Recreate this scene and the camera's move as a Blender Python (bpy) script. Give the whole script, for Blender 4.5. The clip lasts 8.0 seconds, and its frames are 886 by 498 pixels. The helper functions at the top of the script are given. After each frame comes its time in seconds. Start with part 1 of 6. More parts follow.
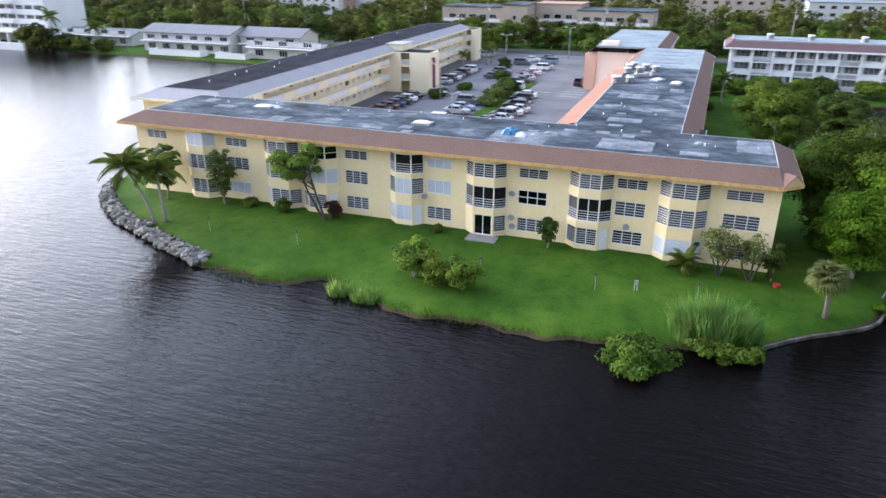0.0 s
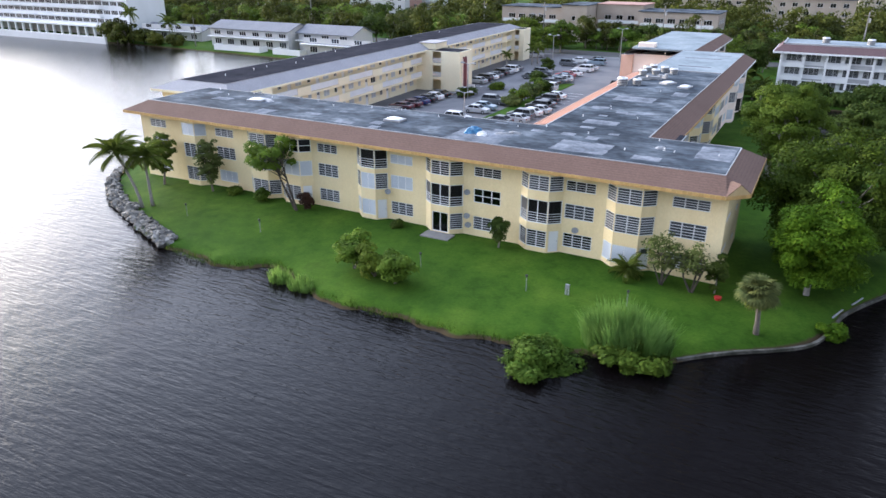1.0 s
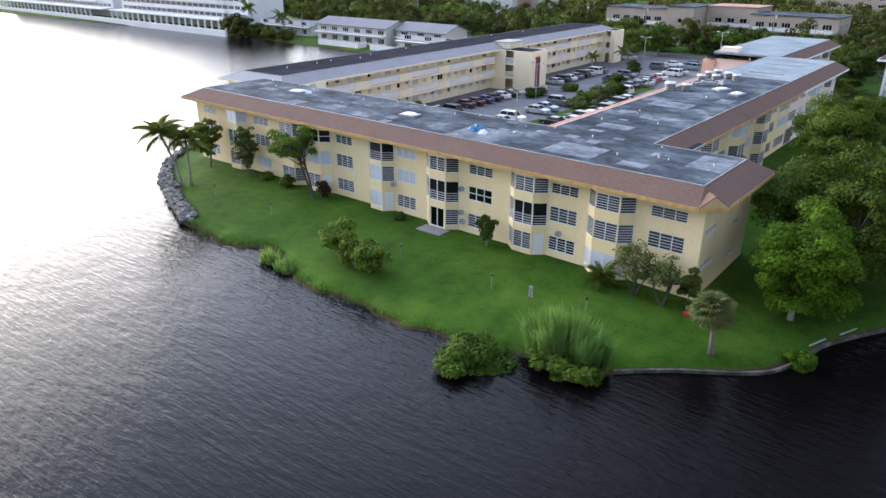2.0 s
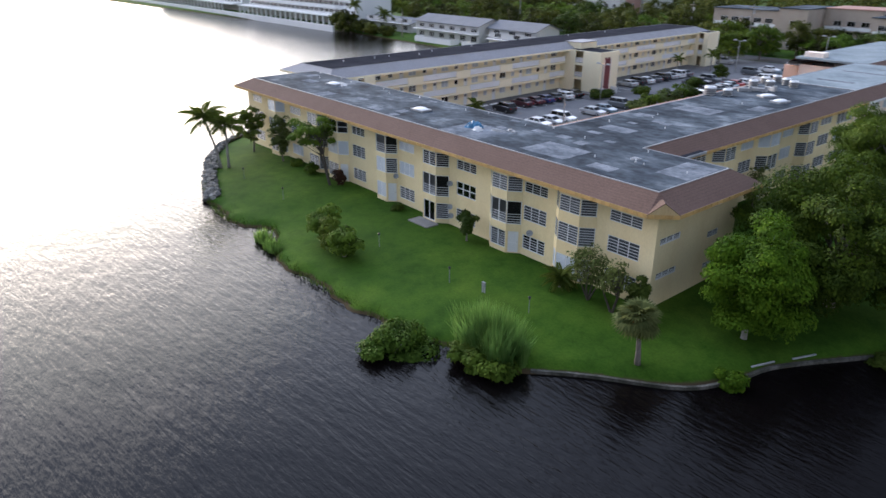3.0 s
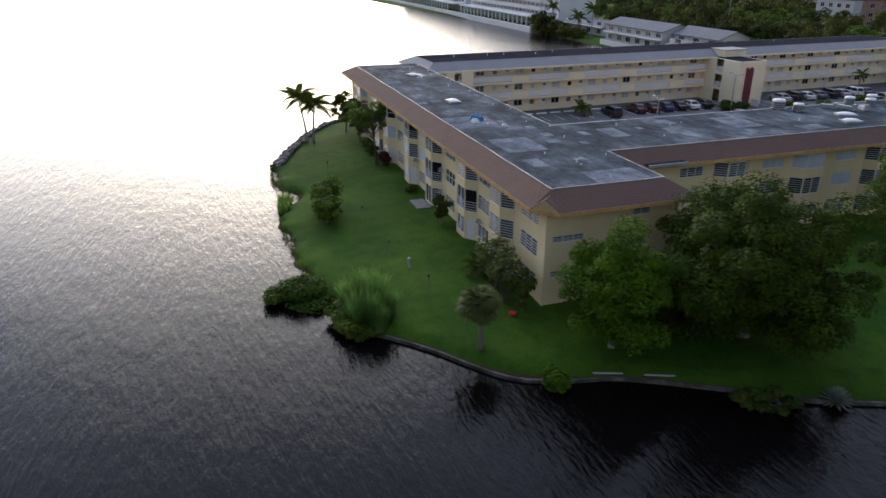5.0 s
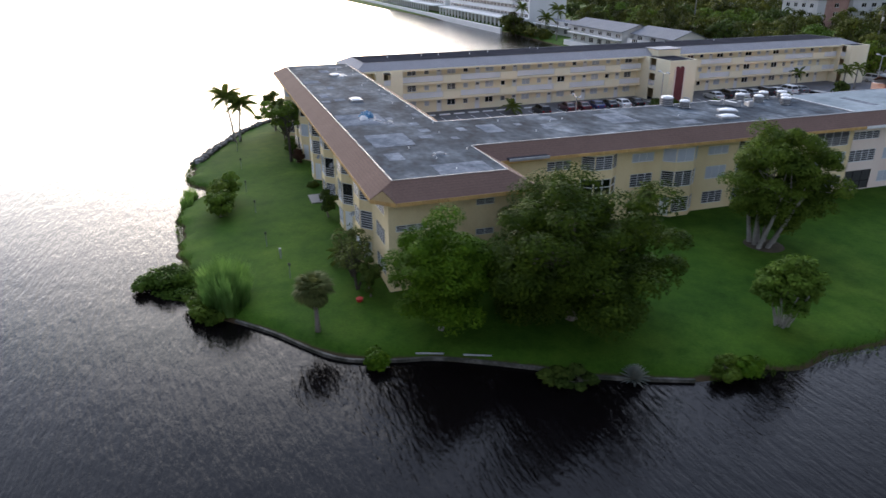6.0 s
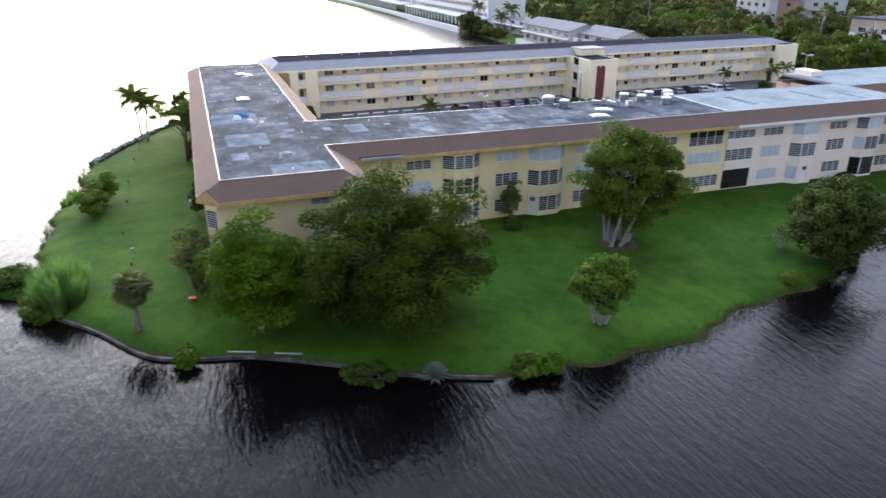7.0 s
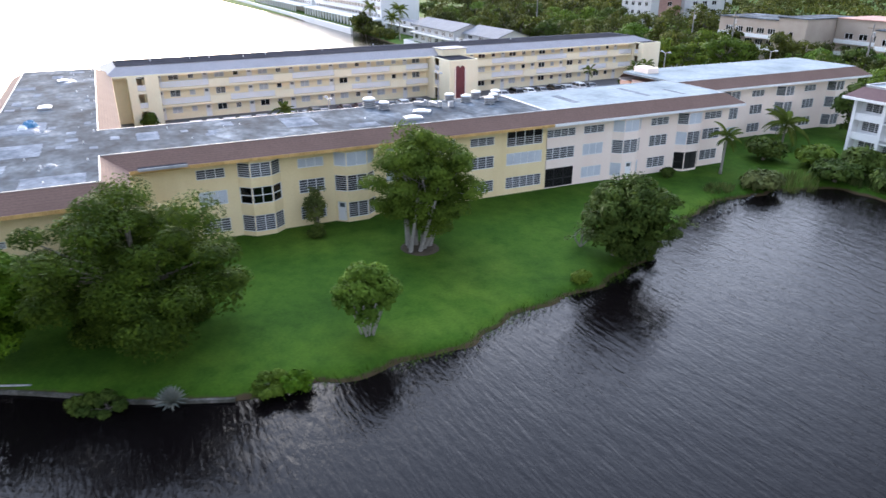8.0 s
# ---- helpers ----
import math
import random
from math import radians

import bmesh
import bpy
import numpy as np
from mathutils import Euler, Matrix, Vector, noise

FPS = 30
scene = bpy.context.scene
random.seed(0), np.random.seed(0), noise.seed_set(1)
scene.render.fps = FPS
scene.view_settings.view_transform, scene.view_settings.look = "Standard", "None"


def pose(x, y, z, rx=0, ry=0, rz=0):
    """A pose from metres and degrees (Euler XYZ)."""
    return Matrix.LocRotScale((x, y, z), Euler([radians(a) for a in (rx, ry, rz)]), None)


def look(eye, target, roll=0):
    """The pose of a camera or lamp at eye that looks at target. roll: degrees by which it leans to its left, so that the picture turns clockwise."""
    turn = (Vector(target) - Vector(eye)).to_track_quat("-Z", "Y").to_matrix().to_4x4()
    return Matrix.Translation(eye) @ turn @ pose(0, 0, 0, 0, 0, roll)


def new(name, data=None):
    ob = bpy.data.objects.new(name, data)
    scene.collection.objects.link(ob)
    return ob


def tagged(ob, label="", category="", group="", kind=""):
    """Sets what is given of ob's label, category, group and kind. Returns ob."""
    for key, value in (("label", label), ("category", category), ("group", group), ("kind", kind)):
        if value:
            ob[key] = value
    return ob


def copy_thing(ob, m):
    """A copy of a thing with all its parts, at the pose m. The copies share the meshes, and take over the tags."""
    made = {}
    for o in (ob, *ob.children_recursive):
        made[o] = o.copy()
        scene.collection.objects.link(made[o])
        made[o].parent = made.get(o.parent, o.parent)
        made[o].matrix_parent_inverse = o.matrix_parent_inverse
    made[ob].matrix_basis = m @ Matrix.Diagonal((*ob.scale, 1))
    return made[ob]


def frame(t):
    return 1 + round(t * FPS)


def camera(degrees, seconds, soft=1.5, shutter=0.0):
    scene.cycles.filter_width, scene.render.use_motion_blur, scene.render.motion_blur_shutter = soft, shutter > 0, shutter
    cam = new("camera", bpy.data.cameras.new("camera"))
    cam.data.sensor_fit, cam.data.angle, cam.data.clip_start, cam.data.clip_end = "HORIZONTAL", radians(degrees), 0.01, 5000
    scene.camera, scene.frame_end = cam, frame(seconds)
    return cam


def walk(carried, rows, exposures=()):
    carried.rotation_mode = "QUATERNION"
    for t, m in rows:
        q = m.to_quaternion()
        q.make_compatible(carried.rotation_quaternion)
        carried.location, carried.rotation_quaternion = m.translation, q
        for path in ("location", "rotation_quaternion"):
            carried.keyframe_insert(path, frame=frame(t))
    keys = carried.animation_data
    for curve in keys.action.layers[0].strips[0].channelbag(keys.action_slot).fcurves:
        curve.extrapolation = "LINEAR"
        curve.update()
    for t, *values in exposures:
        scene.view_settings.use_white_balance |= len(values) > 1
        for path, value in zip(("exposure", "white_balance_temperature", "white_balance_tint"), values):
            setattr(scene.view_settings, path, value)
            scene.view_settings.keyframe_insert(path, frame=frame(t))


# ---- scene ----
cam = camera(65.3, 8.0, shutter=0.3)
PATH = [
    (0, (1.592, -1.262, 25.021), (-4.998, 15.968, 17.291), 0.1),
    (0.5, (7.611, 0.742, 25.036), (-0.839, 17.132, 17.296), 0.0),
    (1, (13.323, 3.283, 24.944), (4.523, 19.483, 17.214), 0.1),
    (1.5, (18.813, 6.025, 24.928), (8.663, 21.415, 17.178), 0.2),
    (1.7, (20.991, 7.244, 24.911), (10.041, 22.074, 17.161), 0.2),
    (2.8, (32.67, 15.885, 24.991), (19.35, 28.605, 17.201), 0.2),
    (3, (34.696, 17.526, 24.984), (20.566, 29.336, 17.184), 0.2),
    (3.5, (39.385, 21.73, 25.021), (24.295, 32.3, 17.231), 0.4),
    (4, (43.63, 26.257, 25.094), (27.13, 34.407, 17.274), 0.4),
    (4.2, (45.173, 28.219, 25.068), (28.173, 35.299, 17.278), 0.2),
    (5.3, (53.341, 40.492, 24.676), (35.891, 46.462, 16.946), 0.1),
    (5.5, (54.715, 42.561, 24.701), (37.245, 48.501, 16.991), -0.1),
    (6, (57.962, 47.825, 24.889), (40.482, 53.755, 17.189), -0.1),
    (6.5, (60.579, 53.609, 25.042), (43.119, 59.569, 17.312), 0.0),
    (7, (62.58, 59.835, 25.088), (45.18, 65.975, 17.348), 0.0),
    (7.5, (64.117, 66.124, 25.018), (47.427, 73.994, 17.298), 0.0),
    (8, (65.331, 72.515, 24.841), (48.641, 80.385, 17.131), 0.0),
]
EXPOSURES = [(0.0, 1.92), (1.0, 1.8), (1.7, 1.71), (2.8, 1.3), (3.5, 0.93), (4.2, 0.64), (5.3, 0.44), (5.5, 0.46), (6.0, 0.97), (6.5, 1.46), (7.0, 1.7), (7.5, 1.92), (8.0, 2.07)]
walk(cam, [(t, look(eye, target, roll)) for t, eye, target, roll in PATH], EXPOSURES)
# ---- light ----

SUN_AZ, SUN_EL = radians(174), radians(11)
world = bpy.data.worlds.new("world")
scene.world = world
world.use_nodes = True
wn = world.node_tree
sky = wn.nodes.new("ShaderNodeTexSky")
sky.sky_type, sky.sun_disc = "NISHITA", False
sky.sun_elevation, sky.sun_rotation = SUN_EL, radians(90) - SUN_AZ
sky.air_density, sky.dust_density, sky.ozone_density = 1.0, 2.5, 2.5
soft_sky = wn.nodes.new("ShaderNodeHueSaturation")
soft_sky.inputs["Saturation"].default_value = 0.6
soft_sky.inputs["Value"].default_value = 0.4
wn.links.new(sky.outputs[0], soft_sky.inputs["Color"])
veil = wn.nodes.new("ShaderNodeMix")  # high thin cloud over the whole sky
veil.data_type, veil.blend_type = "RGBA", "ADD"
veil.inputs[0].default_value = 1.0
veil.inputs[7].default_value = (2.2, 2.6, 3.7, 1.0)
wn.links.new(soft_sky.outputs[0], veil.inputs[6])
# the evening cloud brightens broadly towards the sun's side of the sky
toward = wn.nodes.new("ShaderNodeVectorMath")
toward.operation = "DOT_PRODUCT"
toward.inputs[1].default_value = (-0.85, 0.13, 0.48)
sky_way = wn.nodes.new("ShaderNodeTexCoord").outputs["Generated"]
wn.links.new(sky_way, toward.inputs[0])
sky_up = wn.nodes.new("ShaderNodeSeparateXYZ")  # haze: paler towards the horizon all round
wn.links.new(sky_way, sky_up.inputs[0])
haze = wn.nodes.new("ShaderNodeValToRGB")
haze.color_ramp.elements.new(0.3)
for stop, (place, tone) in zip(haze.color_ramp.elements, ((0.0, (1.22, 1.1, 0.98, 1)), (0.34, (1.16, 1.12, 1.08, 1)), (0.7, (0.97, 1.0, 1.04, 1)))):
    stop.position, stop.color = place, tone
wn.links.new(sky_up.outputs[2], haze.inputs[0])
fall = wn.nodes.new("ShaderNodeValToRGB")
fall.color_ramp.interpolation = "EASE"
fall.color_ramp.elements.new(0.3)
for stop, (place, tone) in zip(fall.color_ramp.elements, ((0.0, (0.6, 0.59, 0.58, 1)), (0.42, (0.27, 0.283, 0.3, 1)), (0.92, (2.6, 2.56, 2.5, 1)))):
    stop.position, stop.color = place, tone
wn.links.new(toward.outputs["Value"], fall.inputs[0])
cloud = wn.nodes.new("ShaderNodeMix")
cloud.data_type, cloud.blend_type = "RGBA", "MULTIPLY"
cloud.inputs[0].default_value = 1.0
wn.links.new(veil.outputs[2], cloud.inputs[6])
wn.links.new(fall.outputs[0], cloud.inputs[7])
hazy = wn.nodes.new("ShaderNodeMix")
hazy.data_type, hazy.blend_type = "RGBA", "MULTIPLY"
hazy.inputs[0].default_value = 1.0
wn.links.new(cloud.outputs[2], hazy.inputs[6])
wn.links.new(haze.outputs[0], hazy.inputs[7])
wn.links.new(hazy.outputs[2], wn.nodes["Background"].inputs[0])
wn.nodes["Background"].inputs[1].default_value = 0.15
sun = new("sun", bpy.data.lights.new("sun", "SUN"))
sun.data.energy, sun.data.angle, sun.data.color = 0.6, radians(50), (1.0, 0.9, 0.76)
sun.matrix_world = look((0, 0, 0), (-math.cos(SUN_AZ) * math.cos(SUN_EL), -math.sin(SUN_AZ) * math.cos(SUN_EL), -math.sin(SUN_EL)))


# ---- materials ----
def nodes_of(name):
    m = bpy.data.materials.new(name)
    m.use_nodes = True
    t = m.node_tree
    return m, t, t.nodes["Principled BSDF"], t.nodes["Material Output"]


def add(t, kind, **inputs):
    n = t.nodes.new(kind)
    for k, v in inputs.items():
        n.inputs[k.replace("_", " ")].default_value = v
    return n


def rgb(c):
    return (c[0], c[1], c[2], 1.0)


def ramp(t, source, stops):
    r = t.nodes.new("ShaderNodeValToRGB")
    e = r.color_ramp.elements
    while len(e) < len(stops):
        e.new(0.5)
    for el, (p, c) in zip(e, stops):
        el.position, el.color = p, rgb(c)
    t.links.new(source, r.inputs[0])
    return r.outputs[0]


def mixed(t, fac, a, b, kind="MIX"):
    n = t.nodes.new("ShaderNodeMix")
    n.data_type, n.blend_type = "RGBA", kind
    for sock, v in ((n.inputs[0], fac), (n.inputs[6], a), (n.inputs[7], b)):
        if isinstance(v, bpy.types.NodeSocket):
            t.links.new(v, sock)
        else:
            sock.default_value = v if isinstance(v, float) else rgb(v)
    return n.outputs[2]


def surf(name, stops, scale=0.4, rough=0.7, fine=9.0, fine_mix=0.25, bump=0.15, bump_scale=None, metal=0.0, stretch=(1, 1, 1), island=0.0, spec=0.4, coat=0.0):
    """A painted or mineral surface: broad patches, fine grain, relief."""
    m, t, b, _ = nodes_of(name)
    geo = t.nodes.new("ShaderNodeNewGeometry")
    mp = t.nodes.new("ShaderNodeMapping")
    mp.inputs["Scale"].default_value = stretch
    t.links.new(geo.outputs["Position"], mp.inputs[0])
    n1 = add(t, "ShaderNodeTexNoise", Scale=scale, Detail=5.0, Roughness=0.6)
    n2 = add(t, "ShaderNodeTexNoise", Scale=fine, Detail=3.0)
    for n in (n1, n2):
        t.links.new(mp.outputs[0], n.inputs["Vector"])
    k = len(stops)
    col = ramp(t, n1.outputs[0], [(0.3 + 0.4 * i / max(1, k - 1), c) for i, c in enumerate(stops)])
    grain = ramp(t, n2.outputs[0], [(0.3, (0.55, 0.55, 0.55)), (0.7, (1.25, 1.25, 1.25))])
    col = mixed(t, fine_mix, col, mixed(t, 1.0, col, grain, "MULTIPLY"))
    if island:
        v = ramp(t, geo.outputs["Random Per Island"], [(0.0, (1 - island,) * 3), (1.0, (1 + island,) * 3)])
        col = mixed(t, 1.0, col, v, "MULTIPLY")
    t.links.new(col, b.inputs["Base Color"])
    b.inputs["Roughness"].default_value, b.inputs["Metallic"].default_value = rough, metal
    b.inputs["Specular IOR Level"].default_value = spec
    b.inputs["Coat Weight"].default_value = coat
    if bump:
        bp = add(t, "ShaderNodeBump", Strength=bump, Distance=0.05)
        n3 = n2
        if bump_scale:
            n3 = add(t, "ShaderNodeTexNoise", Scale=bump_scale, Detail=4.0)
            t.links.new(mp.outputs[0], n3.inputs["Vector"])
        t.links.new(n3.outputs[0], bp.inputs["Height"])
        t.links.new(bp.outputs[0], b.inputs["Normal"])
    return m


def leaf_mat(name, dark, mid, light, glow=0.24, broad=0.55, deep=0.62):
    m, t, b, out = nodes_of(name)
    geo = t.nodes.new("ShaderNodeNewGeometry")
    info = t.nodes.new("ShaderNodeObjectInfo")
    n1 = add(t, "ShaderNodeTexNoise", Scale=broad, Detail=3.0)
    t.links.new(geo.outputs["Position"], n1.inputs["Vector"])
    a = ramp(t, geo.outputs["Random Per Island"], [(0.0, tuple(0.4 * p + 0.6 * q for p, q in zip(dark, mid))), (0.5, mid), (1.0, tuple(0.42 * p + 0.58 * q for p, q in zip(light, mid)))])
    c = ramp(t, n1.outputs[0], [(0.35, (deep, deep * 1.05, deep * 0.96)), (0.65, (1.25, 1.2, 1.1))])
    col = mixed(t, 1.0, a, c, "MULTIPLY")
    v = ramp(t, info.outputs["Random"], [(0.0, (0.85, 0.9, 0.9)), (1.0, (1.15, 1.08, 1.0))])
    col = mixed(t, 1.0, col, v, "MULTIPLY")
    t.links.new(col, b.inputs["Base Color"])
    b.inputs["Roughness"].default_value = 0.7
    b.inputs["Specular IOR Level"].default_value = 0.08
    tr = t.nodes.new("ShaderNodeBsdfTranslucent")
    t.links.new(col, tr.inputs[0])
    mx = t.nodes.new("ShaderNodeMixShader")
    mx.inputs[0].default_value = glow
    t.links.new(b.outputs[0], mx.inputs[1])
    t.links.new(tr.outputs[0], mx.inputs[2])
    t.links.new(mx.outputs[0], out.inputs[0])
    return m


def glass_mat(name, tint, rough=0.03, ior=1.5):
    m, t, b, out = nodes_of(name)
    fr = add(t, "ShaderNodeFresnel", IOR=ior)
    clear = add(t, "ShaderNodeBsdfTransparent", Color=rgb(tint))
    shine = add(t, "ShaderNodeBsdfGlossy", Roughness=rough)
    mx = t.nodes.new("ShaderNodeMixShader")
    for i, n in enumerate((fr, clear, shine)):
        t.links.new(n.outputs[0], mx.inputs[i])
    t.links.new(mx.outputs[0], out.inputs[0])
    return m


def water_mat():
    m, t, b, out = nodes_of("lake_water")
    geo = t.nodes.new("ShaderNodeNewGeometry")
    b.inputs["Base Color"].default_value = (0.0034, 0.0026, 0.0026, 1)
    b.inputs["Roughness"].default_value = 0.07
    b.inputs["IOR"].default_value = 1.33
    b.inputs["Specular IOR Level"].default_value = 0.14
    heights = []
    for scale, stretch, weight in ((0.8, (0.5, 2.6, 1.0), 1.0), (2.2, (0.6, 2.8, 1.0), 0.5), (0.16, (1, 1.6, 1), 1.0)):
        mp = t.nodes.new("ShaderNodeMapping")
        mp.inputs["Scale"].default_value = stretch
        t.links.new(geo.outputs["Position"], mp.inputs[0])
        n = add(t, "ShaderNodeTexNoise", Scale=scale, Detail=2.5, Roughness=0.55, Distortion=0.3)
        t.links.new(mp.outputs[0], n.inputs["Vector"])
        w = t.nodes.new("ShaderNodeMath")
        w.operation = "MULTIPLY"
        w.inputs[1].default_value = weight
        t.links.new(n.outputs[0], w.inputs[0])
        heights.append(w.outputs[0])
    s1, s2 = t.nodes.new("ShaderNodeMath"), t.nodes.new("ShaderNodeMath")
    t.links.new(heights[0], s1.inputs[0])
    t.links.new(heights[1], s1.inputs[1])
    t.links.new(s1.outputs[0], s2.inputs[0])
    t.links.new(heights[2], s2.inputs[1])
    bp = add(t, "ShaderNodeBump", Strength=0.56, Distance=0.12)
    t.links.new(s2.outputs[0], bp.inputs["Height"])
    t.links.new(bp.outputs[0], b.inputs["Normal"])
    return m


def shingle_mat(name, a, b_col):
    """Asphalt shingles: thin courses down the slope and mottled tabs."""
    m, t, b, _ = nodes_of(name)
    geo = t.nodes.new("ShaderNodeNewGeometry")
    n1 = add(t, "ShaderNodeTexNoise", Scale=0.35, Detail=5.0)
    n2 = add(t, "ShaderNodeTexNoise", Scale=5.0, Detail=3.0)
    mp = t.nodes.new("ShaderNodeMapping")
    mp.inputs["Scale"].default_value = (1, 1, 6)
    t.links.new(geo.outputs["Position"], mp.inputs[0])
    t.links.new(geo.outputs["Position"], n1.inputs["Vector"])
    t.links.new(mp.outputs[0], n2.inputs["Vector"])
    col = mixed(t, n1.outputs[0], a, b_col)
    g = ramp(t, n2.outputs[0], [(0.3, (0.72, 0.72, 0.74)), (0.7, (1.2, 1.18, 1.15))])
    col = mixed(t, 0.8, col, mixed(t, 1.0, col, g, "MULTIPLY"))
    wv = t.nodes.new("ShaderNodeTexWave")
    wv.bands_direction = "Z"
    wv.wave_profile = "SAW"
    wv.inputs["Scale"].default_value = 2.2
    wv.inputs["Distortion"].default_value = 0.4
    t.links.new(geo.outputs["Position"], wv.inputs["Vector"])
    col = mixed(t, 1.0, col, ramp(t, wv.outputs[1], [(0.0, (0.78, 0.78, 0.78)), (0.22, (1.0, 1.0, 1.0)), (1.0, (1.06, 1.06, 1.06))]), "MULTIPLY")
    bp = add(t, "ShaderNodeBump", Strength=0.45, Distance=0.03)
    t.links.new(wv.outputs[1], bp.inputs["Height"])
    t.links.new(bp.outputs[0], b.inputs["Normal"])
    t.links.new(col, b.inputs["Base Color"])
    b.inputs["Roughness"].default_value = 0.9
    b.inputs["Specular IOR Level"].default_value = 0.2
    return m


def lawn_mat():
    """Mown turf: broad worn and lush areas, tufts, mower marks and bare flecks."""
    m, t, b, _ = nodes_of("lawn_grass")
    geo = t.nodes.new("ShaderNodeNewGeometry")
    n = {}
    for key, scale, detail in (("broad", 0.09, 4.0), ("mid", 0.7, 5.0), ("tuft", 5.0, 4.0)):
        n[key] = add(t, "ShaderNodeTexNoise", Scale=scale, Detail=detail, Roughness=0.65)
        t.links.new(geo.outputs["Position"], n[key].inputs["Vector"])
    col = ramp(t, n["broad"].outputs[0], [(0.34, (0.023, 0.06, 0.006)), (0.5, (0.036, 0.083, 0.008)), (0.68, (0.062, 0.112, 0.013))])
    col = mixed(t, 0.85, col, mixed(t, 1.0, col, ramp(t, n["mid"].outputs[0], [(0.32, (0.68, 0.74, 0.68)), (0.5, (1.0, 1.0, 1.0)), (0.7, (1.28, 1.16, 1.12))]), "MULTIPLY"))
    col = mixed(t, 0.5, col, mixed(t, 1.0, col, ramp(t, n["tuft"].outputs[0], [(0.32, (0.6, 0.66, 0.6)), (0.68, (1.35, 1.3, 1.2))]), "MULTIPLY"))
    bare = ramp(t, n["mid"].outputs[0], [(0.69, (0.0, 0.0, 0.0)), (0.78, (0.7, 0.7, 0.7))])
    col = mixed(t, bare, col, (0.12, 0.1, 0.045))
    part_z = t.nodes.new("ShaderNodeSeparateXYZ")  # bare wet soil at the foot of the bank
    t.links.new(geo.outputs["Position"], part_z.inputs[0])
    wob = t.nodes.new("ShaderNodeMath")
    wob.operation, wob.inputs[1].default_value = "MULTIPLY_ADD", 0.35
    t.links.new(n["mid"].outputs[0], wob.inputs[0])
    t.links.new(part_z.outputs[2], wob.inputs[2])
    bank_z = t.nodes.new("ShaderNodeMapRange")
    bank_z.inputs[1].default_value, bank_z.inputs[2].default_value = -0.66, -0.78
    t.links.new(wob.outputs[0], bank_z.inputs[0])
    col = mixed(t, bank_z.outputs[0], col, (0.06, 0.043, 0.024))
    t.links.new(col, b.inputs["Base Color"])
    b.inputs["Roughness"].default_value = 0.95
    b.inputs["Specular IOR Level"].default_value = 0.08
    bp = add(t, "ShaderNodeBump", Strength=0.4, Distance=0.06)
    t.links.new(n["tuft"].outputs[0], bp.inputs["Height"])
    t.links.new(bp.outputs[0], b.inputs["Normal"])
    return m


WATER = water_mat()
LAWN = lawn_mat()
SOIL = surf("shore_soil", [(0.05, 0.04, 0.025), (0.1, 0.08, 0.05)], 1.2, 0.95, 8, 0.5, 0.5)
ASPHALT = surf("asphalt", [(0.1, 0.1, 0.105), (0.14, 0.14, 0.145), (0.17, 0.17, 0.17)], 0.12, 0.9, 6, 0.25, 0.2, spec=0.25)
ROAD = surf("road_asphalt", [(0.05, 0.05, 0.052), (0.08, 0.08, 0.08)], 0.1, 0.9, 6, 0.25, 0.2, spec=0.25)
SEAWALL = surf("mossy_concrete", [(0.022, 0.026, 0.015), (0.06, 0.058, 0.045), (0.15, 0.143, 0.125)], 0.9, 0.95, 6, 0.7, 0.6)
CONCRETE = surf("concrete", [(0.16, 0.155, 0.145), (0.27, 0.26, 0.25)], 0.7, 0.85, 10, 0.4, 0.3)
STONE = surf("riprap_stone", [(0.05, 0.05, 0.044), (0.13, 0.128, 0.118), (0.25, 0.245, 0.23)], 1.1, 0.85, 8, 0.5, 0.6)
st_t = STONE.node_tree
st_in = st_t.nodes["Principled BSDF"].inputs["Base Color"]
st_tone = ramp(st_t, st_t.nodes.new("ShaderNodeObjectInfo").outputs["Random"], [(0.0, (0.4, 0.4, 0.4)), (0.6, (0.85, 0.85, 0.84)), (1.0, (1.6, 1.58, 1.53))])
st_t.links.new(mixed(st_t, 1.0, st_in.links[0].from_socket, st_tone, "MULTIPLY"), st_in)
YELLOW = surf("yellow_stucco", [(0.74, 0.58, 0.31), (0.81, 0.66, 0.38), (0.84, 0.71, 0.43)], 0.25, 0.85, 14, 0.15, 0.12, stretch=(1, 1, 0.35))
PINK = surf("pink_stucco", [(0.83, 0.68, 0.58), (0.88, 0.76, 0.66)], 0.25, 0.85, 14, 0.15, 0.12, stretch=(1, 1, 0.35))
CREAM = surf("cream_stucco", [(0.81, 0.72, 0.5), (0.87, 0.8, 0.59)], 0.25, 0.85, 14, 0.15, 0.12, stretch=(1, 1, 0.35))
ORANGE = surf("faded_orange_stucco", [(0.62, 0.36, 0.27), (0.7, 0.44, 0.34)], 0.3, 0.85, 12, 0.15, 0.1)
WHITE = surf("white_paint", [(0.7, 0.71, 0.71), (0.8, 0.8, 0.79)], 0.3, 0.6, 12, 0.15, 0.05)
WHITE_WALL = surf("white_stucco", [(0.66, 0.68, 0.68), (0.76, 0.77, 0.77)], 0.2, 0.85, 12, 0.15, 0.1, stretch=(1, 1, 0.4))
BEIGE = surf("beige_stucco", [(0.34, 0.28, 0.23), (0.42, 0.36, 0.3)], 0.2, 0.85, 12, 0.15, 0.1)
FASCIA = surf("tan_fascia_boards", [(0.5, 0.3, 0.1), (0.62, 0.39, 0.15)], 0.8, 0.7, 10, 0.3, 0.1, island=0.12)
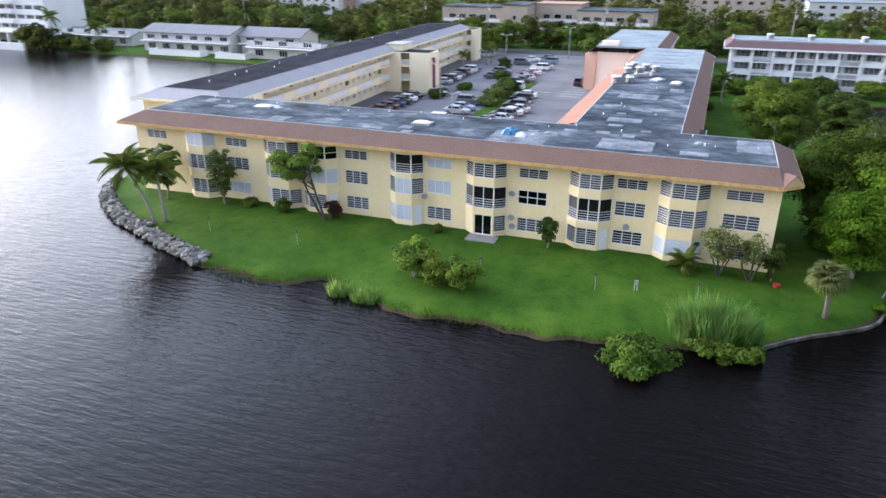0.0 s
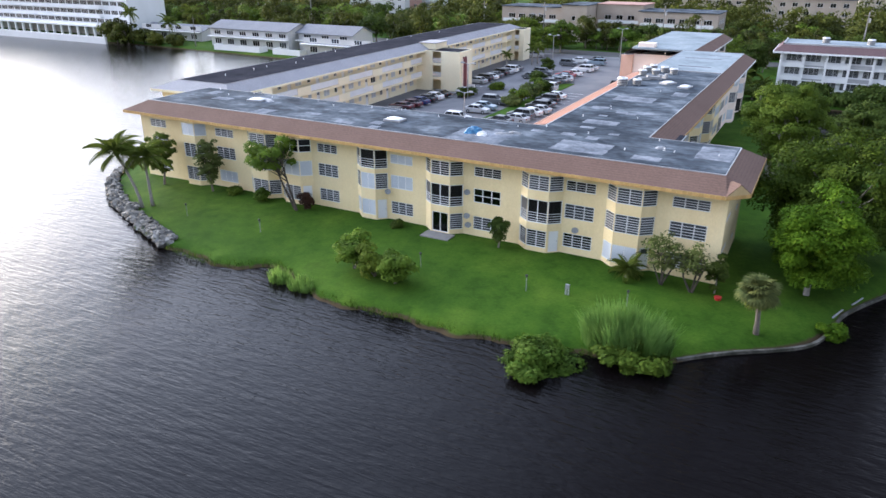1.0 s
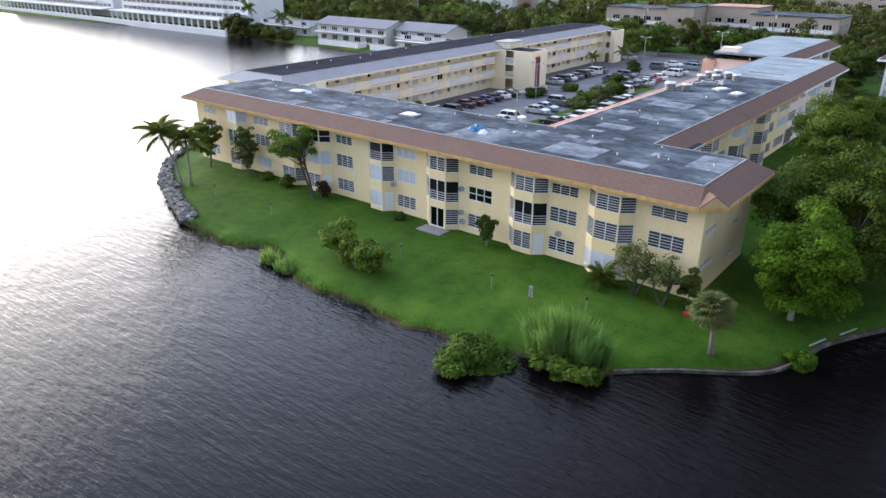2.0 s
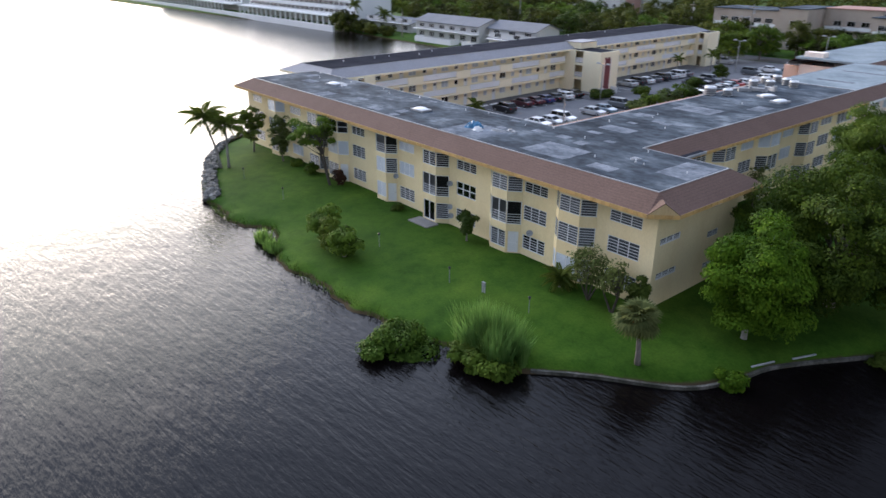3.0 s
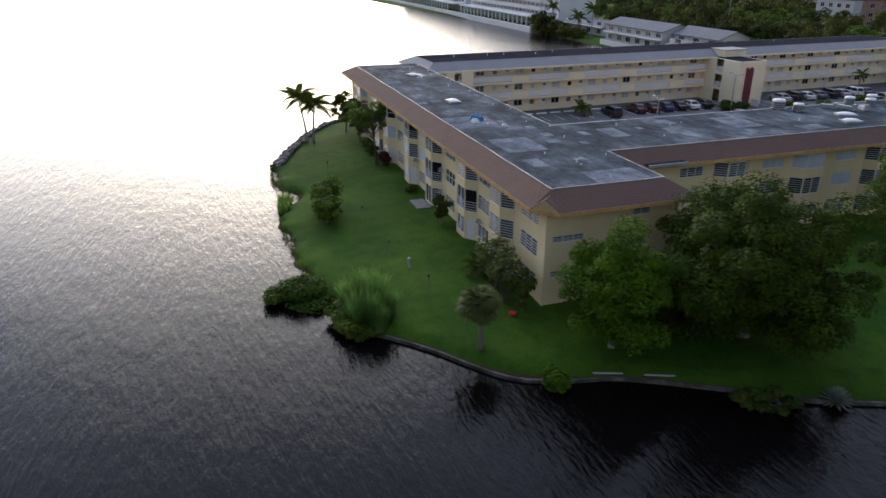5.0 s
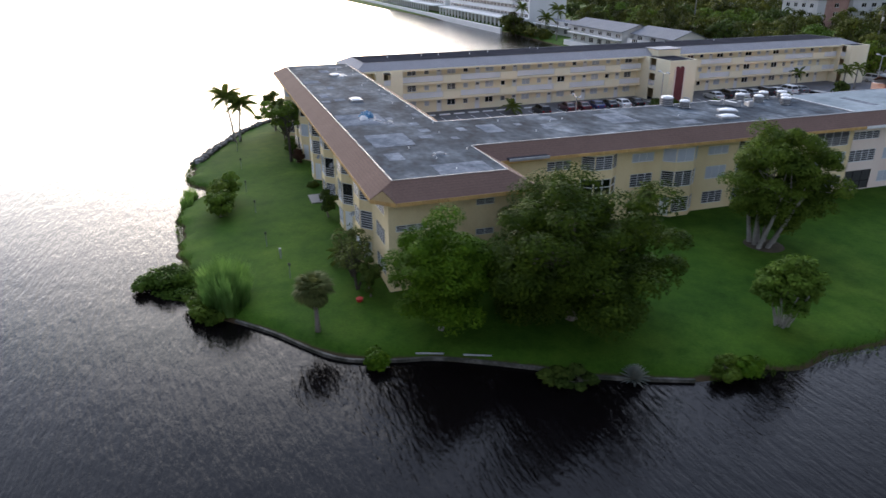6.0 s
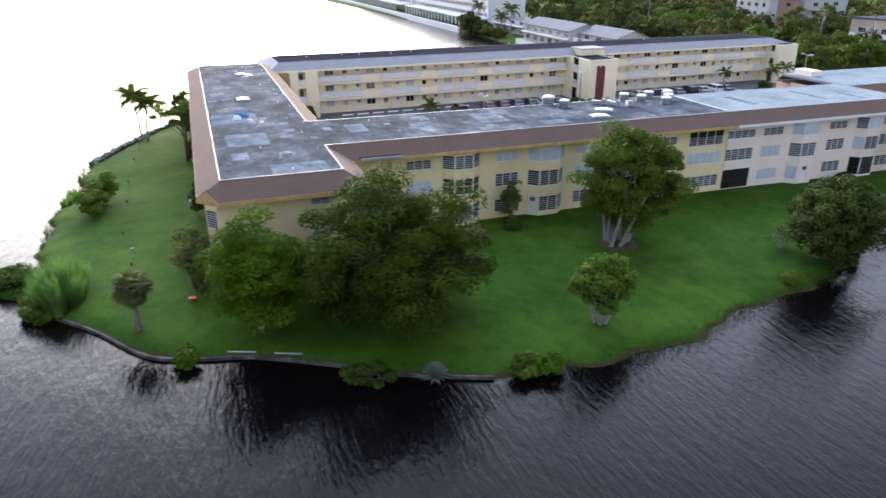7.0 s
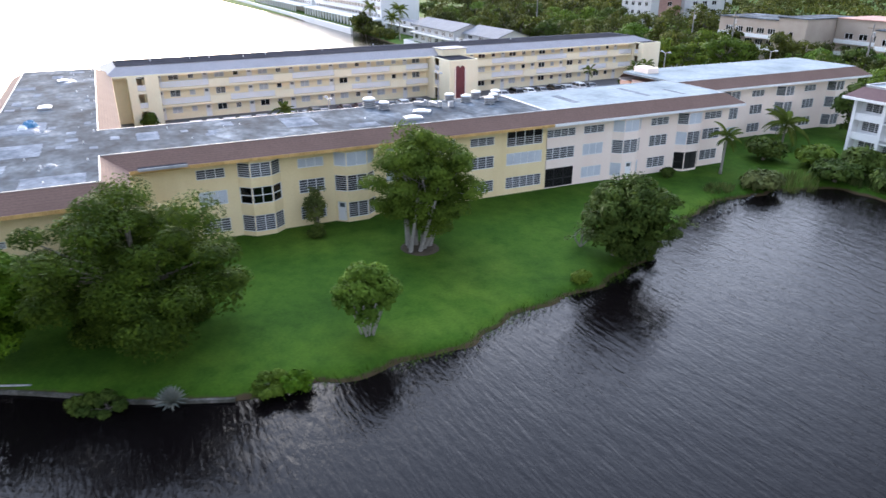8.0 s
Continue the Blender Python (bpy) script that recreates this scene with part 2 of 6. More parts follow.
TRIM = surf("white_metal_trim", [(0.24, 0.25, 0.26), (0.42, 0.42, 0.42)], 0.6, 0.5, 9, 0.2, 0.05)
SHINGLE = shingle_mat("brown_shingles", (0.125, 0.078, 0.06), (0.178, 0.114, 0.09))
SHINGLE_GREY = shingle_mat("grey_shingles", (0.27, 0.27, 0.28), (0.36, 0.36, 0.37))
SHINGLE_DARK = shingle_mat("plum_shingles", (0.1, 0.065, 0.07), (0.15, 0.1, 0.1))
SHINGLE_SLATE = shingle_mat("slate_grey_shingles", (0.15, 0.16, 0.175), (0.22, 0.225, 0.24))
TAR = surf("weathered_roll_roofing", [(0.024, 0.031, 0.039), (0.05, 0.062, 0.076), (0.088, 0.106, 0.124), (0.2, 0.225, 0.25)], 0.3, 0.95, 1.5, 0.8, 0.2, stretch=(0.7, 1, 1), spec=0.04)
TAR_DARK = surf("dark_roll_roofing", [(0.026, 0.027, 0.032), (0.05, 0.05, 0.058)], 0.3, 1.0, 3, 0.4, 0.2, spec=0.0)
PATCH = surf("pale_roof_coating", [(0.09, 0.102, 0.118), (0.14, 0.155, 0.175), (0.19, 0.207, 0.23), (0.25, 0.27, 0.295)], 0.6, 1.0, 3, 0.5, 0.1, island=0.3, spec=0.0)
MEMBRANE = surf("white_roof_membrane", [(0.16, 0.195, 0.215), (0.225, 0.265, 0.285), (0.28, 0.32, 0.34)], 0.2, 0.95, 1.5, 0.3, 0.1, spec=0.02)
SLAT_PALE = surf("pale_louver_slats", [(0.4, 0.44, 0.48), (0.52, 0.56, 0.59)], 0.4, 0.4, 8, 0.1, 0.0, spec=0.6)
BLIND = surf("window_blind", [(0.35, 0.36, 0.37), (0.55, 0.55, 0.54)], 0.3, 0.8, 6, 0.2, 0.0)
METAL = surf("grey_metal", [(0.35, 0.36, 0.37), (0.45, 0.46, 0.47)], 1.0, 0.4, 12, 0.2, 0.05, metal=0.7)
BLACK = surf("black_metal", [(0.02, 0.02, 0.02), (0.035, 0.035, 0.035)], 1.0, 0.5, 12, 0.2, 0.0)
ROOM = surf("room_plaster", [(0.36, 0.34, 0.3), (0.46, 0.44, 0.4)], 0.4, 0.9, 8, 0.2, 0.0)
GLASS = glass_mat("window_glass", (0.36, 0.4, 0.43))
SCREEN = glass_mat("insect_screen", (0.34, 0.35, 0.36), 0.6, 1.35)
LOUVRE = surf("louvre_glass", [(0.016, 0.02, 0.023), (0.032, 0.038, 0.042), (0.085, 0.097, 0.102)], 0.14, 0.3, 3, 0.3, 0.0, spec=0.3)
MAROON = surf("maroon_panel", [(0.12, 0.025, 0.03), (0.17, 0.04, 0.045)], 0.5, 0.6, 9, 0.2, 0.05)
WOOD = surf("weathered_timber", [(0.2, 0.15, 0.1), (0.3, 0.24, 0.18)], 1.0, 0.8, 12, 0.4, 0.2)
BLUE_TARP = surf("blue_tarpaulin", [(0.02, 0.12, 0.24), (0.06, 0.22, 0.38)], 1.5, 0.45, 8, 0.3, 0.3)
RED = surf("red_plastic", [(0.4, 0.02, 0.02), (0.5, 0.05, 0.04)], 1.0, 0.5, 8, 0.1, 0.0)
BARK = surf("grey_bark", [(0.13, 0.11, 0.09), (0.25, 0.22, 0.19)], 2.0, 0.95, 12, 0.5, 0.6, stretch=(1, 1, 0.3))
BARK_DARK = surf("dark_bark", [(0.045, 0.036, 0.028), (0.09, 0.075, 0.06)], 2.0, 0.95, 12, 0.5, 0.6, stretch=(1, 1, 0.3))
BARK_PALE = surf("pale_bark", [(0.2, 0.185, 0.165), (0.33, 0.31, 0.28)], 2.0, 0.95, 12, 0.5, 0.5, stretch=(1, 1, 0.3))
TYRE = surf("tyre_rubber", [(0.02, 0.02, 0.02), (0.03, 0.03, 0.03)], 2.0, 0.85, 20, 0.2, 0.0)
RIM = surf("wheel_alloy", [(0.4, 0.4, 0.42), (0.5, 0.5, 0.52)], 2.0, 0.3, 20, 0.1, 0.0, metal=0.9)
LAMP_RED = surf("red_lens", [(0.3, 0.01, 0.01), (0.35, 0.02, 0.02)], 2.0, 0.2, 20, 0.1, 0.0)
CAR_GLASS = glass_mat("car_glass", (0.08, 0.09, 0.1))
LEAF_LIME = leaf_mat("bright_leaves", (0.0238, 0.057, 0.0044), (0.0617, 0.1319, 0.0082), (0.1383, 0.2137, 0.0176))
LEAF_DARK = leaf_mat("deep_green_leaves", (0.0225, 0.0435, 0.009), (0.0488, 0.0788, 0.015), (0.0975, 0.1237, 0.0263))
LEAF_BIG = leaf_mat("olive_canopy_leaves", (0.015, 0.0295, 0.0032), (0.0482, 0.0785, 0.0077), (0.1289, 0.1695, 0.0167))
LEAF_OLIVE = leaf_mat("olive_leaves", (0.0374, 0.0684, 0.0082), (0.081, 0.1297, 0.017), (0.1558, 0.2019, 0.0306))
LEAF_FAR = leaf_mat("woodland_leaves", (0.0274, 0.0397, 0.0083), (0.0686, 0.0864, 0.0165), (0.1555, 0.1588, 0.0289), broad=0.12, deep=0.35)
LEAF_PALM = leaf_mat("palm_leaves", (0.0473, 0.0744, 0.0139), (0.0945, 0.1313, 0.0231), (0.1796, 0.1925, 0.0539))
LEAF_GREY = leaf_mat("grey_green_leaves", (0.0546, 0.0722, 0.0256), (0.0966, 0.1178, 0.0416), (0.168, 0.1824, 0.0736))
LEAF_REED = leaf_mat("reed_blades", (0.09, 0.17, 0.0375), (0.15, 0.272, 0.0675), (0.2475, 0.357, 0.1125), 0.5)
LEAF_BUSH = leaf_mat("broad_shrub_leaves", (0.0225, 0.0495, 0.0072), (0.054, 0.1035, 0.0135), (0.117, 0.171, 0.0315))
LEAF_AGAVE = leaf_mat("grey_agave_leaves", (0.14, 0.16, 0.15), (0.22, 0.24, 0.23), (0.34, 0.36, 0.35), 0.15)
LANTERN = surf("smoked_lantern_glass", [(0.05, 0.05, 0.05), (0.08, 0.08, 0.08)], 2.0, 0.5, 12, 0.1, 0.0)
BOX_GREY = surf("grey_box_paint", [(0.2, 0.21, 0.21), (0.28, 0.29, 0.29)], 1.0, 0.7, 12, 0.2, 0.05)
HOUSE_WALL = surf("weathered_white_stucco", [(0.45, 0.46, 0.46), (0.56, 0.56, 0.55)], 0.2, 0.85, 12, 0.2, 0.1, stretch=(1, 1, 0.4))
LEAF_WISPY = leaf_mat("wispy_grey_olive_leaves", (0.05, 0.07, 0.022), (0.1, 0.13, 0.04), (0.18, 0.21, 0.07))
LEAF_LIMB = leaf_mat("fresh_green_leaves", (0.0517, 0.0893, 0.012), (0.0978, 0.168, 0.022), (0.184, 0.2625, 0.04))
LEAF_SEDGE = leaf_mat("shore_sedge_blades", (0.03, 0.06, 0.008), (0.05, 0.1, 0.012), (0.1, 0.15, 0.03), 0.35)
LEAF_MAROON = leaf_mat("maroon_leaves", (0.04, 0.02, 0.016), (0.07, 0.035, 0.025), (0.11, 0.065, 0.04))
SHINGLE_TERRA = shingle_mat("terracotta_shingles", (0.25, 0.125, 0.085), (0.32, 0.17, 0.12))
PEACH = surf("peach_stucco", [(0.6, 0.36, 0.26), (0.68, 0.44, 0.33)], 0.3, 0.85, 12, 0.15, 0.1)
GABLE = surf("tan_gable_boards", [(0.52, 0.37, 0.18), (0.62, 0.46, 0.25)], 0.8, 0.8, 10, 0.3, 0.1, stretch=(3, 3, 0.2))
SALMON = surf("salmon_roof_coating", [(0.34, 0.2, 0.17), (0.44, 0.28, 0.24)], 0.3, 0.95, 2, 0.3, 0.1, spec=0.1)


# ---- mesh helpers ----
class Shape:
    """Vertices and faces of one mesh, gathered piece by piece; turn moves each piece."""

    def __init__(self, turn=None):
        self.v, self.f, self.turn = [], [], turn

    def put(self, verts, faces):
        k = len(self.v)
        self.v += [tuple(self.turn @ Vector(p)) if self.turn else tuple(p) for p in verts]
        self.f += [tuple(k + i for i in f) for f in faces]
        return self

    def quad(self, a, b, c, d):
        return self.put((a, b, c, d), ((0, 1, 2, 3),))

    def box(self, x0, x1, y0, y1, z0, z1):
        return self.put([(x, y, z) for z in (z0, z1) for x, y in ((x0, y0), (x1, y0), (x1, y1), (x0, y1))],
                        ((3, 2, 1, 0), (4, 5, 6, 7), (0, 1, 5, 4), (1, 2, 6, 5), (2, 3, 7, 6), (3, 0, 4, 7)))

    def frustum(self, lo, hi, z0, z1):
        """A tapered box; lo and hi are x0, x1, y0, y1 below and above."""
        p = [(x, y, z0) for x, y in ((lo[0], lo[2]), (lo[1], lo[2]), (lo[1], lo[3]), (lo[0], lo[3]))]
        p += [(x, y, z1) for x, y in ((hi[0], hi[2]), (hi[1], hi[2]), (hi[1], hi[3]), (hi[0], hi[3]))]
        return self.put(p, ((3, 2, 1, 0), (4, 5, 6, 7), (0, 1, 5, 4), (1, 2, 6, 5), (2, 3, 7, 6), (3, 0, 4, 7)))

    def tube(self, points, radii, n=7):
        """A tapered limb along points."""
        pts, verts, faces = [Vector(p) for p in points], [], []
        for i, p in enumerate(pts):
            d = (pts[min(i + 1, len(pts) - 1)] - pts[max(i - 1, 0)]).normalized()
            a = d.orthogonal().normalized()
            b = d.cross(a)
            verts += [p + radii[i] * (math.cos(2 * math.pi * j / n) * a + math.sin(2 * math.pi * j / n) * b) for j in range(n)]
        for i in range(len(pts) - 1):
            faces += [(i * n + j, i * n + (j + 1) % n, (i + 1) * n + (j + 1) % n, (i + 1) * n + j) for j in range(n)]
        faces += [tuple(reversed(range(n))), tuple(range((len(pts) - 1) * n, len(pts) * n))]
        return self.put(verts, faces)

    def drum(self, x, y, z0, z1, r0, r1, n=14):
        return self.tube([(x, y, z0), (x, y, z1)], [r0, r1], n)

    def mesh(self, name, smooth=False):
        me = bpy.data.meshes.new(name)
        me.from_pydata(self.v, [], self.f)
        if smooth:
            me.polygons.foreach_set("use_smooth", [True] * len(me.polygons))
        me.update()
        return me


def thing(name, at, label, category, group="", kind=""):
    ob = new(name)
    ob.matrix_basis = at if isinstance(at, Matrix) else Matrix.Translation(at)
    return tagged(ob, label, category, group, kind)


def part(name, shape, material, parent=None, label="", m=None, smooth=False):
    """One mesh object under a thing or a part, given in the world's place."""
    me = shape.mesh(name, smooth) if isinstance(shape, Shape) else shape
    if not me.materials:
        me.materials.append(material)
    ob = new(name, me)
    if m is not None:
        ob.matrix_basis = m
    if parent is not None:
        ob.parent = parent
        up = parent.matrix_basis if parent.parent is None else parent.parent.matrix_basis @ parent.matrix_parent_inverse @ parent.matrix_basis
        ob.matrix_parent_inverse = up.inverted()
    return tagged(ob, label)


def setting(name, shape, material, label, category):
    return tagged(part(name, shape, material), label, category, kind="structure")


# ---- ground and water ----
WATER_Z = -1.1
SHORE = [(-63.6, 56.6), (-57.0, 52.2), (-52.1, 50.0), (-45, 46.9), (-38.4, 44.8), (-33, 44.2), (-30.4, 45.1), (-28.2, 46.7), (-25.8, 46.6), (-24.6, 44.9), (-22.6, 44.4), (-18, 43.3),
         (-10.9, 43.5), (-4.2, 44.1), (2.5, 45.2), (7.9, 47.9), (10.7, 50.4), (15.6, 54.1), (17.3, 57.8), (18.2, 61.2), (21.3, 66.7), (23.9, 70.6), (26.3, 76.4), (27.0, 82.9), (26.6, 92.6), (25.2, 95.4),
         (22.9, 103.8), (21.6, 111), (13, 126), (10.2, 134), (9.8, 142), (12.5, 150.8), (22, 152.5), (60, 153), (3500, 150), (3500, 4500), (-4500, 4500), (-4500, 152), (-445, 150), (-253, 158),
         (-203, 162), (-160, 160), (-124, 158), (-90, 158), (-76, 150), (-75, 110), (-73, 80), (-70, 70), (-66.5, 62)]


def shore_distance(px, py):
    """Signed distance to the shore, positive on land."""
    best, inside = np.full(px.shape, 1e9), np.zeros(px.shape, bool)
    for (ax, ay), (bx, by) in zip(SHORE, SHORE[1:] + SHORE[:1]):
        dx, dy = bx - ax, by - ay
        k = np.clip(((px - ax) * dx + (py - ay) * dy) / (dx * dx + dy * dy), 0, 1)
        best = np.minimum(best, np.hypot(px - ax - k * dx, py - ay - k * dy))
        if dy:
            inside ^= ((ay > py) != (by > py)) & (px < (py - ay) * dx / dy + ax)
    return np.where(inside, best, -best)


def land_height(d):
    up = np.clip(d / 14.0, 0, 1)
    return np.where(d > 0, WATER_Z + 0.35 * np.clip(d / 0.8, 0, 1) + (-WATER_Z - 0.35) * np.sqrt(up), WATER_Z - np.clip(-d * 0.7, 0, 3.0))


def land(x, y):
    return float(land_height(shore_distance(np.array([float(x)]), np.array([float(y)])))[0])


def spread(lo, hi, step, reach):
    near = list(np.arange(lo, hi + 0.01, step))
    k, d = [], step
    while not k or k[-1] < reach:
        d = min(d * 1.12, 500)
        k.append((k[-1] if k else 0) + d)
    return np.array([lo - a for a in reversed(k)] + near + [hi + a for a in k])


def ground_shape():
    gx, gy = spread(-72, 34, 0.8, 3800), spread(41, 158, 0.8, 3800)
    mx, my = np.meshgrid(gx, gy)
    d = shore_distance(mx, my)
    wob = 0.3 * np.sin(mx * 0.53 + 2.1 * np.sin(my * 0.37)) + 0.22 * np.sin(my * 1.17 + mx * 0.61) + 0.18 * np.sin(mx * 1.9 - my * 0.8)
    mz = land_height(d + np.where(np.abs(d) < 6, wob, 0) * (np.abs(mx) < 80) * np.where((mx > 8) & (mx < 30) & (my < 78), 0.15, 1.0))
    mz = mz + np.where((d > 4) & ((my < 72) | (mx > 1)), 0.05 * np.sin(mx * 0.31) * np.sin(my * 0.27), 0)
    n, m = mx.shape
    s = Shape()
    s.v = list(zip(mx.ravel().tolist(), my.ravel().tolist(), mz.ravel().tolist()))
    i = np.arange(n * m).reshape(n, m)
    s.f = np.stack([i[:-1, :-1], i[:-1, 1:], i[1:, 1:], i[1:, :-1]], -1).reshape(-1, 4).tolist()
    return s


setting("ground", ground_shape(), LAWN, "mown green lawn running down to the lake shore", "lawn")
bpy.data.objects["ground"].data.polygons.foreach_set("use_smooth", [True] * len(bpy.data.objects["ground"].data.polygons))
setting("water", Shape().quad((-4200, -3800, WATER_Z), (4200, -3800, WATER_Z), (4200, 3800, WATER_Z), (-4200, 3800, WATER_Z)), WATER,
        "dark rippled lake water reflecting the pale evening sky", "lake")


def strip_along(points, half, z0, z1, shape):
    for (ax, ay), (bx, by) in zip(points, points[1:]):
        d = Vector((bx - ax, by - ay)).normalized()
        n = Vector((-d.y, d.x)) * half
        p = [(ax + n.x, ay + n.y), (bx + n.x, by + n.y), (bx - n.x, by - n.y), (ax - n.x, ay - n.y)]
        shape.put([(*q, z) for z in (z0, z1) for q in reversed(p)], ((3, 2, 1, 0), (4, 5, 6, 7), (0, 1, 5, 4), (1, 2, 6, 5), (2, 3, 7, 6), (3, 0, 4, 7)))
    return shape


def smooth_line(pts, k=6):
    """A rounded line through points (Catmull-Rom)."""
    out = []
    for i in range(len(pts) - 1):
        p = [Vector(pts[max(0, min(len(pts) - 1, i + j))]) for j in (-1, 0, 1, 2)]
        for s in range(k):
            u = s / k
            q = 0.5 * (2 * p[1] + (p[2] - p[0]) * u + (2 * p[0] - 5 * p[1] + 4 * p[2] - p[3]) * u * u + (3 * p[1] - p[0] - 3 * p[2] + p[3]) * u ** 3)
            out.append(tuple(q))
    return out + [tuple(pts[-1])]


setting("seawall", strip_along(smooth_line([(7.8, 47.8), (10.7, 50.4), (15.6, 54.1), (17.3, 57.8), (18.2, 61.2), (21.3, 66.7), (23.9, 70.6), (26.3, 76.3)]), 0.11, -2.0, -0.86, Shape()),
        SEAWALL, "low weathered concrete seawall along the lawn", "seawall")

# parking lot, road and kerbs
setting("parking_lot", Shape().box(-64.5, -13.2, 72.4, 199, -0.4, 0.04), ASPHALT, "worn grey asphalt parking lot between the buildings", "parking lot")
setting("road", Shape().box(-330, 400, 199.6, 209, -0.4, 0.05), ROAD, "dark asphalt road behind the parking lot", "road")
mark = Shape()
for i in range(22):
    y = 80 + i * 2.75
    mark.box(-54.3, -50.2, y, y + 0.1, 0.02, 0.046)
    mark.box(-33.2, -28.6, y + 1.2, y + 1.3, 0.02, 0.046)
for i in range(9):
    mark.box(-26.5, -22.2, 136 + i * 2.75, 136.1 + i * 2.75, 0.02, 0.046)
setting("trim_bay_lines", mark, WHITE, "faded white parking bay lines on the asphalt", "road marking")
setting("pavement_median", Shape().frustum((-36.6, -34.0, 97, 150), (-36.5, -34.1, 97.1, 149.9), -0.2, 0.16), LAWN, "kerbed grass strip in the parking lot", "grass strip")


# ---- windows and walls ----
SEEN = {}


def plate(us, zs, y0, y1):
    """One frame with a hole in every second cell of the grid us x zs."""
    nu, nz = len(us), len(zs)
    s, f = Shape(), []
    at = lambda i, j, k: (k * nz + j) * nu + i
    hole = lambda i, j: i < 0 or j < 0 or i >= nu - 1 or j >= nz - 1 or (i % 2 == 1 and j % 2 == 1)
    for i in range(nu - 1):
        for j in range(nz - 1):
            if hole(i, j):
                continue
            f += [(at(i, j, 0), at(i + 1, j, 0), at(i + 1, j + 1, 0), at(i, j + 1, 0)), (at(i, j + 1, 1), at(i + 1, j + 1, 1), at(i + 1, j, 1), at(i, j, 1))]
            for di, dj, a, b in ((-1, 0, (i, j), (i, j + 1)), (1, 0, (i + 1, j + 1), (i + 1, j)), (0, -1, (i + 1, j), (i, j)), (0, 1, (i, j + 1), (i + 1, j + 1))):
                if hole(i + di, j + dj):
                    f.append((at(*a, 0), at(*b, 0), at(*b, 1), at(*a, 1)))
    return s.put([(u, y, z) for y in (y0, y1) for z in zs for u in us], f)



def window_meshes(style, w, h):
    """Meshes of one window type: x along the wall, y into it, z up."""
    key = (style, round(w, 2), round(h, 2))
    if key in SEEN:
        return SEEN[key]
    e, out = 0.06, []
    bays = max(1, round(w / 1.25)) if style in ("screen", "screenb") else max(1, round(w / 0.95))
    us = [0, e] + [q for i in range(1, bays) for q in (i * w / bays - 0.035, i * w / bays + 0.035)] + [w - e, w]
    zs = [0, e, h - e, h]
    if style in ("slide", "multi"):
        zs = [0, e, h * 0.5 - 0.03, h * 0.5 + 0.03, h - e, h]
    fr = plate(us, zs, -0.03, 0.07)
    out.append(("window", fr, WHITE, ""))
    if style == "door":
        out = [("door", Shape().box(0, w, 0.02, 0.1, 0, h).box(0.12, w - 0.12, 0.0, 0.03, 0.2, h * 0.45).box(0.12, w - 0.12, 0.0, 0.03, h * 0.52, h - 0.2), WHITE, "white door"),
               ("handle", Shape().box(w - 0.14, w - 0.08, -0.05, 0.02, 0.98, 1.04), METAL, "")]
    elif style == "shut":
        out = [("door", Shape().box(0, w, 0.02, 0.1, 0, h), WHITE, "white door"), ("pane", Shape().box(0.2, w - 0.2, -0.005, 0.03, h * 0.72, h - 0.15), GLASS, ""),
               ("handle", Shape().box(w - 0.14, w - 0.08, -0.05, 0.02, 0.98, 1.04), METAL, "")]
    elif style == "screen":
        rail = Shape()
        for i in range(4):
            rail.box(0.06, w - 0.06, -0.02, 0.03, 0.2 + i * 0.24, 0.235 + i * 0.24)
        out += [("railing", rail, WHITE, "white balcony rail"), ("screen", Shape().box(0.06, w - 0.06, 0.035, 0.045, 0.06, h - 0.06), SCREEN, "dark insect screen")]
    elif style == "screenb":
        bars = plate(us, [0, e, h * 0.42 - 0.03, h * 0.42 + 0.03, h - e, h], -0.03, 0.05)
        out = [("window", bars, BLACK, "black screened porch frame"), ("screen", Shape().box(e, w - e, 0.005, 0.015, e, h - e), SCREEN, "dark insect screen")]
    elif style == "slat":
        rail = Shape()
        for i in range(int(h / 0.22)):
            rail.box(0.06, w - 0.06, -0.02, 0.03, 0.1 + i * 0.22, 0.2 + i * 0.22)
        out += [("slats", rail, SLAT_PALE, "")]
    else:
        out.append(("pane", Shape().box(e, w - e, 0.03, 0.04, e, h - e), GLASS, ""))
        if style in ("jal", "jald", "jalb", "shutj"):
            sl, gl = Shape(), Shape()
            n = max(4, round((h - 2 * e) / 0.235))
            step = (h - 2 * e) / n
            for i in range(n):
                z = e + i * step
                for b in range(bays):
                    x0, x1 = b * w / bays + 0.045, (b + 1) * w / bays - 0.045
                    if i:
                        sl.box(x0, x1, -0.06, -0.02, z - 0.017, z + 0.017)
                    for sh, za, zb, y0, y1 in ((gl, z + step * (0.1 if style == "shutj" else 0.12), z + step * (0.92 if style == "shutj" else 0.76), -0.045, 0.01),):
                        sh.put([(x0, y0, za), (x1, y0, za), (x1, y1, zb), (x0, y1, zb), (x0, y0 + 0.012, za), (x1, y0 + 0.012, za), (x1, y1 + 0.012, zb), (x0, y1 + 0.012, zb)],
                               ((0, 1, 2, 3), (7, 6, 5, 4), (0, 4, 5, 1), (3, 2, 6, 7), (1, 5, 6, 2), (0, 3, 7, 4)))
            out.append(("slats", sl, WHITE if style != "shutj" else SLAT_PALE, ""))
            if style != "jald":
                out.append(("louvres", gl, SLAT_PALE if style == "shutj" else LOUVRE, "closed glass louvres"))
        if style in ("jalb", "slideb", "plainb"):
            out.append(("blind", Shape().box(0.05, w - 0.05, 0.13, 0.15, 0.05, h - 0.05), BLIND, "pale closed blind"))
    made = []
    for nm, sh, mt, lb in out:
        me = sh.mesh(nm)
        me.materials.append(mt)
        made.append((nm, me, mt, lb))
    SEEN[key] = made
    return made


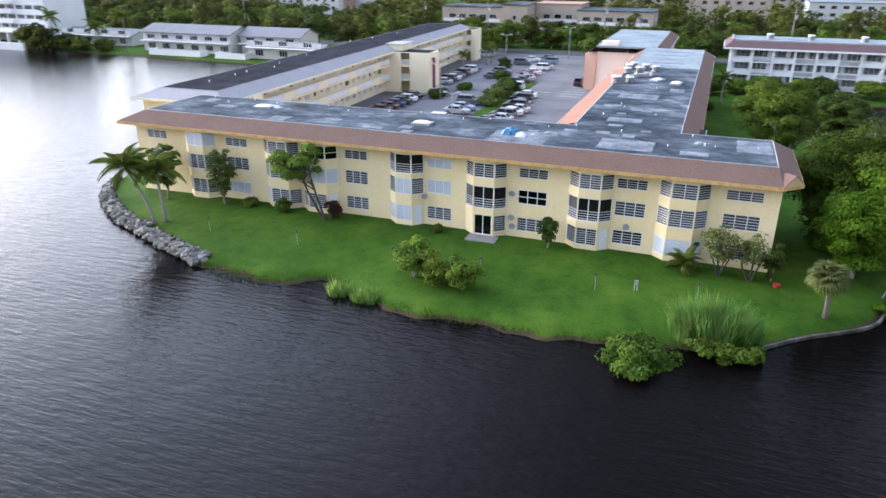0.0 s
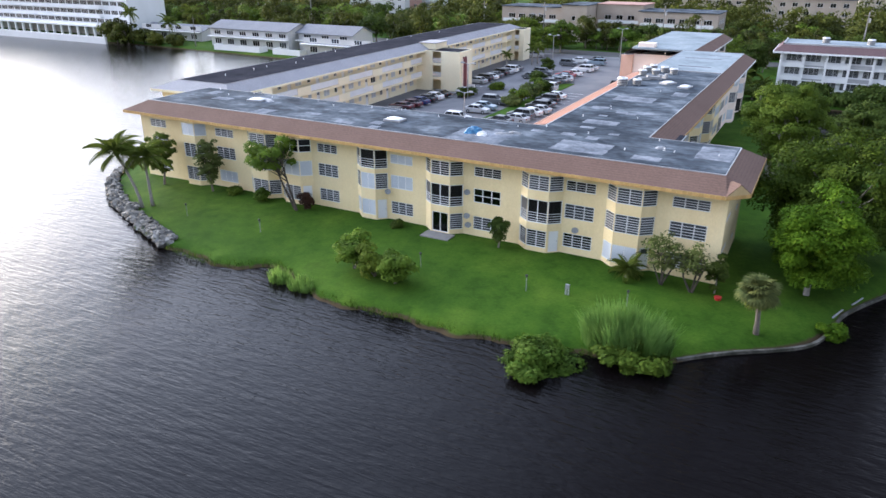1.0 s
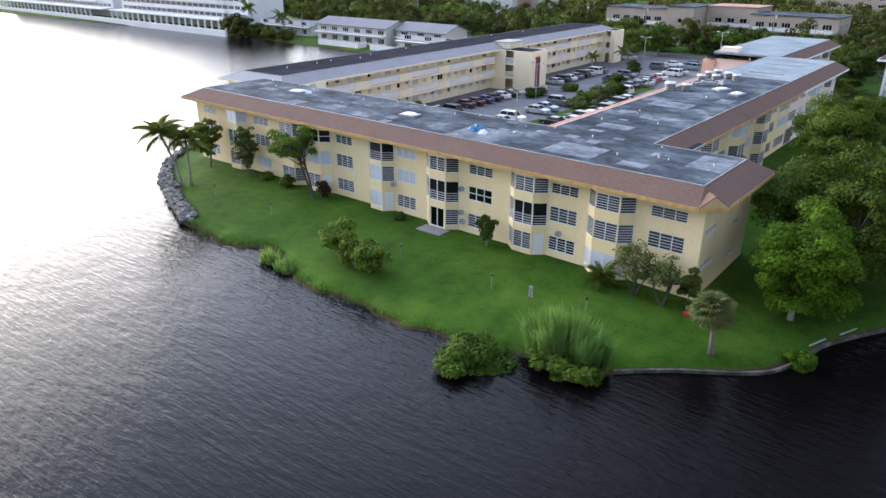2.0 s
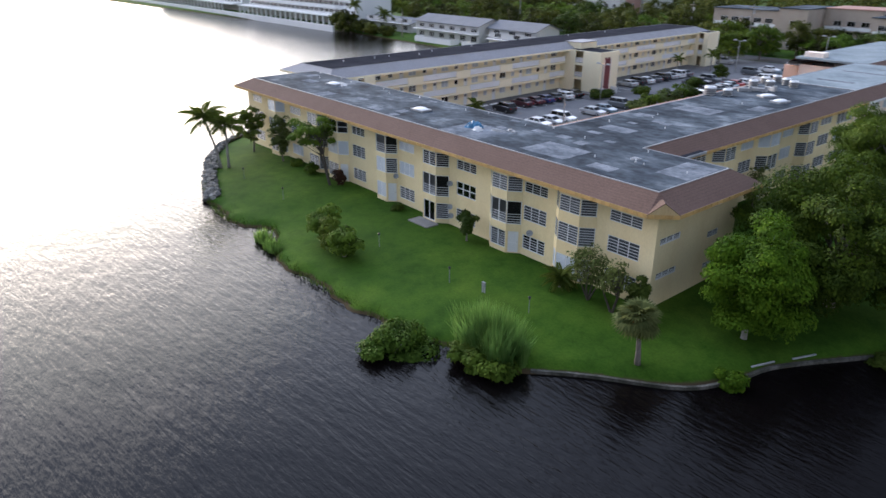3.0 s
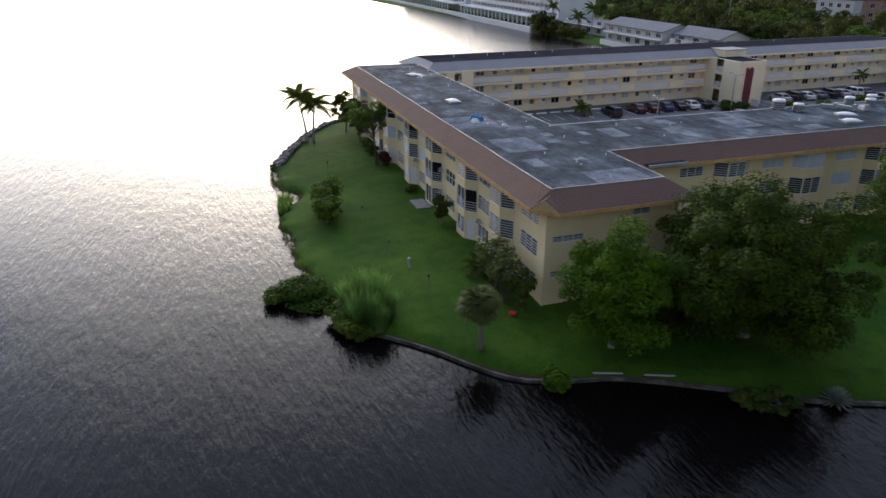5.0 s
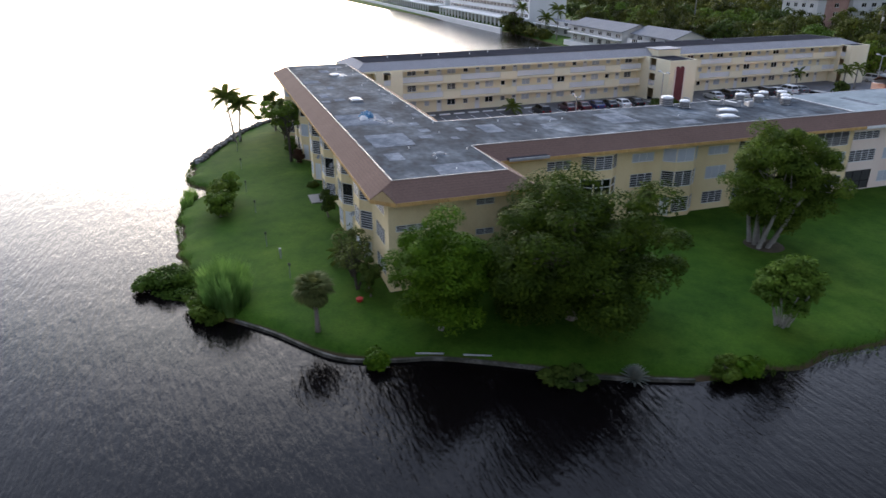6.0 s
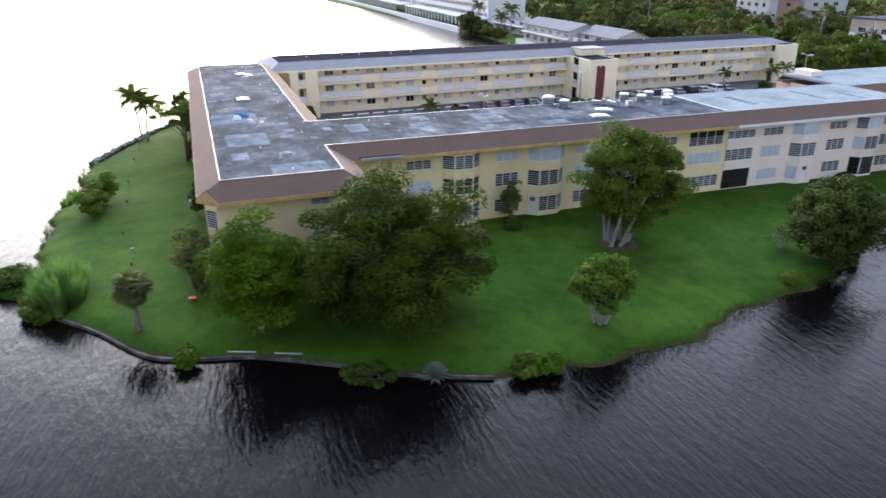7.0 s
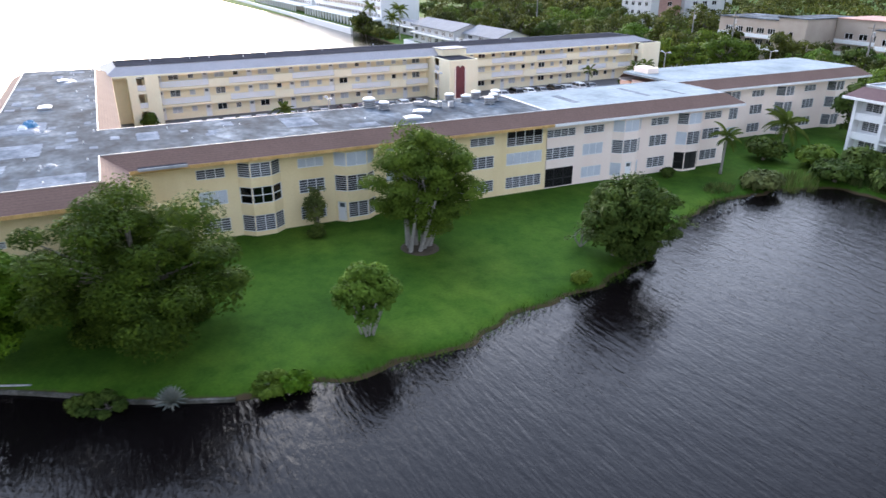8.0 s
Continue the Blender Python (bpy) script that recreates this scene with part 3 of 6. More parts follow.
def window_in(parent, o, d, n, u0, u1, za, zb, style):
    m = Matrix(((d.x, -n.x, 0, o.x + d.x * u0), (d.y, -n.y, 0, o.y + d.y * u0), (0, 0, 1, za), (0, 0, 0, 1)))
    top = None
    for nm, me, mt, lb in window_meshes(style, u1 - u0, zb - za):
        ob = part(nm, me, mt, top or parent, lb, m)
        if nm in ("slats", "railing", "louvres"):
            ob["kind"] = "stuff"
        top = top or ob


def facade(parent, a, b, z0, z1, ops, material, t=0.22, label="", shape=None):
    """A wall from a to b (plan points; its outside is to the right), with openings (u0, u1, z0, z1, style) cut through and filled."""
    a, b = Vector(a), Vector(b)
    L, d = (b - a).length, (b - a).normalized()
    n = Vector((d.y, -d.x))
    us = sorted({0.0, L, *(u for o in ops for u in o[:2])})
    zs = sorted({z0, z1, *(z for o in ops for z in o[2:4])})
    s = shape or Shape()
    at = lambda u, w, z: (a.x + d.x * u - n.x * w, a.y + d.y * u - n.y * w, z)
    for u0, u1 in zip(us, us[1:]):
        for za, zb in zip(zs, zs[1:]):
            um, zm = (u0 + u1) / 2, (za + zb) / 2
            if any(o[0] < um < o[1] and o[2] < zm < o[3] for o in ops):
                continue
            s.quad(at(u0, 0, za), at(u1, 0, za), at(u1, 0, zb), at(u0, 0, zb))
            s.quad(at(u1, t, za), at(u0, t, za), at(u0, t, zb), at(u1, t, zb))
    s.quad(at(0, 0, z1), at(L, 0, z1), at(L, t, z1), at(0, t, z1))
    for u0, u1, za, zb, _ in ops:
        s.quad(at(u0, 0, za), at(u0, 0, zb), at(u0, t, zb), at(u0, t, za))
        s.quad(at(u1, 0, zb), at(u1, 0, za), at(u1, t, za), at(u1, t, zb))
        s.quad(at(u0, 0, za), at(u0, t, za), at(u1, t, za), at(u1, 0, za))
        s.quad(at(u0, 0, zb), at(u1, 0, zb), at(u1, t, zb), at(u0, t, zb))
    if shape is None:
        part("wall", s, material, parent, label)
    for u0, u1, za, zb, style in ops:
        if style != "open":
            window_in(parent, a - n * 0.06, d, n, u0, u1, za, zb, style)


FLOORS = (0.0, 2.75, 5.5)
FLAT_Z = ((0.65, 2.0), (3.4, 4.8), (6.0, 6.95))
BAY_Z = ((0.45, 2.1), (3.25, 4.92), (5.86, 7.28))


def bay(parent, a, d, u0, u1, deep, z1, styles, material):
    """A three-sided bay from the ground to the eaves; styles gives one (left, front, right) per storey."""
    n = Vector((d.y, -d.x))
    w = u1 - u0
    cut = min(1.05, w * 0.27)
    p = [a + d * u0, a + d * (u0 + cut) + n * deep, a + d * (u1 - cut) + n * deep, a + d * u1]
    for k in range(3):
        L = (p[k + 1] - p[k]).length
        ops = []
        for f in range(3):
            st = styles[f][k]
            za, zb = BAY_Z[f]
            if st in ("door", "shut", "slider"):
                g = 0.16
                wd = min(0.95, L - 2 * g) if st != "slider" else L - 2 * g
                x0 = (L - wd) / 2
                ops.append((x0, x0 + wd, FLOORS[f] + 0.08, FLOORS[f] + 2.12, "plain" if st == "slider" else st))
            elif st == "screenb":
                ops.append((0.07, L - 0.07, FLOORS[f] + 0.1, FLOORS[f] + 2.3, st))
            elif st in ("screen", "slat"):
                ops.append((0.025, L - 0.025, za - 0.45, zb + 0.08, st))
            elif st:
                g = 0.04
                ops.append((g, L - g, za, zb, st))
        facade(parent, p[k], p[k + 1], -0.6, z1, ops, material)


def wall_run(parent, a, b, z1, columns, material, deep=0.9):
    """A storeyed facade from a to b: flat windows and bays in columns (kind, u0, u1, styles)."""
    a, b = Vector(a), Vector(b)
    d = (b - a).normalized()
    at, ops = 0.0, []

    def close(end):
        if end - at > 0.01:
            facade(parent, a + d * at, a + d * end, -0.6, z1, [(o[0] - at, o[1] - at, *o[2:]) for o in ops], material)

    for kind, u0, u1, styles in columns:
        if kind == "flat":
            for f in range(3):
                st = styles[f]
                za, zb = FLAT_Z[f]
                if st == "screenb":
                    ops.append((u0, u1, FLOORS[f] + 0.08, FLOORS[f] + 2.35, st))
                elif st in ("screen", "slat"):
                    ops.append((u0, u1, FLOORS[f] + 0.04, FLOORS[f] + 2.3, st))
                elif st == "slider":
                    ops.append((u0, u1, FLOORS[f] + 0.1, FLOORS[f] + 2.2, "plain"))
                elif st:
                    ops.append((u0, u1, za, zb, st))
        else:
            close(u0)
            bay(parent, a, d, u0, u1, deep, z1, styles, material)
            at, ops = u1, []
    close((b - a).length)


def inside(parent, x0, x1, y0, y1, along_x, turn=None):
    """Floors and a spine wall, so that the rooms are shut off from one another."""
    s = Shape(turn)
    for z in FLOORS:
        s.box(x0, x1, y0, y1, z - 0.2, z)
    part("floor_slab", s, ROOM, parent)
    s = Shape(turn)
    if along_x:
        s.box(x0, x1, (y0 + y1) / 2 - 0.1, (y0 + y1) / 2 + 0.1, 0, 8.3)
        k = int((x1 - x0) / 4.6)
        for i in range(1, k):
            x = x0 + (x1 - x0) * i / k
            s.box(x - 0.08, x + 0.08, y0 + 0.4, y1 - 0.4, 0, 7.5)
    else:
        s.box((x0 + x1) / 2 - 0.1, (x0 + x1) / 2 + 0.1, y0, y1, 0, 8.3)
        k = int((y1 - y0) / 4.6)
        for i in range(1, k):
            y = y0 + (y1 - y0) * i / k
            s.box(x0 + 0.4, x1 - 0.4, y - 0.08, y + 0.08, 0, 7.5)
    part("partition", s, ROOM, parent)["kind"] = "stuff"


EAVE_Z, TOP_Z = 7.62, 9.1


def mansard(parent, trim, eave, material, fascia=FASCIA, edge=TRIM, turn=None, closed=False, boards=True):
    """Sloping shingle skirts between the flat roof's edge (trim) and the eaves, plan points in pairs, with fascia boards, soffit and a metal edge."""
    s, so, fa, ed = Shape(turn), Shape(turn), Shape(turn), Shape(turn)
    k = len(trim)
    for i in range(k if closed else k - 1):
        j = (i + 1) % k
        t0, t1, e0, e1 = Vector(trim[i]), Vector(trim[j]), Vector(eave[i]), Vector(eave[j])
        s.quad((*e0, EAVE_Z + 0.3), (*e1, EAVE_Z + 0.3), (*t1, TOP_Z), (*t0, TOP_Z))
        so.quad((*e0, EAVE_Z + 0.02), (*t0, EAVE_Z + 0.02), (*t1, EAVE_Z + 0.02), (*e1, EAVE_Z + 0.02))
        d = (e1 - e0)
        if d.length > 0.05:
            run, d = d.length, d.normalized()
            n = Vector((d.y, -d.x))
            q = 0.42 if boards else 3.0
            m = max(1, int(run / q))
            for b in range(m):
                u0, u1 = run * b / m + 0.012, run * (b + 1) / m - 0.012
                w = 0.0 if b % 2 else 0.012
                p = [e0 + d * u0 + n * w, e0 + d * u1 + n * w, e0 + d * u1 - n * 0.05, e0 + d * u0 - n * 0.05]
                fa.put([(*q2, z) for z in (EAVE_Z, EAVE_Z + 0.31) for q2 in p], ((3, 2, 1, 0), (4, 5, 6, 7), (0, 1, 5, 4), (1, 2, 6, 5), (2, 3, 7, 6), (3, 0, 4, 7)))
        dt = (t1 - t0)
        if dt.length > 0.05:
            run, dt = dt.length, dt.normalized()
            n = Vector((dt.y, -dt.x))
            m = max(1, int(run / 3.0))
            for b in range(m):
                w = 0.01 + 0.04 * random.random()
                u0, u1 = run * b / m, run * (b + 1) / m
                p = [t0 + dt * u0 + n * w, t0 + dt * u1 + n * w, t0 + dt * u1 - n * 0.045, t0 + dt * u0 - n * 0.045]
                ed.put([(*q2, z) for z in (TOP_Z - 0.03, TOP_Z + 0.045) for q2 in p], ((3, 2, 1, 0), (4, 5, 6, 7), (0, 1, 5, 4), (1, 2, 6, 5), (2, 3, 7, 6), (3, 0, 4, 7)))
    part("roof_skirt", s, material, parent)
    part("soffit", so, fascia, parent)
    part("fascia", fa, fascia, parent)
    part("roof_edge", ed, edge, parent, "pale metal roof edge")


# ---- front apartment block ----
R = random.Random(4)
J = lambda: R.choice(("jal", "jal", "jald", "jal", "jalb", "shutj"))
front = thing("apartment_building", (-26, 66, 0), "three-storey yellow stucco apartment block with brown shingle roof skirts", "apartment building")
FX0, FX1, FY0, FY1 = -60.0, 8.4, 60.1, 71.7
JJ = lambda: (lambda s: (s, s, s))(J())
cols = [
    ("flat", -58.4, -55.7, ("jal", "jalb", "jalb")),
    ("bay", -53.1, -49.0, (("jal",) * 3, ("jald",) * 3, ("shutj",) * 3)),
    ("flat", -47.6, -44.8, ("shutj", "jal", "jalb")),
    ("bay", -42.6, -38.2, (("shutj", "jal", "jal"), ("jal",) * 3, ("jal",) * 3)),
    ("bay", -38.0, -33.6, (("jal", "jal", "door"), ("jal", "shutj", "shutj"), ("multi",) * 3)),
    ("flat", -32.8, -30.2, ("jal", "jalb", "jald")),
    ("bay", -27.7, -23.9, (("shutj", "shutj", "door"), ("jal", "shutj", "jal"), ("screen",) * 3)),
    ("flat", -23.6, -21.0, ("jal", "shutj", "shutj")),
    ("bay", -19.5, -15.3, (("", "slider", "jal"), ("screen",) * 3, ("jald",) * 3)),
    ("flat", -14.2, -11.4, ("jal", "slide", "jald")),
    ("bay", -9.4, -5.3, (("jald", "jald", "door"), ("screen",) * 3, ("jal",) * 3)),
    ("flat", -5.1, -2.4, ("jald", "jal", "jald")),
    ("bay", -1.4, 2.9, (("shutj", "shutj", "shut"), ("jal",) * 3, ("jalb",) * 3)),
    ("flat", 4.1, 7.1, ("jal", "jal", "jal")),
]
wall_run(front, (FX0, FY0), (FX1, FY0), EAVE_Z + 0.1, [(k, u0 - FX0, u1 - FX0, s) for k, u0, u1, s in cols], YELLOW)
ends = [(0.6, 3.3, 2.1, 2.66, "jald"), (0.6, 3.3, 4.98, 5.54, "jald"), (7.4, 9.0, 1.1, 1.65, "jal"), (7.4, 9.0, 3.9, 4.45, "jal"), (7.4, 9.0, 6.5, 7.05, "jal")]
facade(front, (FX1, FY0), (FX1, FY1), -0.6, EAVE_Z + 0.1, ends, YELLOW)
facade(front, (FX1, FY1), (FX0, FY1), -0.6, EAVE_Z + 0.1, [(3 + i * 5.2, 5 + i * 5.2, z, z + 1.2, "jal") for i in range(12) for z in (0.9, 3.65, 6.2) if i not in (1, 2, 3)], YELLOW)
facade(front, (FX0, FY1), (FX0, FY0), -0.6, EAVE_Z + 0.1, ends, YELLOW)
inside(front, FX0 + 0.25, FX1 - 0.25, FY0 + 0.3, FY1 - 0.3, True)
T0, T1, TY0, TY1 = -58.6, 7.8, 60.65, 70.45
E0, E1, EY0, EY1 = -61.4, 9.9, 58.75, 72.6
BT0, BT1, BE0, BE1 = -11.2, -0.55, -13.2, 1.45
mansard(front, [(BT1, TY1), (T1, TY1), (T1, TY0), (T1, TY0), (T0, TY0), (T0, TY0), (T0, TY1), (BT0, TY1)][::-1],
        [(BE1, EY1), (E1, EY1), (E1, EY0 + 1.6), (E1 - 1.6, EY0), (E0 + 0.05, EY0), (E0, EY0 + 0.05), (E0, EY1), (BE0, EY1)][::-1], SHINGLE)
p0, p1, peak = Vector((E1 - 1.66, EY0 - 0.04, EAVE_Z)), Vector((E1 + 0.04, EY0 + 1.66, EAVE_Z)), Vector((E1 - 0.78, EY0 + 0.78, EAVE_Z + 1.2))
back = Vector((-0.75, 0.75, 0))
rim = [p0, p1, p1 + Vector((0, 0, 0.28)), peak, p0 + Vector((0, 0, 0.28))]
gable = Shape().put(rim + [v + Vector((-0.06, 0.06, 0)) for v in rim], [(0, 1, 2, 3, 4), (9, 8, 7, 6, 5)] + [(i, 5 + i, 5 + (i + 1) % 5, (i + 1) % 5) for i in range(5)])
part("eave_gable", gable, GABLE, front, "tan boarded corner gable of the eaves")
ridge = Shape()
for low in (p0 + Vector((0, 0, 0.3)), p1 + Vector((0, 0, 0.3))):
    tip = peak + Vector((0, 0, 0.02))
    ridge.put([low, tip, peak + back, low + back * 1.4, low - Vector((0, 0, 0.07)), tip - Vector((0, 0, 0.07)), peak + back - Vector((0, 0, 0.07)), low + back * 1.4 - Vector((0, 0, 0.07))],
              ((0, 1, 2, 3), (7, 6, 5, 4), (0, 4, 5, 1), (1, 5, 6, 2), (2, 6, 7, 3), (3, 7, 4, 0)))
part("gable_roof", ridge, SHINGLE, front)
part("flat_roof", Shape().box(T0, T1, TY0, TY1, TOP_Z - 0.3, TOP_Z), TAR, front, "weathered grey flat roof")

# ---- wing beside the lake, yellow half and pink half ----
SEAM, BEND = 116.5, 144.4


wing = thing("apartment_building", (-6, 95, 0), "three-storey yellow stucco apartment wing with brown shingle skirts facing the lake", "apartment building")
wing_cols = [
    ("flat", 78.1, 80.7, ("jal", "shutj", "jal")),
    ("bay", 81.8, 85.9, (("jal", "jalb", "jalb"), ("multi",) * 3, ("jalb",) * 3)),
    ("flat", 87.6, 90.2, ("jal", "jalb", "shutj")),
    ("bay", 91.2, 95.5, (("shut", "jald", "jald"), ("jald",) * 3, ("shutj",) * 3)),
    ("flat", 96.8, 99.4, ("jal", "shutj", "shutj")),
    ("bay", 100.6, 104.8, (("jal",) * 3, ("jalb",) * 3, ("jal",) * 3)),
    ("flat", 106.6, 109.6, ("jal", "jalb", "jalb")),
    ("flat", 111.2, 115.9, ("jal", "shutj", "screen")),
]
wall_run(wing, (0, 71.9), (0, SEAM), EAVE_Z + 0.1, [(k, u0 - 71.9, u1 - 71.9, s) for k, u0, u1, s in wing_cols], YELLOW)
facade(wing, (-11.8, SEAM), (-11.8, 71.9), -0.6, EAVE_Z + 0.1, [(2 + i * 4.6, 3.6 + i * 4.6, z, z + 1.2, "jal") for i in range(9) for z in (0.9, 3.65, 6.2)], ORANGE)
inside(wing, -11.5, -0.3, 72, SEAM, False)
part("flat_roof", Shape().box(BT0, BT1, TY1, SEAM, TOP_Z - 0.3, TOP_Z), TAR, wing, "weathered grey flat roof")
mansard(wing, [(BT1, TY1), (BT1, SEAM)], [(BE1, EY1), (BE1, SEAM)], SHINGLE)
part("corner_cover", Shape().box(0.55, 1.75, 73.3, 77.4, 7.98, 8.12), TAR_DARK, wing, "dark flat cover over the inner eave")
part("cover_edge", Shape().box(1.75, 1.83, 73.3, 77.4, 7.9, 8.14), TRIM, wing)
court = Shape().quad((BT0, EY1 - 0.6, TOP_Z + 0.01), (BT0, SEAM, TOP_Z + 0.01), (BE0 - 0.5, SEAM, TOP_Z - 0.75), (BE0 - 0.5, EY1 - 0.6, TOP_Z - 0.75))
part("court_skirt", court, SHINGLE_TERRA, wing, "terracotta shingle skirt facing the parking lot")
part("court_fascia", Shape().box(BE0 - 0.56, BE0 - 0.5, EY1 - 0.6, SEAM, TOP_Z - 1.05, TOP_Z - 0.72), PEACH, wing)
part("court_soffit", Shape().box(BE0 - 0.5, -11.8, EY1 - 0.6, SEAM, TOP_Z - 1.05, TOP_Z - 1.0), PEACH, wing)
part("court_edge", Shape().box(BT0 - 0.08, BT0 + 0.06, TY1, SEAM, TOP_Z, TOP_Z + 0.05), TRIM, wing, "pale metal roof edge")

pink = thing("apartment_building", (-6, 130, 0), "three-storey pale pink apartment wing with white flat roof membrane", "apartment building")
pink_cols = [
    ("flat", 116.4, 120.4, ("screenb", "jal", "jal")),
    ("flat", 121.6, 124.5, ("shutj", "shutj", "jalb")),
    ("bay", 125.8, 130.1, (("shutj", "shut", "shutj"), ("jal",) * 3, ("shutj",) * 3)),
    ("flat", 131.6, 134.4, ("jal", "jal", "jal")),
    ("bay", 135.8, 140.0, (("screenb",) * 3, ("shutj", "jalb", "jalb"), ("jal", "shutj", "shutj"))),
    ("flat", 140.3, 143.2, ("jal", "jalb", "jalb")),
]
wall_run(pink, (0, SEAM), (0, BEND), EAVE_Z + 0.1, [(k, u0 - SEAM, u1 - SEAM, s) for k, u0, u1, s in pink_cols], PINK)
facade(pink, (0, BEND), (-11.8, BEND), -0.6, EAVE_Z + 0.1, [], PINK)
facade(pink, (-11.8, BEND), (-11.8, SEAM), -0.6, EAVE_Z + 0.1, [(2 + i * 4.6, 3.6 + i * 4.6, z, z + 1.2, "jal") for i in range(5) for z in (0.9, 3.65, 6.2)], ORANGE)
inside(pink, -11.5, -0.3, SEAM + 0.2, BEND - 0.3, False)
part("flat_roof", Shape().box(BT0, BT1, SEAM, BEND - 0.6, TOP_Z - 0.3, TOP_Z), MEMBRANE, pink, "white membrane on the flat roof")
mansard(pink, [(BT1, SEAM), (BT1, BEND - 0.6), (BT0, BEND - 0.6), (BT0, SEAM)], [(BE1, SEAM), (BE1, BEND + 1.2), (BE0, BEND + 1.2), (BE0, SEAM)], SHINGLE, WHITE, boards=False)
part("roof_seam", Shape().box(BT0, BT1, SEAM - 0.25, SEAM + 0.05, TOP_Z, TOP_Z + 0.12), TRIM, pink, "raised white seam across the roof")

far_wing = thing("apartment_building", (-15, 163, 0), "pale pink rear apartment wing with a white roof membrane", "apartment building")
GX0, GX1, GY0, GY1 = -21.0, -9.4, BEND - 1.5, 181.2
gcols = []
for i in range(6):
    y = 147.2 + i * 5.6
    gcols.append(("flat", y, y + 2.5, (J(), J(), J())) if i % 2 == 0 else ("bay", y - 0.6, y + 3.3, (JJ(), JJ(), JJ())))
wall_run(far_wing, (GX1 + 0.5, BEND + 1.3), (GX1 + 0.5, GY1 + 0.4), EAVE_Z + 0.1, [(k, u0 - BEND - 1.3, u1 - BEND - 1.3, s) for k, u0, u1, s in gcols], PINK)
facade(far_wing, (GX1 + 0.5, GY1 + 0.4), (GX0, GY1 + 0.4), -0.6, EAVE_Z + 0.1, [], PINK)
facade(far_wing, (GX0, GY1 + 0.4), (GX0, BEND + 1.3), -0.6, EAVE_Z + 0.1, [(2 + i * 4.6, 3.6 + i * 4.6, z, z + 1.2, "jal") for i in range(7) for z in (0.9, 3.65, 6.2)], ORANGE)
facade(far_wing, (GX0, BEND + 1.3), (BT0, BEND + 1.3), -0.6, EAVE_Z + 0.1, [], PINK)
inside(far_wing, GX0 + 0.3, GX1, BEND + 1.5, GY1, False)
part("flat_roof", Shape().box(GX0, GX1, BEND - 0.6, GY1, TOP_Z - 0.3, TOP_Z + 0.02), MEMBRANE, far_wing, "white membrane on the flat roof")
mansard(far_wing, [(GX1, BEND), (GX1, GY1), (GX0, GY1), (GX0, BEND)], [(GX1 + 2, BEND + 0.5), (GX1 + 2, GY1 + 1.6), (GX0 - 1.6, GY1 + 1.6), (GX0 - 1.6, BEND)], SHINGLE, WHITE, boards=False)
# peach stair block on the court side: fins, landings and parapets
for k in range(5):
    y = 145.4 + k * 3.3
    part("stair_fin", Shape().box(-23.4 - 0.4 * (k % 2), -21.05, y, y + 0.5, -0.3, 7.4 - 0.6 * (k % 2)), PEACH, far_wing, "peach stucco stair fin")
    if k < 4:
        for z in FLOORS[1:]:
            part("landing", Shape().box(-23.2, -21.05, y + 0.5, y + 3.3, z - 0.25, z), PINK, far_wing, "pale pink stair landing")
            part("parapet", Shape().box(-23.2, -23.05, y + 0.5, y + 3.3, z, z + 1.05), PEACH, far_wing, "peach stair parapet")
part("penthouse", Shape().box(-20.2, -17.0, 145.2, 147.2, TOP_Z, TOP_Z + 0.8), PINK, far_wing, "low pink rooftop housing")

# ---- gallery block across the court ----
AT = Matrix.Translation((-58.55, 73, 0)) @ Matrix.Rotation(radians(2.4), 4, "Z") @ Matrix.Translation((57.5, -73, 0))


def ap(x, y):
    q = AT @ Vector((x, y, 0))
    return (q.x, q.y)


gallery = thing("apartment_building", Matrix.Translation((*ap(-62, 125), 0)), "three-storey yellow gallery block with white railings", "apartment building")
AX0, AX1, AY0, AY1 = -69.0, -57.5, 72.6, 184.0
RA = random.Random(9)
ops = []
y, i = 79.0, 0
while y < 177:
    if not 126.5 < y < 136.6:
        for f in range(3):
            z = FLOORS[f]
            if i % 3 == 0:
                ops.append((y - AY0, y - AY0 + 0.95, z + 0.06, z + 2.1, "shut"))
            elif i % 3 == 1:
                ops.append((y - AY0, y - AY0 + 1.6, z + 1.05, z + 2.1, RA.choice(("plainb", "shutj", "jalb", "shutj"))))
            else:
                ops.append((y - AY0, y - AY0 + 0.9, z + 1.15, z + 2.0, RA.choice(("shutj", "plainb", "jalb"))))
    y += (2.0, 3.1, 2.3)[i % 3]
    i += 1
facade(gallery, ap(AX1, AY0), ap(AX1, AY1), -0.6, EAVE_Z + 0.1, ops, CREAM)
facade(gallery, ap(AX1, AY1), ap(AX0, AY1), -0.6, EAVE_Z + 0.1, [], YELLOW)
facade(gallery, ap(AX0, AY1), ap(AX0, AY0), -0.6, EAVE_Z + 0.1, [(3 + k * 5, 5.2 + k * 5, z, z + 1.3, "jal") for k in range(19) for z in (0.7, 3.45, 6.0)], YELLOW)
facade(gallery, ap(AX0, AY0), ap(AX1, AY0), -0.6, EAVE_Z + 0.1, [], YELLOW)
inside(gallery, AX0 + 0.3, AX1 - 0.3, AY0 + 0.3, AY1 - 0.3, False, AT)
part("flat_roof", Shape(AT).box(-66.4, -57.5, 73.4, 181, TOP_Z - 0.3, TOP_Z), TAR_DARK, gallery, "dark flat roof")
mansard(gallery, [(-57.5, 73.4), (-57.5, 181), (-66.4, 181), (-66.4, 73.4)], [(-55.4, 71.4), (-55.4, 185), (-69.9, 185), (-69.9, 71.4)], SHINGLE_GREY, CREAM, SHINGLE_GREY, AT, True, False)
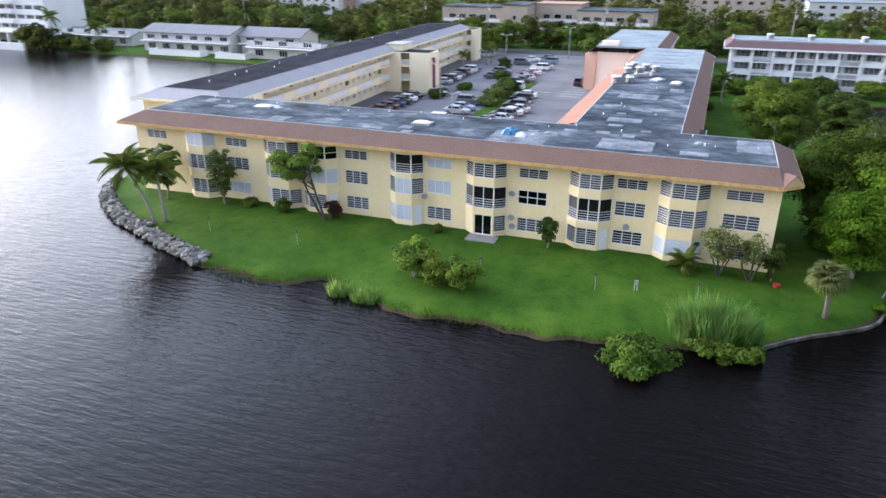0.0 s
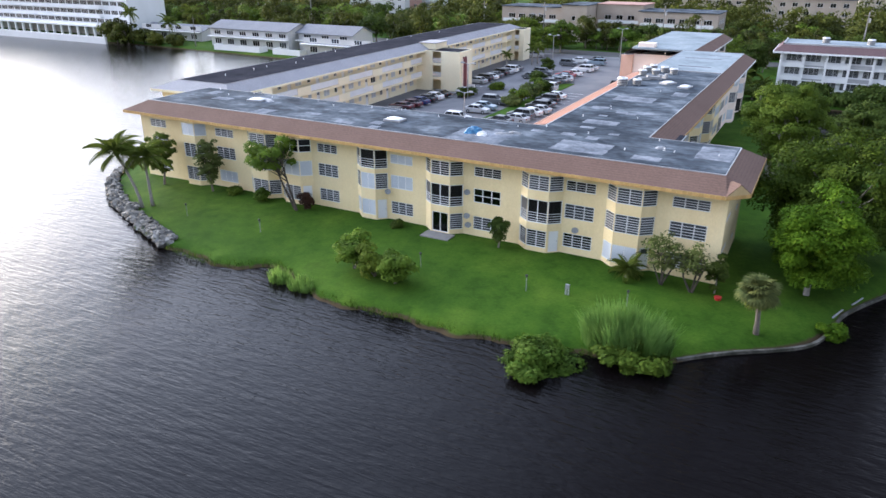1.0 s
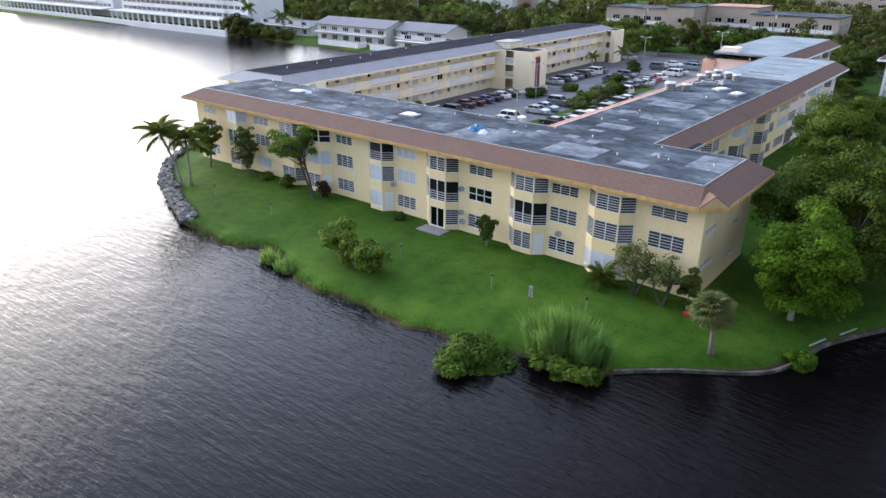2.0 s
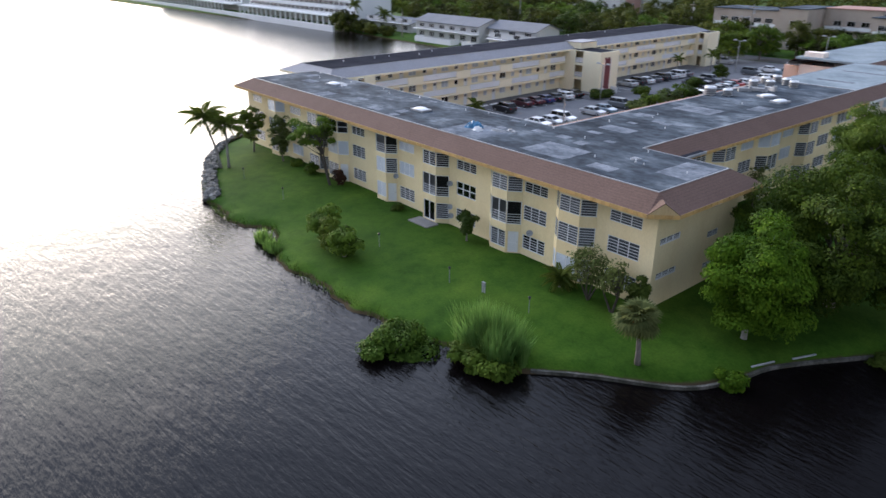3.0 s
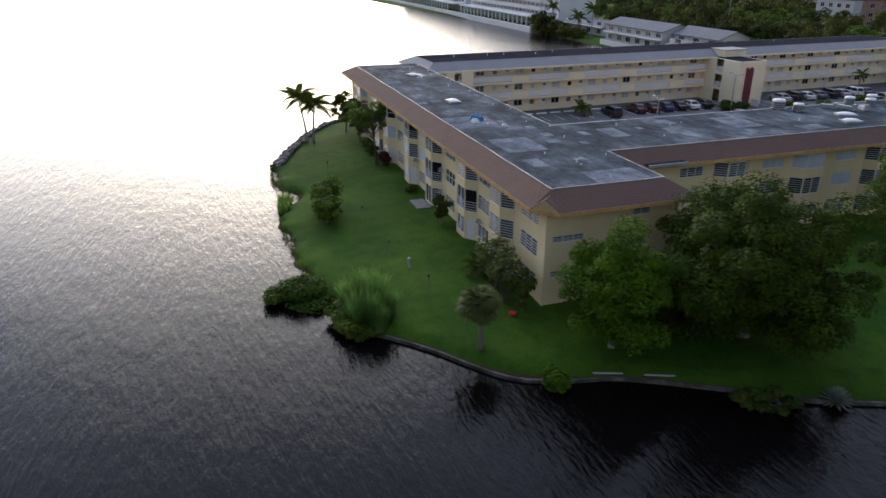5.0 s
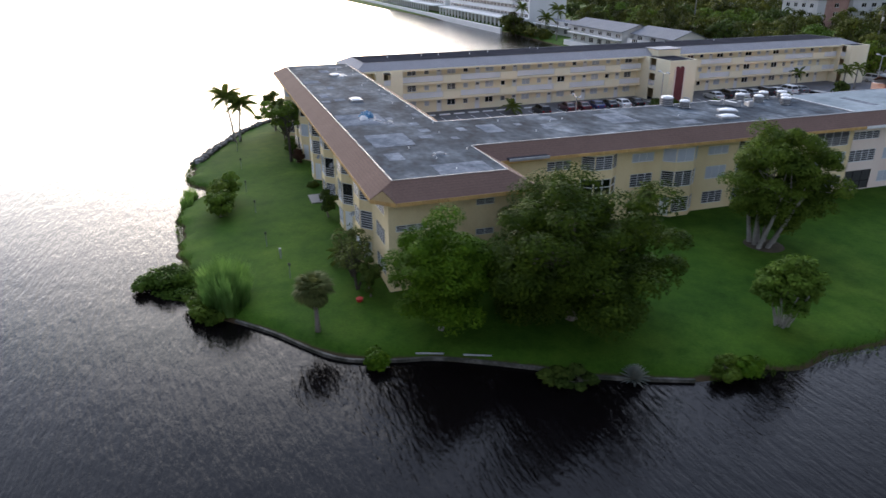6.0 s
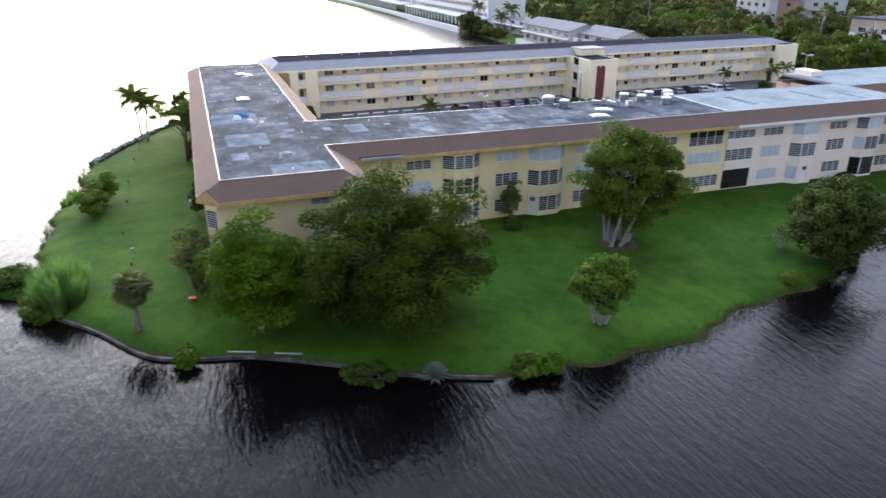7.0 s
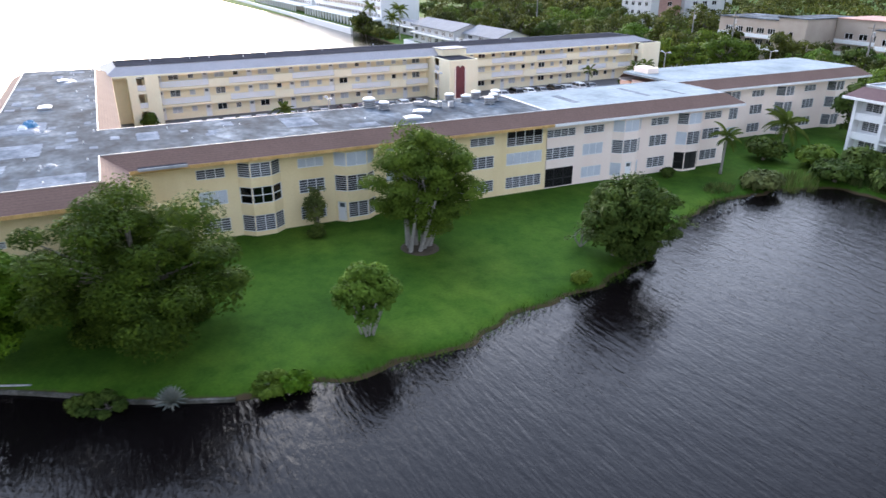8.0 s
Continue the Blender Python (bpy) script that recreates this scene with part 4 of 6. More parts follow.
for f in (1, 2):
    z = FLOORS[f]
    part("gallery_slab", Shape(AT).box(AX1, -56.1, 76, 128.3, z - 0.32, z).box(AX1, -56.1, 134.5, 179.2, z - 0.32, z), CREAM, gallery)
    # railings: white picket panels with yellow solid panels between them
    k, y0 = 0, 79.5
    while y0 < 178.6:
        y1 = min(y0 + (7.6 if k % 2 == 0 else 3.4), 179.1)
        if y0 < 128.2 < y1:
            y1 = 128.2
        if not 128.1 < y0 < 134.3:
            if k % 2 == 0:
                r = Shape(AT).box(-56.2, -56.12, y0, y1, z + 0.98, z + 1.05).box(-56.2, -56.12, y0, y1, z + 0.1, z + 0.16)
                n = int((y1 - y0) / 0.17)
                for q in range(n):
                    yy = y0 + (y1 - y0) * (q + 0.5) / n
                    r.box(-56.18, -56.14, yy - 0.072, yy + 0.072, z + 0.14, z + 1.0)
                part("railing", r, WHITE, gallery, "white picket railing")["kind"] = "stuff"
            else:
                part("parapet", Shape(AT).box(-56.25, -56.1, y0 + 0.05, y1 - 0.05, z, z + 1.03), CREAM, gallery)
        y0, k = y1, k + 1


# stair towers
def stair_tower(y0, y1, x1, top, south=(), east=()):
    """A walled stair tower in front of the gallery, with a column of railed openings in its south or east face."""
    a, b = ap(x1, y0), ap(x1, y1)
    rows = [(FLOORS[f] + 0.1, FLOORS[f] + 2.35) for f in range(3)]
    facade(gallery, ap(AX1, y0), a, -0.4, top, [(south[0] - AX1, south[1] - AX1, za, zb, "open") for za, zb in rows] if south else [], CREAM)
    facade(gallery, a, b, -0.4, top, [(east[0] - y0, east[1] - y0, za, zb, "open") for za, zb in rows] if east else [], CREAM)
    facade(gallery, b, ap(AX1, y1), -0.4, top, [], CREAM)
    part("tower_roof", Shape(AT).box(AX1 + 0.6, x1 - 0.22, y0 + 0.22, y1 - 0.22, top - 0.2, top - 0.04), TAR_DARK, gallery)
    part("tower_floor", Shape(AT).box(AX1, x1 - 0.3, y0 + 0.25, y1 - 0.25, 2.5, 2.7).box(AX1, x1 - 0.3, y0 + 0.25, y1 - 0.25, 5.3, 5.5), ROOM, gallery)
    part("tower_partition", Shape(AT).box(AX1 + 0.1, x1 - 0.3, y0 + 2.2, y0 + 2.35, 0, top - 0.2), YELLOW, gallery)
    for f in (1, 2):
        r = Shape(AT)
        z = FLOORS[f]
        if south:
            for q in range(9):
                xx = south[0] + (south[1] - south[0]) * (q + 0.5) / 9
                r.box(xx - 0.06, xx + 0.06, y0 + 0.05, y0 + 0.09, z + 0.15, z + 1.0)
            r.box(south[0], south[1], y0 + 0.04, y0 + 0.1, z + 1.0, z + 1.06)
        for q in range(9 if east else 0):
            yy = east[0] + (east[1] - east[0]) * (q + 0.5) / 9
            r.box(x1 - 0.09, x1 - 0.05, yy - 0.06, yy + 0.06, z + 0.15, z + 1.0)
        part("railing", r, WHITE, gallery, "white picket railing")["kind"] = "stuff"


stair_tower(128.4, 134.4, -47.7, 7.95, south=(-53.8, -51.9))
part("entry_panel", Shape(AT).put([(x, y, z) for x in (-47.71, -47.56) for y, z in ((129.6, 0.2), (131.5, 0.2), (131.5, 6.5), (131.3, 6.85), (131.05, 6.95), (130.8, 6.85), (130.55, 6.5), (130.3, 6.85), (130.05, 6.95), (129.8, 6.85), (129.6, 6.5))],
                                  [tuple(range(11, 22)), tuple(reversed(range(11)))] + [(i, 11 + i, 11 + (i + 1) % 11, (i + 1) % 11) for i in range(11)]), MAROON, gallery, "tall maroon entrance panel with a twin-arched top")
part("entry_frame", Shape(AT).box(-47.7, -47.48, 129.4, 129.6, 0, 6.6).box(-47.7, -47.48, 131.5, 131.7, 0, 6.6), PINK, gallery, "pink entrance jambs")
for y0, y1 in ((128.7, 128.95), (132.2, 132.45)):
    part("entry_wall", Shape(AT).box(-47.6, -46.1, y0, y1, -0.3, 1.25), WHITE, gallery, "low white entrance wall")
part("planter", Shape(AT).box(-52.2, -47.9, 126.0, 126.2, -0.2, 0.35).box(-47.9, -47.7, 126.0, 128.35, -0.2, 0.35).box(-52.2, -52.0, 126.2, 128.35, -0.2, 0.35).box(-52.0, -47.9, 126.2, 128.35, -0.2, 0.22), CONCRETE, gallery, "low concrete planter at the entrance")
stair_tower(179.3, 184.4, -52.8, 8.05, south=(-55.3, -54.1))
stair_tower(74.6, 79.2, -54.4, 7.6, east=(75.9, 77.1))
part("lift_housing", Shape(AT).box(-57.6, -54.0, 130.2, 135.4, 7.95, 9.15), CREAM, gallery, "small cream lift housing")
part("lift_roof", Shape(AT).box(-57.8, -53.8, 130.0, 135.6, 9.15, 9.27), SHINGLE_GREY, gallery)


# ---- roof clutter ----
def slab(name, x0, x1, y0, y1, parent, z=TOP_Z, mat=PATCH, h=0.012):
    """A ragged coat of pale sealant on the roof."""
    rr = random.Random(int(abs(x0 * 37 + y0 * 11)))
    n, s = 6, Shape()
    edge = []
    for a, b, c, d in ((x0, y0, x1, y0), (x1, y0, x1, y1), (x1, y1, x0, y1), (x0, y1, x0, y0)):
        for i in range(n):
            u = i / n
            k = 0.025 * min(x1 - x0, y1 - y0)
            edge.append((a + (c - a) * u + rr.uniform(-k, k), b + (d - b) * u + rr.uniform(-k, k)))
    m = len(edge)
    s.put([(*p, z + h) for p in edge] + [(*p, z - 0.01) for p in edge], [tuple(range(m))] + [(i, m + i, m + (i + 1) % m, (i + 1) % m) for i in range(m)])
    return part(name, s, mat, parent)


for x0, x1, y0, y1 in ((-18, -12.4, 60.9, 65.6), (-7.6, -2.6, 61.9, 65.8), (4.6, 7.6, 64.8, 69.4), (-27.8, -26.5, 62.6, 64), (-26.9, -25.8, 61, 62), (-42.8, -40.6, 61, 63.2),
                       (-5.9, -4.7, 66.9, 68.2), (-8.6, -7.2, 67.6, 68.7), (-16.3, -15, 69.2, 69.8), (-11.7, -10.4, 67.6, 68.5), (-15, -14, 65.9, 66.6), (-30.2, -28.6, 69.1, 69.7),
                       (-34.2, -33, 65.9, 66.5), (-0.2, 2.2, 62, 63.4), (-4.4, -3.4, 69.7, 70.4), (-37, -35, 63.3, 64.2), (-31.5, -29.2, 61.4, 62.4), (-52.6, -50, 64.8, 66.2), (-56, -54.4, 67, 69)):
    slab("roof_patch", x0, x1, y0, y1, front)
for x0, x1, y0, y1 in ((-9.2, -4.4, 88, 91.2), (-8.4, -4.8, 73.8, 75.8), (-7.9, -6.4, 71.5, 72.3), (-6.6, -5.4, 80.4, 81.3), (-7.9, -6.9, 77.9, 78.6), (-5.4, -4.3, 80, 80.8), (-3.4, -1.6, 94, 97), (-10, -8, 82, 83.2)):
    slab("roof_patch", x0, x1, y0, y1, wing)
for x0, x1, y0, y1, c in ((-8, -3, 122, 123, MEMBRANE), (-9, -3, 133, 133.8, TAR), (-6, -2, 138, 138.6, TAR)):
    slab("roof_patch", x0, x1, y0, y1, pink, mat=PATCH)


def vent_pipe():
    s = thing("roof_vent", (0, 0, 0), "small white roof vent pipe with a cap", "roof vent", "roof vents")
    part("pipe", Shape().drum(0, 0, -0.02, 0.3, 0.07, 0.07, 10), WHITE, s)
    part("cap", Shape().drum(0, 0, 0.28, 0.38, 0.12, 0.08, 10), WHITE, s)
    part("flashing", Shape().drum(0, 0, -0.02, 0.04, 0.2, 0.15, 10), TRIM, s)
    return s


vent = vent_pipe()
spots = [(1.8, 66.1), (2.7, 66.0), (6.4, 66.5), (0.6, 69.6), (-1.4, 64.7), (-6.2, 69.2), (-10.9, 70.1), (-13.5, 68.7), (-20.2, 69.9), (-22.9, 68.9), (-28.4, 70.2), (-32, 69.5), (-36.5, 68.2),
         (-40, 69.8), (-46.5, 69), (-50.2, 69.8), (-52.4, 67.6), (-56.2, 70), (-9.2, 76.8), (-7.6, 82.1), (-8.1, 83.8), (-3.7, 78.6), (-5.2, 96.5)]
vent.matrix_basis = pose(*spots[0], TOP_Z) @ Matrix.Scale(0.7, 4)
for k, (x, y) in enumerate(spots[1:]):
    copy_thing(vent, pose(x, y, TOP_Z, 0, 0, 37 * k) @ Matrix.Scale(0.55 + 0.06 * (k % 6), 4))
for k, (x, y) in enumerate(((-63.2, 88.9), (-63.5, 98.9), (-66.1, 109.1), (-64.6, 110), (-63, 85.6), (-62.9, 79.2), (-61.8, 94.5), (-68, 121.8), (-65, 140), (-64, 152), (-67, 133))):
    q = ap(x, y)
    copy_thing(vent, pose(q[0], q[1], TOP_Z, 0, 0, 50 * k))


def dome(radius, high):
    s = Shape()
    n, m, v, f = 14, 5, [], []
    for i in range(m):
        a = i / m * math.pi / 2
        v += [(radius * math.cos(a) * math.cos(2 * math.pi * j / n), 0.7 * radius * math.cos(a) * math.sin(2 * math.pi * j / n), 0.18 + high * math.sin(a)) for j in range(n)]
    v.append((0, 0, 0.18 + high))
    for i in range(m - 1):
        f += [(i * n + j, i * n + (j + 1) % n, (i + 1) * n + (j + 1) % n, (i + 1) * n + j) for j in range(n)]
    f += [((m - 1) * n + j, (m - 1) * n + (j + 1) % n, n * m) for j in range(n)]
    return s.put(v, f)


def hatch():
    s = thing("roof_hatch", (0, 0, 0), "low white domed roof hatch on a kerb", "roof hatch", "roof hatches")
    part("kerb", Shape().box(-1.0, 1.0, -0.7, 0.7, -0.02, 0.2), TRIM, s)
    part("cover", dome(0.95, 0.2), WHITE, s, smooth=True)
    return s


h = hatch()
h.matrix_basis = pose(-26.1, 65.1, TOP_Z)
for x, y, a in ((-5.7, 103.4, 60), (-3.0, 101.2, 80), (-46.6, 66.4, 10)):
    copy_thing(h, pose(x, y, TOP_Z, 0, 0, a))


def condenser():
    s = thing("air_conditioner", (0, 0, 0), "round white rooftop air-conditioning unit with dark bands", "air conditioner", "rooftop air conditioners")
    part("cabinet", Shape().drum(0, 0, 0.12, 1.15, 0.86, 0.86, 18), TRIM, s)
    for i in range(3):
        part("band", Shape().drum(0, 0, 0.3 + 0.27 * i, 0.41 + 0.27 * i, 0.885, 0.885, 18), LANTERN, s, "dark louvred band")
    part("lid", Shape().drum(0, 0, 1.15, 1.36, 0.94, 0.8, 18), WHITE, s, "white domed lid")
    part("fan_guard", Shape().drum(0, 0, 1.36, 1.41, 0.5, 0.46, 16), METAL, s, "grey fan guard")
    for x in (-0.6, 0.6):
        part("foot", Shape().box(x - 0.08, x + 0.08, -0.8, 0.8, -0.01, 0.13), METAL, s)
    return s


ac = condenser()
units = [(-10.9, 99), (-9.2, 100.2), (-10.6, 109.2), (-9.0, 110.6), (-10.8, 112.9), (-8.4, 114), (-6.8, 112.6), (-10.4, 115.4)]
ac.matrix_basis = pose(*units[0], TOP_Z, 0, 0, 3) @ Matrix.Scale(0.8, 4)
for k, (x, y) in enumerate(units[1:]):
    copy_thing(ac, pose(x, y, TOP_Z, 0, 0, 7 * k) @ Matrix.Scale(0.8, 4))
for x, y, a, w in ((-8.2, 106.2, 10, 1.0), (-9.4, 104.8, 40, 0.8), (-7.4, 107.8, -20, 0.7)):
    d = thing("duct", pose(x, y, TOP_Z, 0, 0, a), "low pale metal duct lying on the roof", "duct", "roof ducts")
    part("body", Shape(pose(x, y, TOP_Z, 0, 0, a)).box(-w, w, -0.25, 0.25, 0.05, 0.45).box(w - 0.3, w, -0.25, 0.25, 0.45, 0.7), TRIM, d)
    part("stand", Shape(pose(x, y, TOP_Z, 0, 0, a)).box(-w * 0.6, -w * 0.5, -0.3, 0.3, -0.01, 0.06).box(w * 0.5, w * 0.6, -0.3, 0.3, -0.01, 0.06), METAL, d)


def crumpled(rx, ry, h, seed):
    rr = np.random.RandomState(seed)
    n, s = 13, Shape()
    v, f = [], []
    for i in range(n):
        for j in range(n):
            x, y = (i / (n - 1) - 0.5) * 2, (j / (n - 1) - 0.5) * 2
            z = max(0, 1 - (abs(x) ** 2.4 + abs(y) ** 2.4)) ** 0.6 * h * (0.75 + 0.5 * rr.rand()) + 0.015
            v.append((x * rx + rr.uniform(-0.06, 0.06), y * ry + rr.uniform(-0.06, 0.06), z))
    f = [(i * n + j, (i + 1) * n + j, (i + 1) * n + j + 1, i * n + j + 1) for i in range(n - 1) for j in range(n - 1)]
    return s.put(v, f)


tp = tagged(part("tarpaulin", crumpled(0.9, 0.65, 0.55, 3), BLUE_TARP, m=pose(-16.3, 64.2, TOP_Z, 0, 0, 20)), "crumpled blue tarpaulin over a heap on the roof", "tarpaulin")
tp = tagged(part("tarpaulin", crumpled(0.5, 0.4, 0.35, 8), WHITE, m=pose(-15.1, 63.6, TOP_Z)), "small white sheet crumpled beside the blue tarpaulin", "tarpaulin")
for k, (x, y, w, l, a) in enumerate(((-46.6, 67.4, 1.1, 0.5, 12), (-45.4, 67.1, 0.9, 0.4, -25), (-47.6, 66.9, 0.6, 0.35, 60), (-13.4, 64.9, 0.9, 0.25, 15), (-12.6, 65.9, 0.7, 0.25, -10), (1.3, 66.8, 0.45, 0.3, 40))):
    tagged(part("sheet", crumpled(w, l, 0.16, 20 + k), TRIM, m=pose(x, y, TOP_Z, 0, 0, a)), "loose white sheet of roofing lying on the roof", "sheet", "loose roof sheets")


# ---- vegetation ----
def leaves_mesh(name, centre, axis_a, axis_b, material):
    """Many small leaves, each one four-sided and folded along its rib."""
    n = len(centre)
    v = np.empty((n, 4, 3))
    v[:, 0], v[:, 2] = centre - axis_a, centre + axis_a
    v[:, 1], v[:, 3] = centre + axis_b, centre - axis_b
    me = bpy.data.meshes.new(name)
    me.vertices.add(4 * n)
    me.vertices.foreach_set("co", v.ravel())
    me.loops.add(4 * n)
    me.loops.foreach_set("vertex_index", np.arange(4 * n))
    me.polygons.add(n)
    me.polygons.foreach_set("loop_start", np.arange(0, 4 * n, 4))
    me.polygons.foreach_set("loop_total", np.full(n, 4))
    me.update(calc_edges=True)
    me.materials.append(material)
    return me


def leaf_cloud(rs, clumps, radii, per, size, droop=0.25, hollow=0.72):
    """Leaves on the outside of clumps: centres and two axes."""
    c = np.repeat(clumps, per, 0)
    r = np.repeat(radii, per)
    d = rs.normal(size=c.shape)
    d /= np.linalg.norm(d, axis=1)[:, None]
    d[:, 2] = np.where(d[:, 2] < -0.35, -d[:, 2] * 0.6, d[:, 2])
    rad = r * (hollow + (1.08 - hollow) * rs.rand(len(r)) ** 0.7)
    p = c + d * rad[:, None] * np.array((1, 1, 0.72))
    up = d * 1.0 + np.array((0, 0, 0.55)) + rs.normal(size=d.shape) * 0.32
    up /= np.linalg.norm(up, axis=1)[:, None]
    a = np.cross(up, rs.normal(size=d.shape))
    a /= np.linalg.norm(a, axis=1)[:, None] + 1e-9
    a[:, 2] -= droop
    b = np.cross(up, a)
    s = size * (0.65 + 0.7 * rs.rand(len(r)))[:, None]
    return p, a * s, b * s * 0.48


def tree(name, x, y, high, wide, low, n_clumps, per, leaf, leaf_material, bark, seed, label, category="tree", stems=1, trunk=0.22, foot=1.6, clump=1.0, lean=(0, 0), squash=1.0, flat=1.0, spreadout=0.0, group=""):
    """A tree: tapered stems, limbs to the clumps, and an uneven crown of leaves."""
    rs = np.random.RandomState(seed)
    z0 = land(x, y) - 0.08
    t = thing(name, (x, y, z0), label, category, group)
    ctr = np.array((x + lean[0], y + lean[1], z0 + (high + low) / 2))
    ext = np.array((wide / 2, wide / 2 * squash, (high - low) / 2))
    cl, rad = [], []
    while len(cl) < n_clumps:
        d = rs.uniform(-1, 1, 3)
        q = np.linalg.norm(d)
        if q > 1 or q < 0.5:
            continue
        lump = 0.78 + 0.3 * math.sin(3.1 * math.atan2(d[1], d[0]) + seed) * math.cos(2.3 * d[2] + seed)
        wide_at = 1.0 if d[2] > -0.2 else 1.0 + 0.45 * (d[2] + 0.2) * flat
        c = ctr + d * ext * lump * np.array((wide_at, wide_at, 1.0))
        cl.append(c)
        rad.append(clump * rs.uniform(0.65, 1.25))
    cl, rad = np.array(cl), np.array(rad)
    tr = Shape()
    tops = []
    for s in range(stems):
        a = 2 * math.pi * s / max(stems, 1) + seed
        off = 0.0 if stems == 1 else trunk * foot * (0.6 + 0.8 * ((s * 0.618) % 1))
        bx, by = x + off * math.cos(a), y + off * math.sin(a)
        top = Vector((x + lean[0] * 0.8 + spreadout * math.cos(a) + (off * math.cos(a) * 1.5), y + lean[1] * 0.8 + spreadout * math.sin(a), z0 + low + (high - low) * 0.45))
        mid = Vector((bx, by, z0)).lerp(top, 0.5) + Vector((rs.uniform(-0.2, 0.2), rs.uniform(-0.2, 0.2), 0))
        tr.tube([(bx, by, z0 - 0.2), (bx, by, z0 + 0.15), mid, top], [trunk * 1.5, trunk * 1.1, trunk * 0.8, trunk * 0.45], 8)
        tops.append((mid, top))
    for c in cl[:: max(1, len(cl) // 26)]:
        mid, top = tops[rs.randint(len(tops))]
        st = mid.lerp(top, rs.uniform(0.1, 1))
        e = Vector(c)
        tr.tube([st, st.lerp(e, 0.5) + Vector((0, 0, 0.15)), e], [trunk * 0.4, trunk * 0.25, trunk * 0.08], 5)
    part("trunk", tr, bark, t, smooth=True)
    p, a, b = leaf_cloud(rs, cl, rad, per, leaf)
    keep = p[:, 2] > z0 + 0.05
    part("crown", leaves_mesh("crown", p[keep], a[keep], b[keep], leaf_material), leaf_material, t)
    return t


tree("tree", 15.2, 62.2, 9.0, 8.4, 0.4, 120, 520, 0.12, LEAF_LIME, BARK_PALE, 1, "bright green broadleaf tree on the lawn by the seawall", clump=1.15, flat=0.6)
tree("tree", 17.0, 72.0, 11.6, 16.6, -1.2, 165, 620, 0.13, LEAF_BIG, BARK, 2, "large dense dark green spreading tree on the lawn", trunk=0.4, clump=1.55, flat=0.35)
tree("tree", 10.2, 95.9, 12.5, 10.6, 0.3, 140, 440, 0.13, LEAF_OLIVE, BARK_PALE, 3, "tall ficus tree with several pale bare trunks", stems=8, trunk=0.2, foot=5.0, clump=1.2, spreadout=1.9, lean=(0, 0.8), flat=0.5)
tree("tree", 23.0, 86.4, 5.7, 5.2, 1.3, 62, 150, 0.16, LEAF_LIMB, BARK_PALE, 5, "small round tree with grey stems on the lawn", stems=9, trunk=0.07, foot=5.0, clump=0.7, spreadout=1.3, flat=0.4)
tree("tree", 18.6, 112.0, 8.2, 9.8, 0.2, 110, 200, 0.18, LEAF_DARK, BARK, 6, "dark green tree leaning over the lake shore", trunk=0.2, clump=1.1, lean=(0.8, 0.3))
tree("tree", 16.0, 110.2, 2.8, 3.2, 0.5, 10, 20, 0.15, LEAF_GREY, BARK_PALE, 7, "half-dead grey shrub with bare twigs", stems=4, trunk=0.07, clump=0.6, spreadout=0.6)
tree("tree", 1.9, 88.6, 4.9, 2.3, 0.2, 60, 40, 0.14, LEAF_WISPY, BARK, 8, "slim wispy shrub tree against the yellow wall", stems=3, trunk=0.06, clump=0.45, spreadout=0.5, flat=0.3)
tree("tree", -34.3, 57.6, 8.3, 7.6, 3.4, 30, 190, 0.16, LEAF_LIMB, BARK_DARK, 9, "open-branched tree leaning in front of the yellow wall", stems=2, trunk=0.13, clump=0.74, spreadout=0.7, lean=(-2.7, 0.0))
tree("tree", -47.2, 58.3, 7.0, 3.0, 0.2, 90, 60, 0.13, LEAF_WISPY, BARK, 10, "tall narrow shrub tree against the yellow wall", trunk=0.12, clump=0.45, flat=0.3)
tree("tree", -54.6, 57.7, 6.8, 4.0, 1.6, 34, 60, 0.26, LEAF_PALM, BARK, 11, "loose large-leaved tree near the end of the block", trunk=0.14, clump=0.6)
tree("tree", -10.7, 58.4, 3.4, 2.1, 0.5, 14, 120, 0.16, LEAF_DARK, BARK, 12, "dark clipped shrub before the yellow wall", category="shrub", trunk=0.09, clump=0.55)
tree("tree", 4.4, 57.9, 4.9, 4.2, 1.0, 60, 26, 0.13, LEAF_WISPY, BARK_DARK, 13, "sparse wispy olive-green tree by the ground-floor window", stems=4, trunk=0.08, clump=0.62, spreadout=1.1)
tree("tree", 6.9, 57.7, 4.4, 3.4, 1.3, 44, 24, 0.13, LEAF_WISPY, BARK_DARK, 14, "sparse wispy olive-green tree by the ground-floor window", stems=3, trunk=0.09, clump=0.6, spreadout=0.9)
tree("tree", 8.6, 58.4, 3.9, 1.5, 0.4, 13, 90, 0.2, LEAF_DARK, BARK, 15, "dark slender shrub at the corner of the block", category="shrub", trunk=0.07, clump=0.42)
for k, (x, y, hgt, w) in enumerate(((-20.2, 48.6, 3.2, 3.5), (-17.7, 48.0, 2.8, 3.1), (-15.4, 47.7, 3.0, 3.2))):
    tree("shrub", x, y, hgt, w, 0.3, 30, 120, 0.16, LEAF_LIMB if k != 1 else LEAF_OLIVE, BARK, 20 + k, "round bright green shrub on the open lawn", "shrub", stems=4, trunk=0.06, clump=0.62, spreadout=0.4, group="shrubs on the lawn")
tree("shrub", -0.6, 42.8, 3.3, 5.5, -0.9, 66, 260, 0.15, LEAF_BUSH, BARK_PALE, 25, "dense broad-leaved bush overhanging the water", "shrub", stems=5, trunk=0.07, clump=0.95, spreadout=1.2)
tree("shrub", 5.0, 45.9, 2.0, 6.6, 0.1, 34, 150, 0.19, LEAF_OLIVE, BARK, 26, "low leafy bush at the foot of the reeds", "shrub", stems=5, trunk=0.05, clump=0.7, spreadout=1.2, squash=0.55)
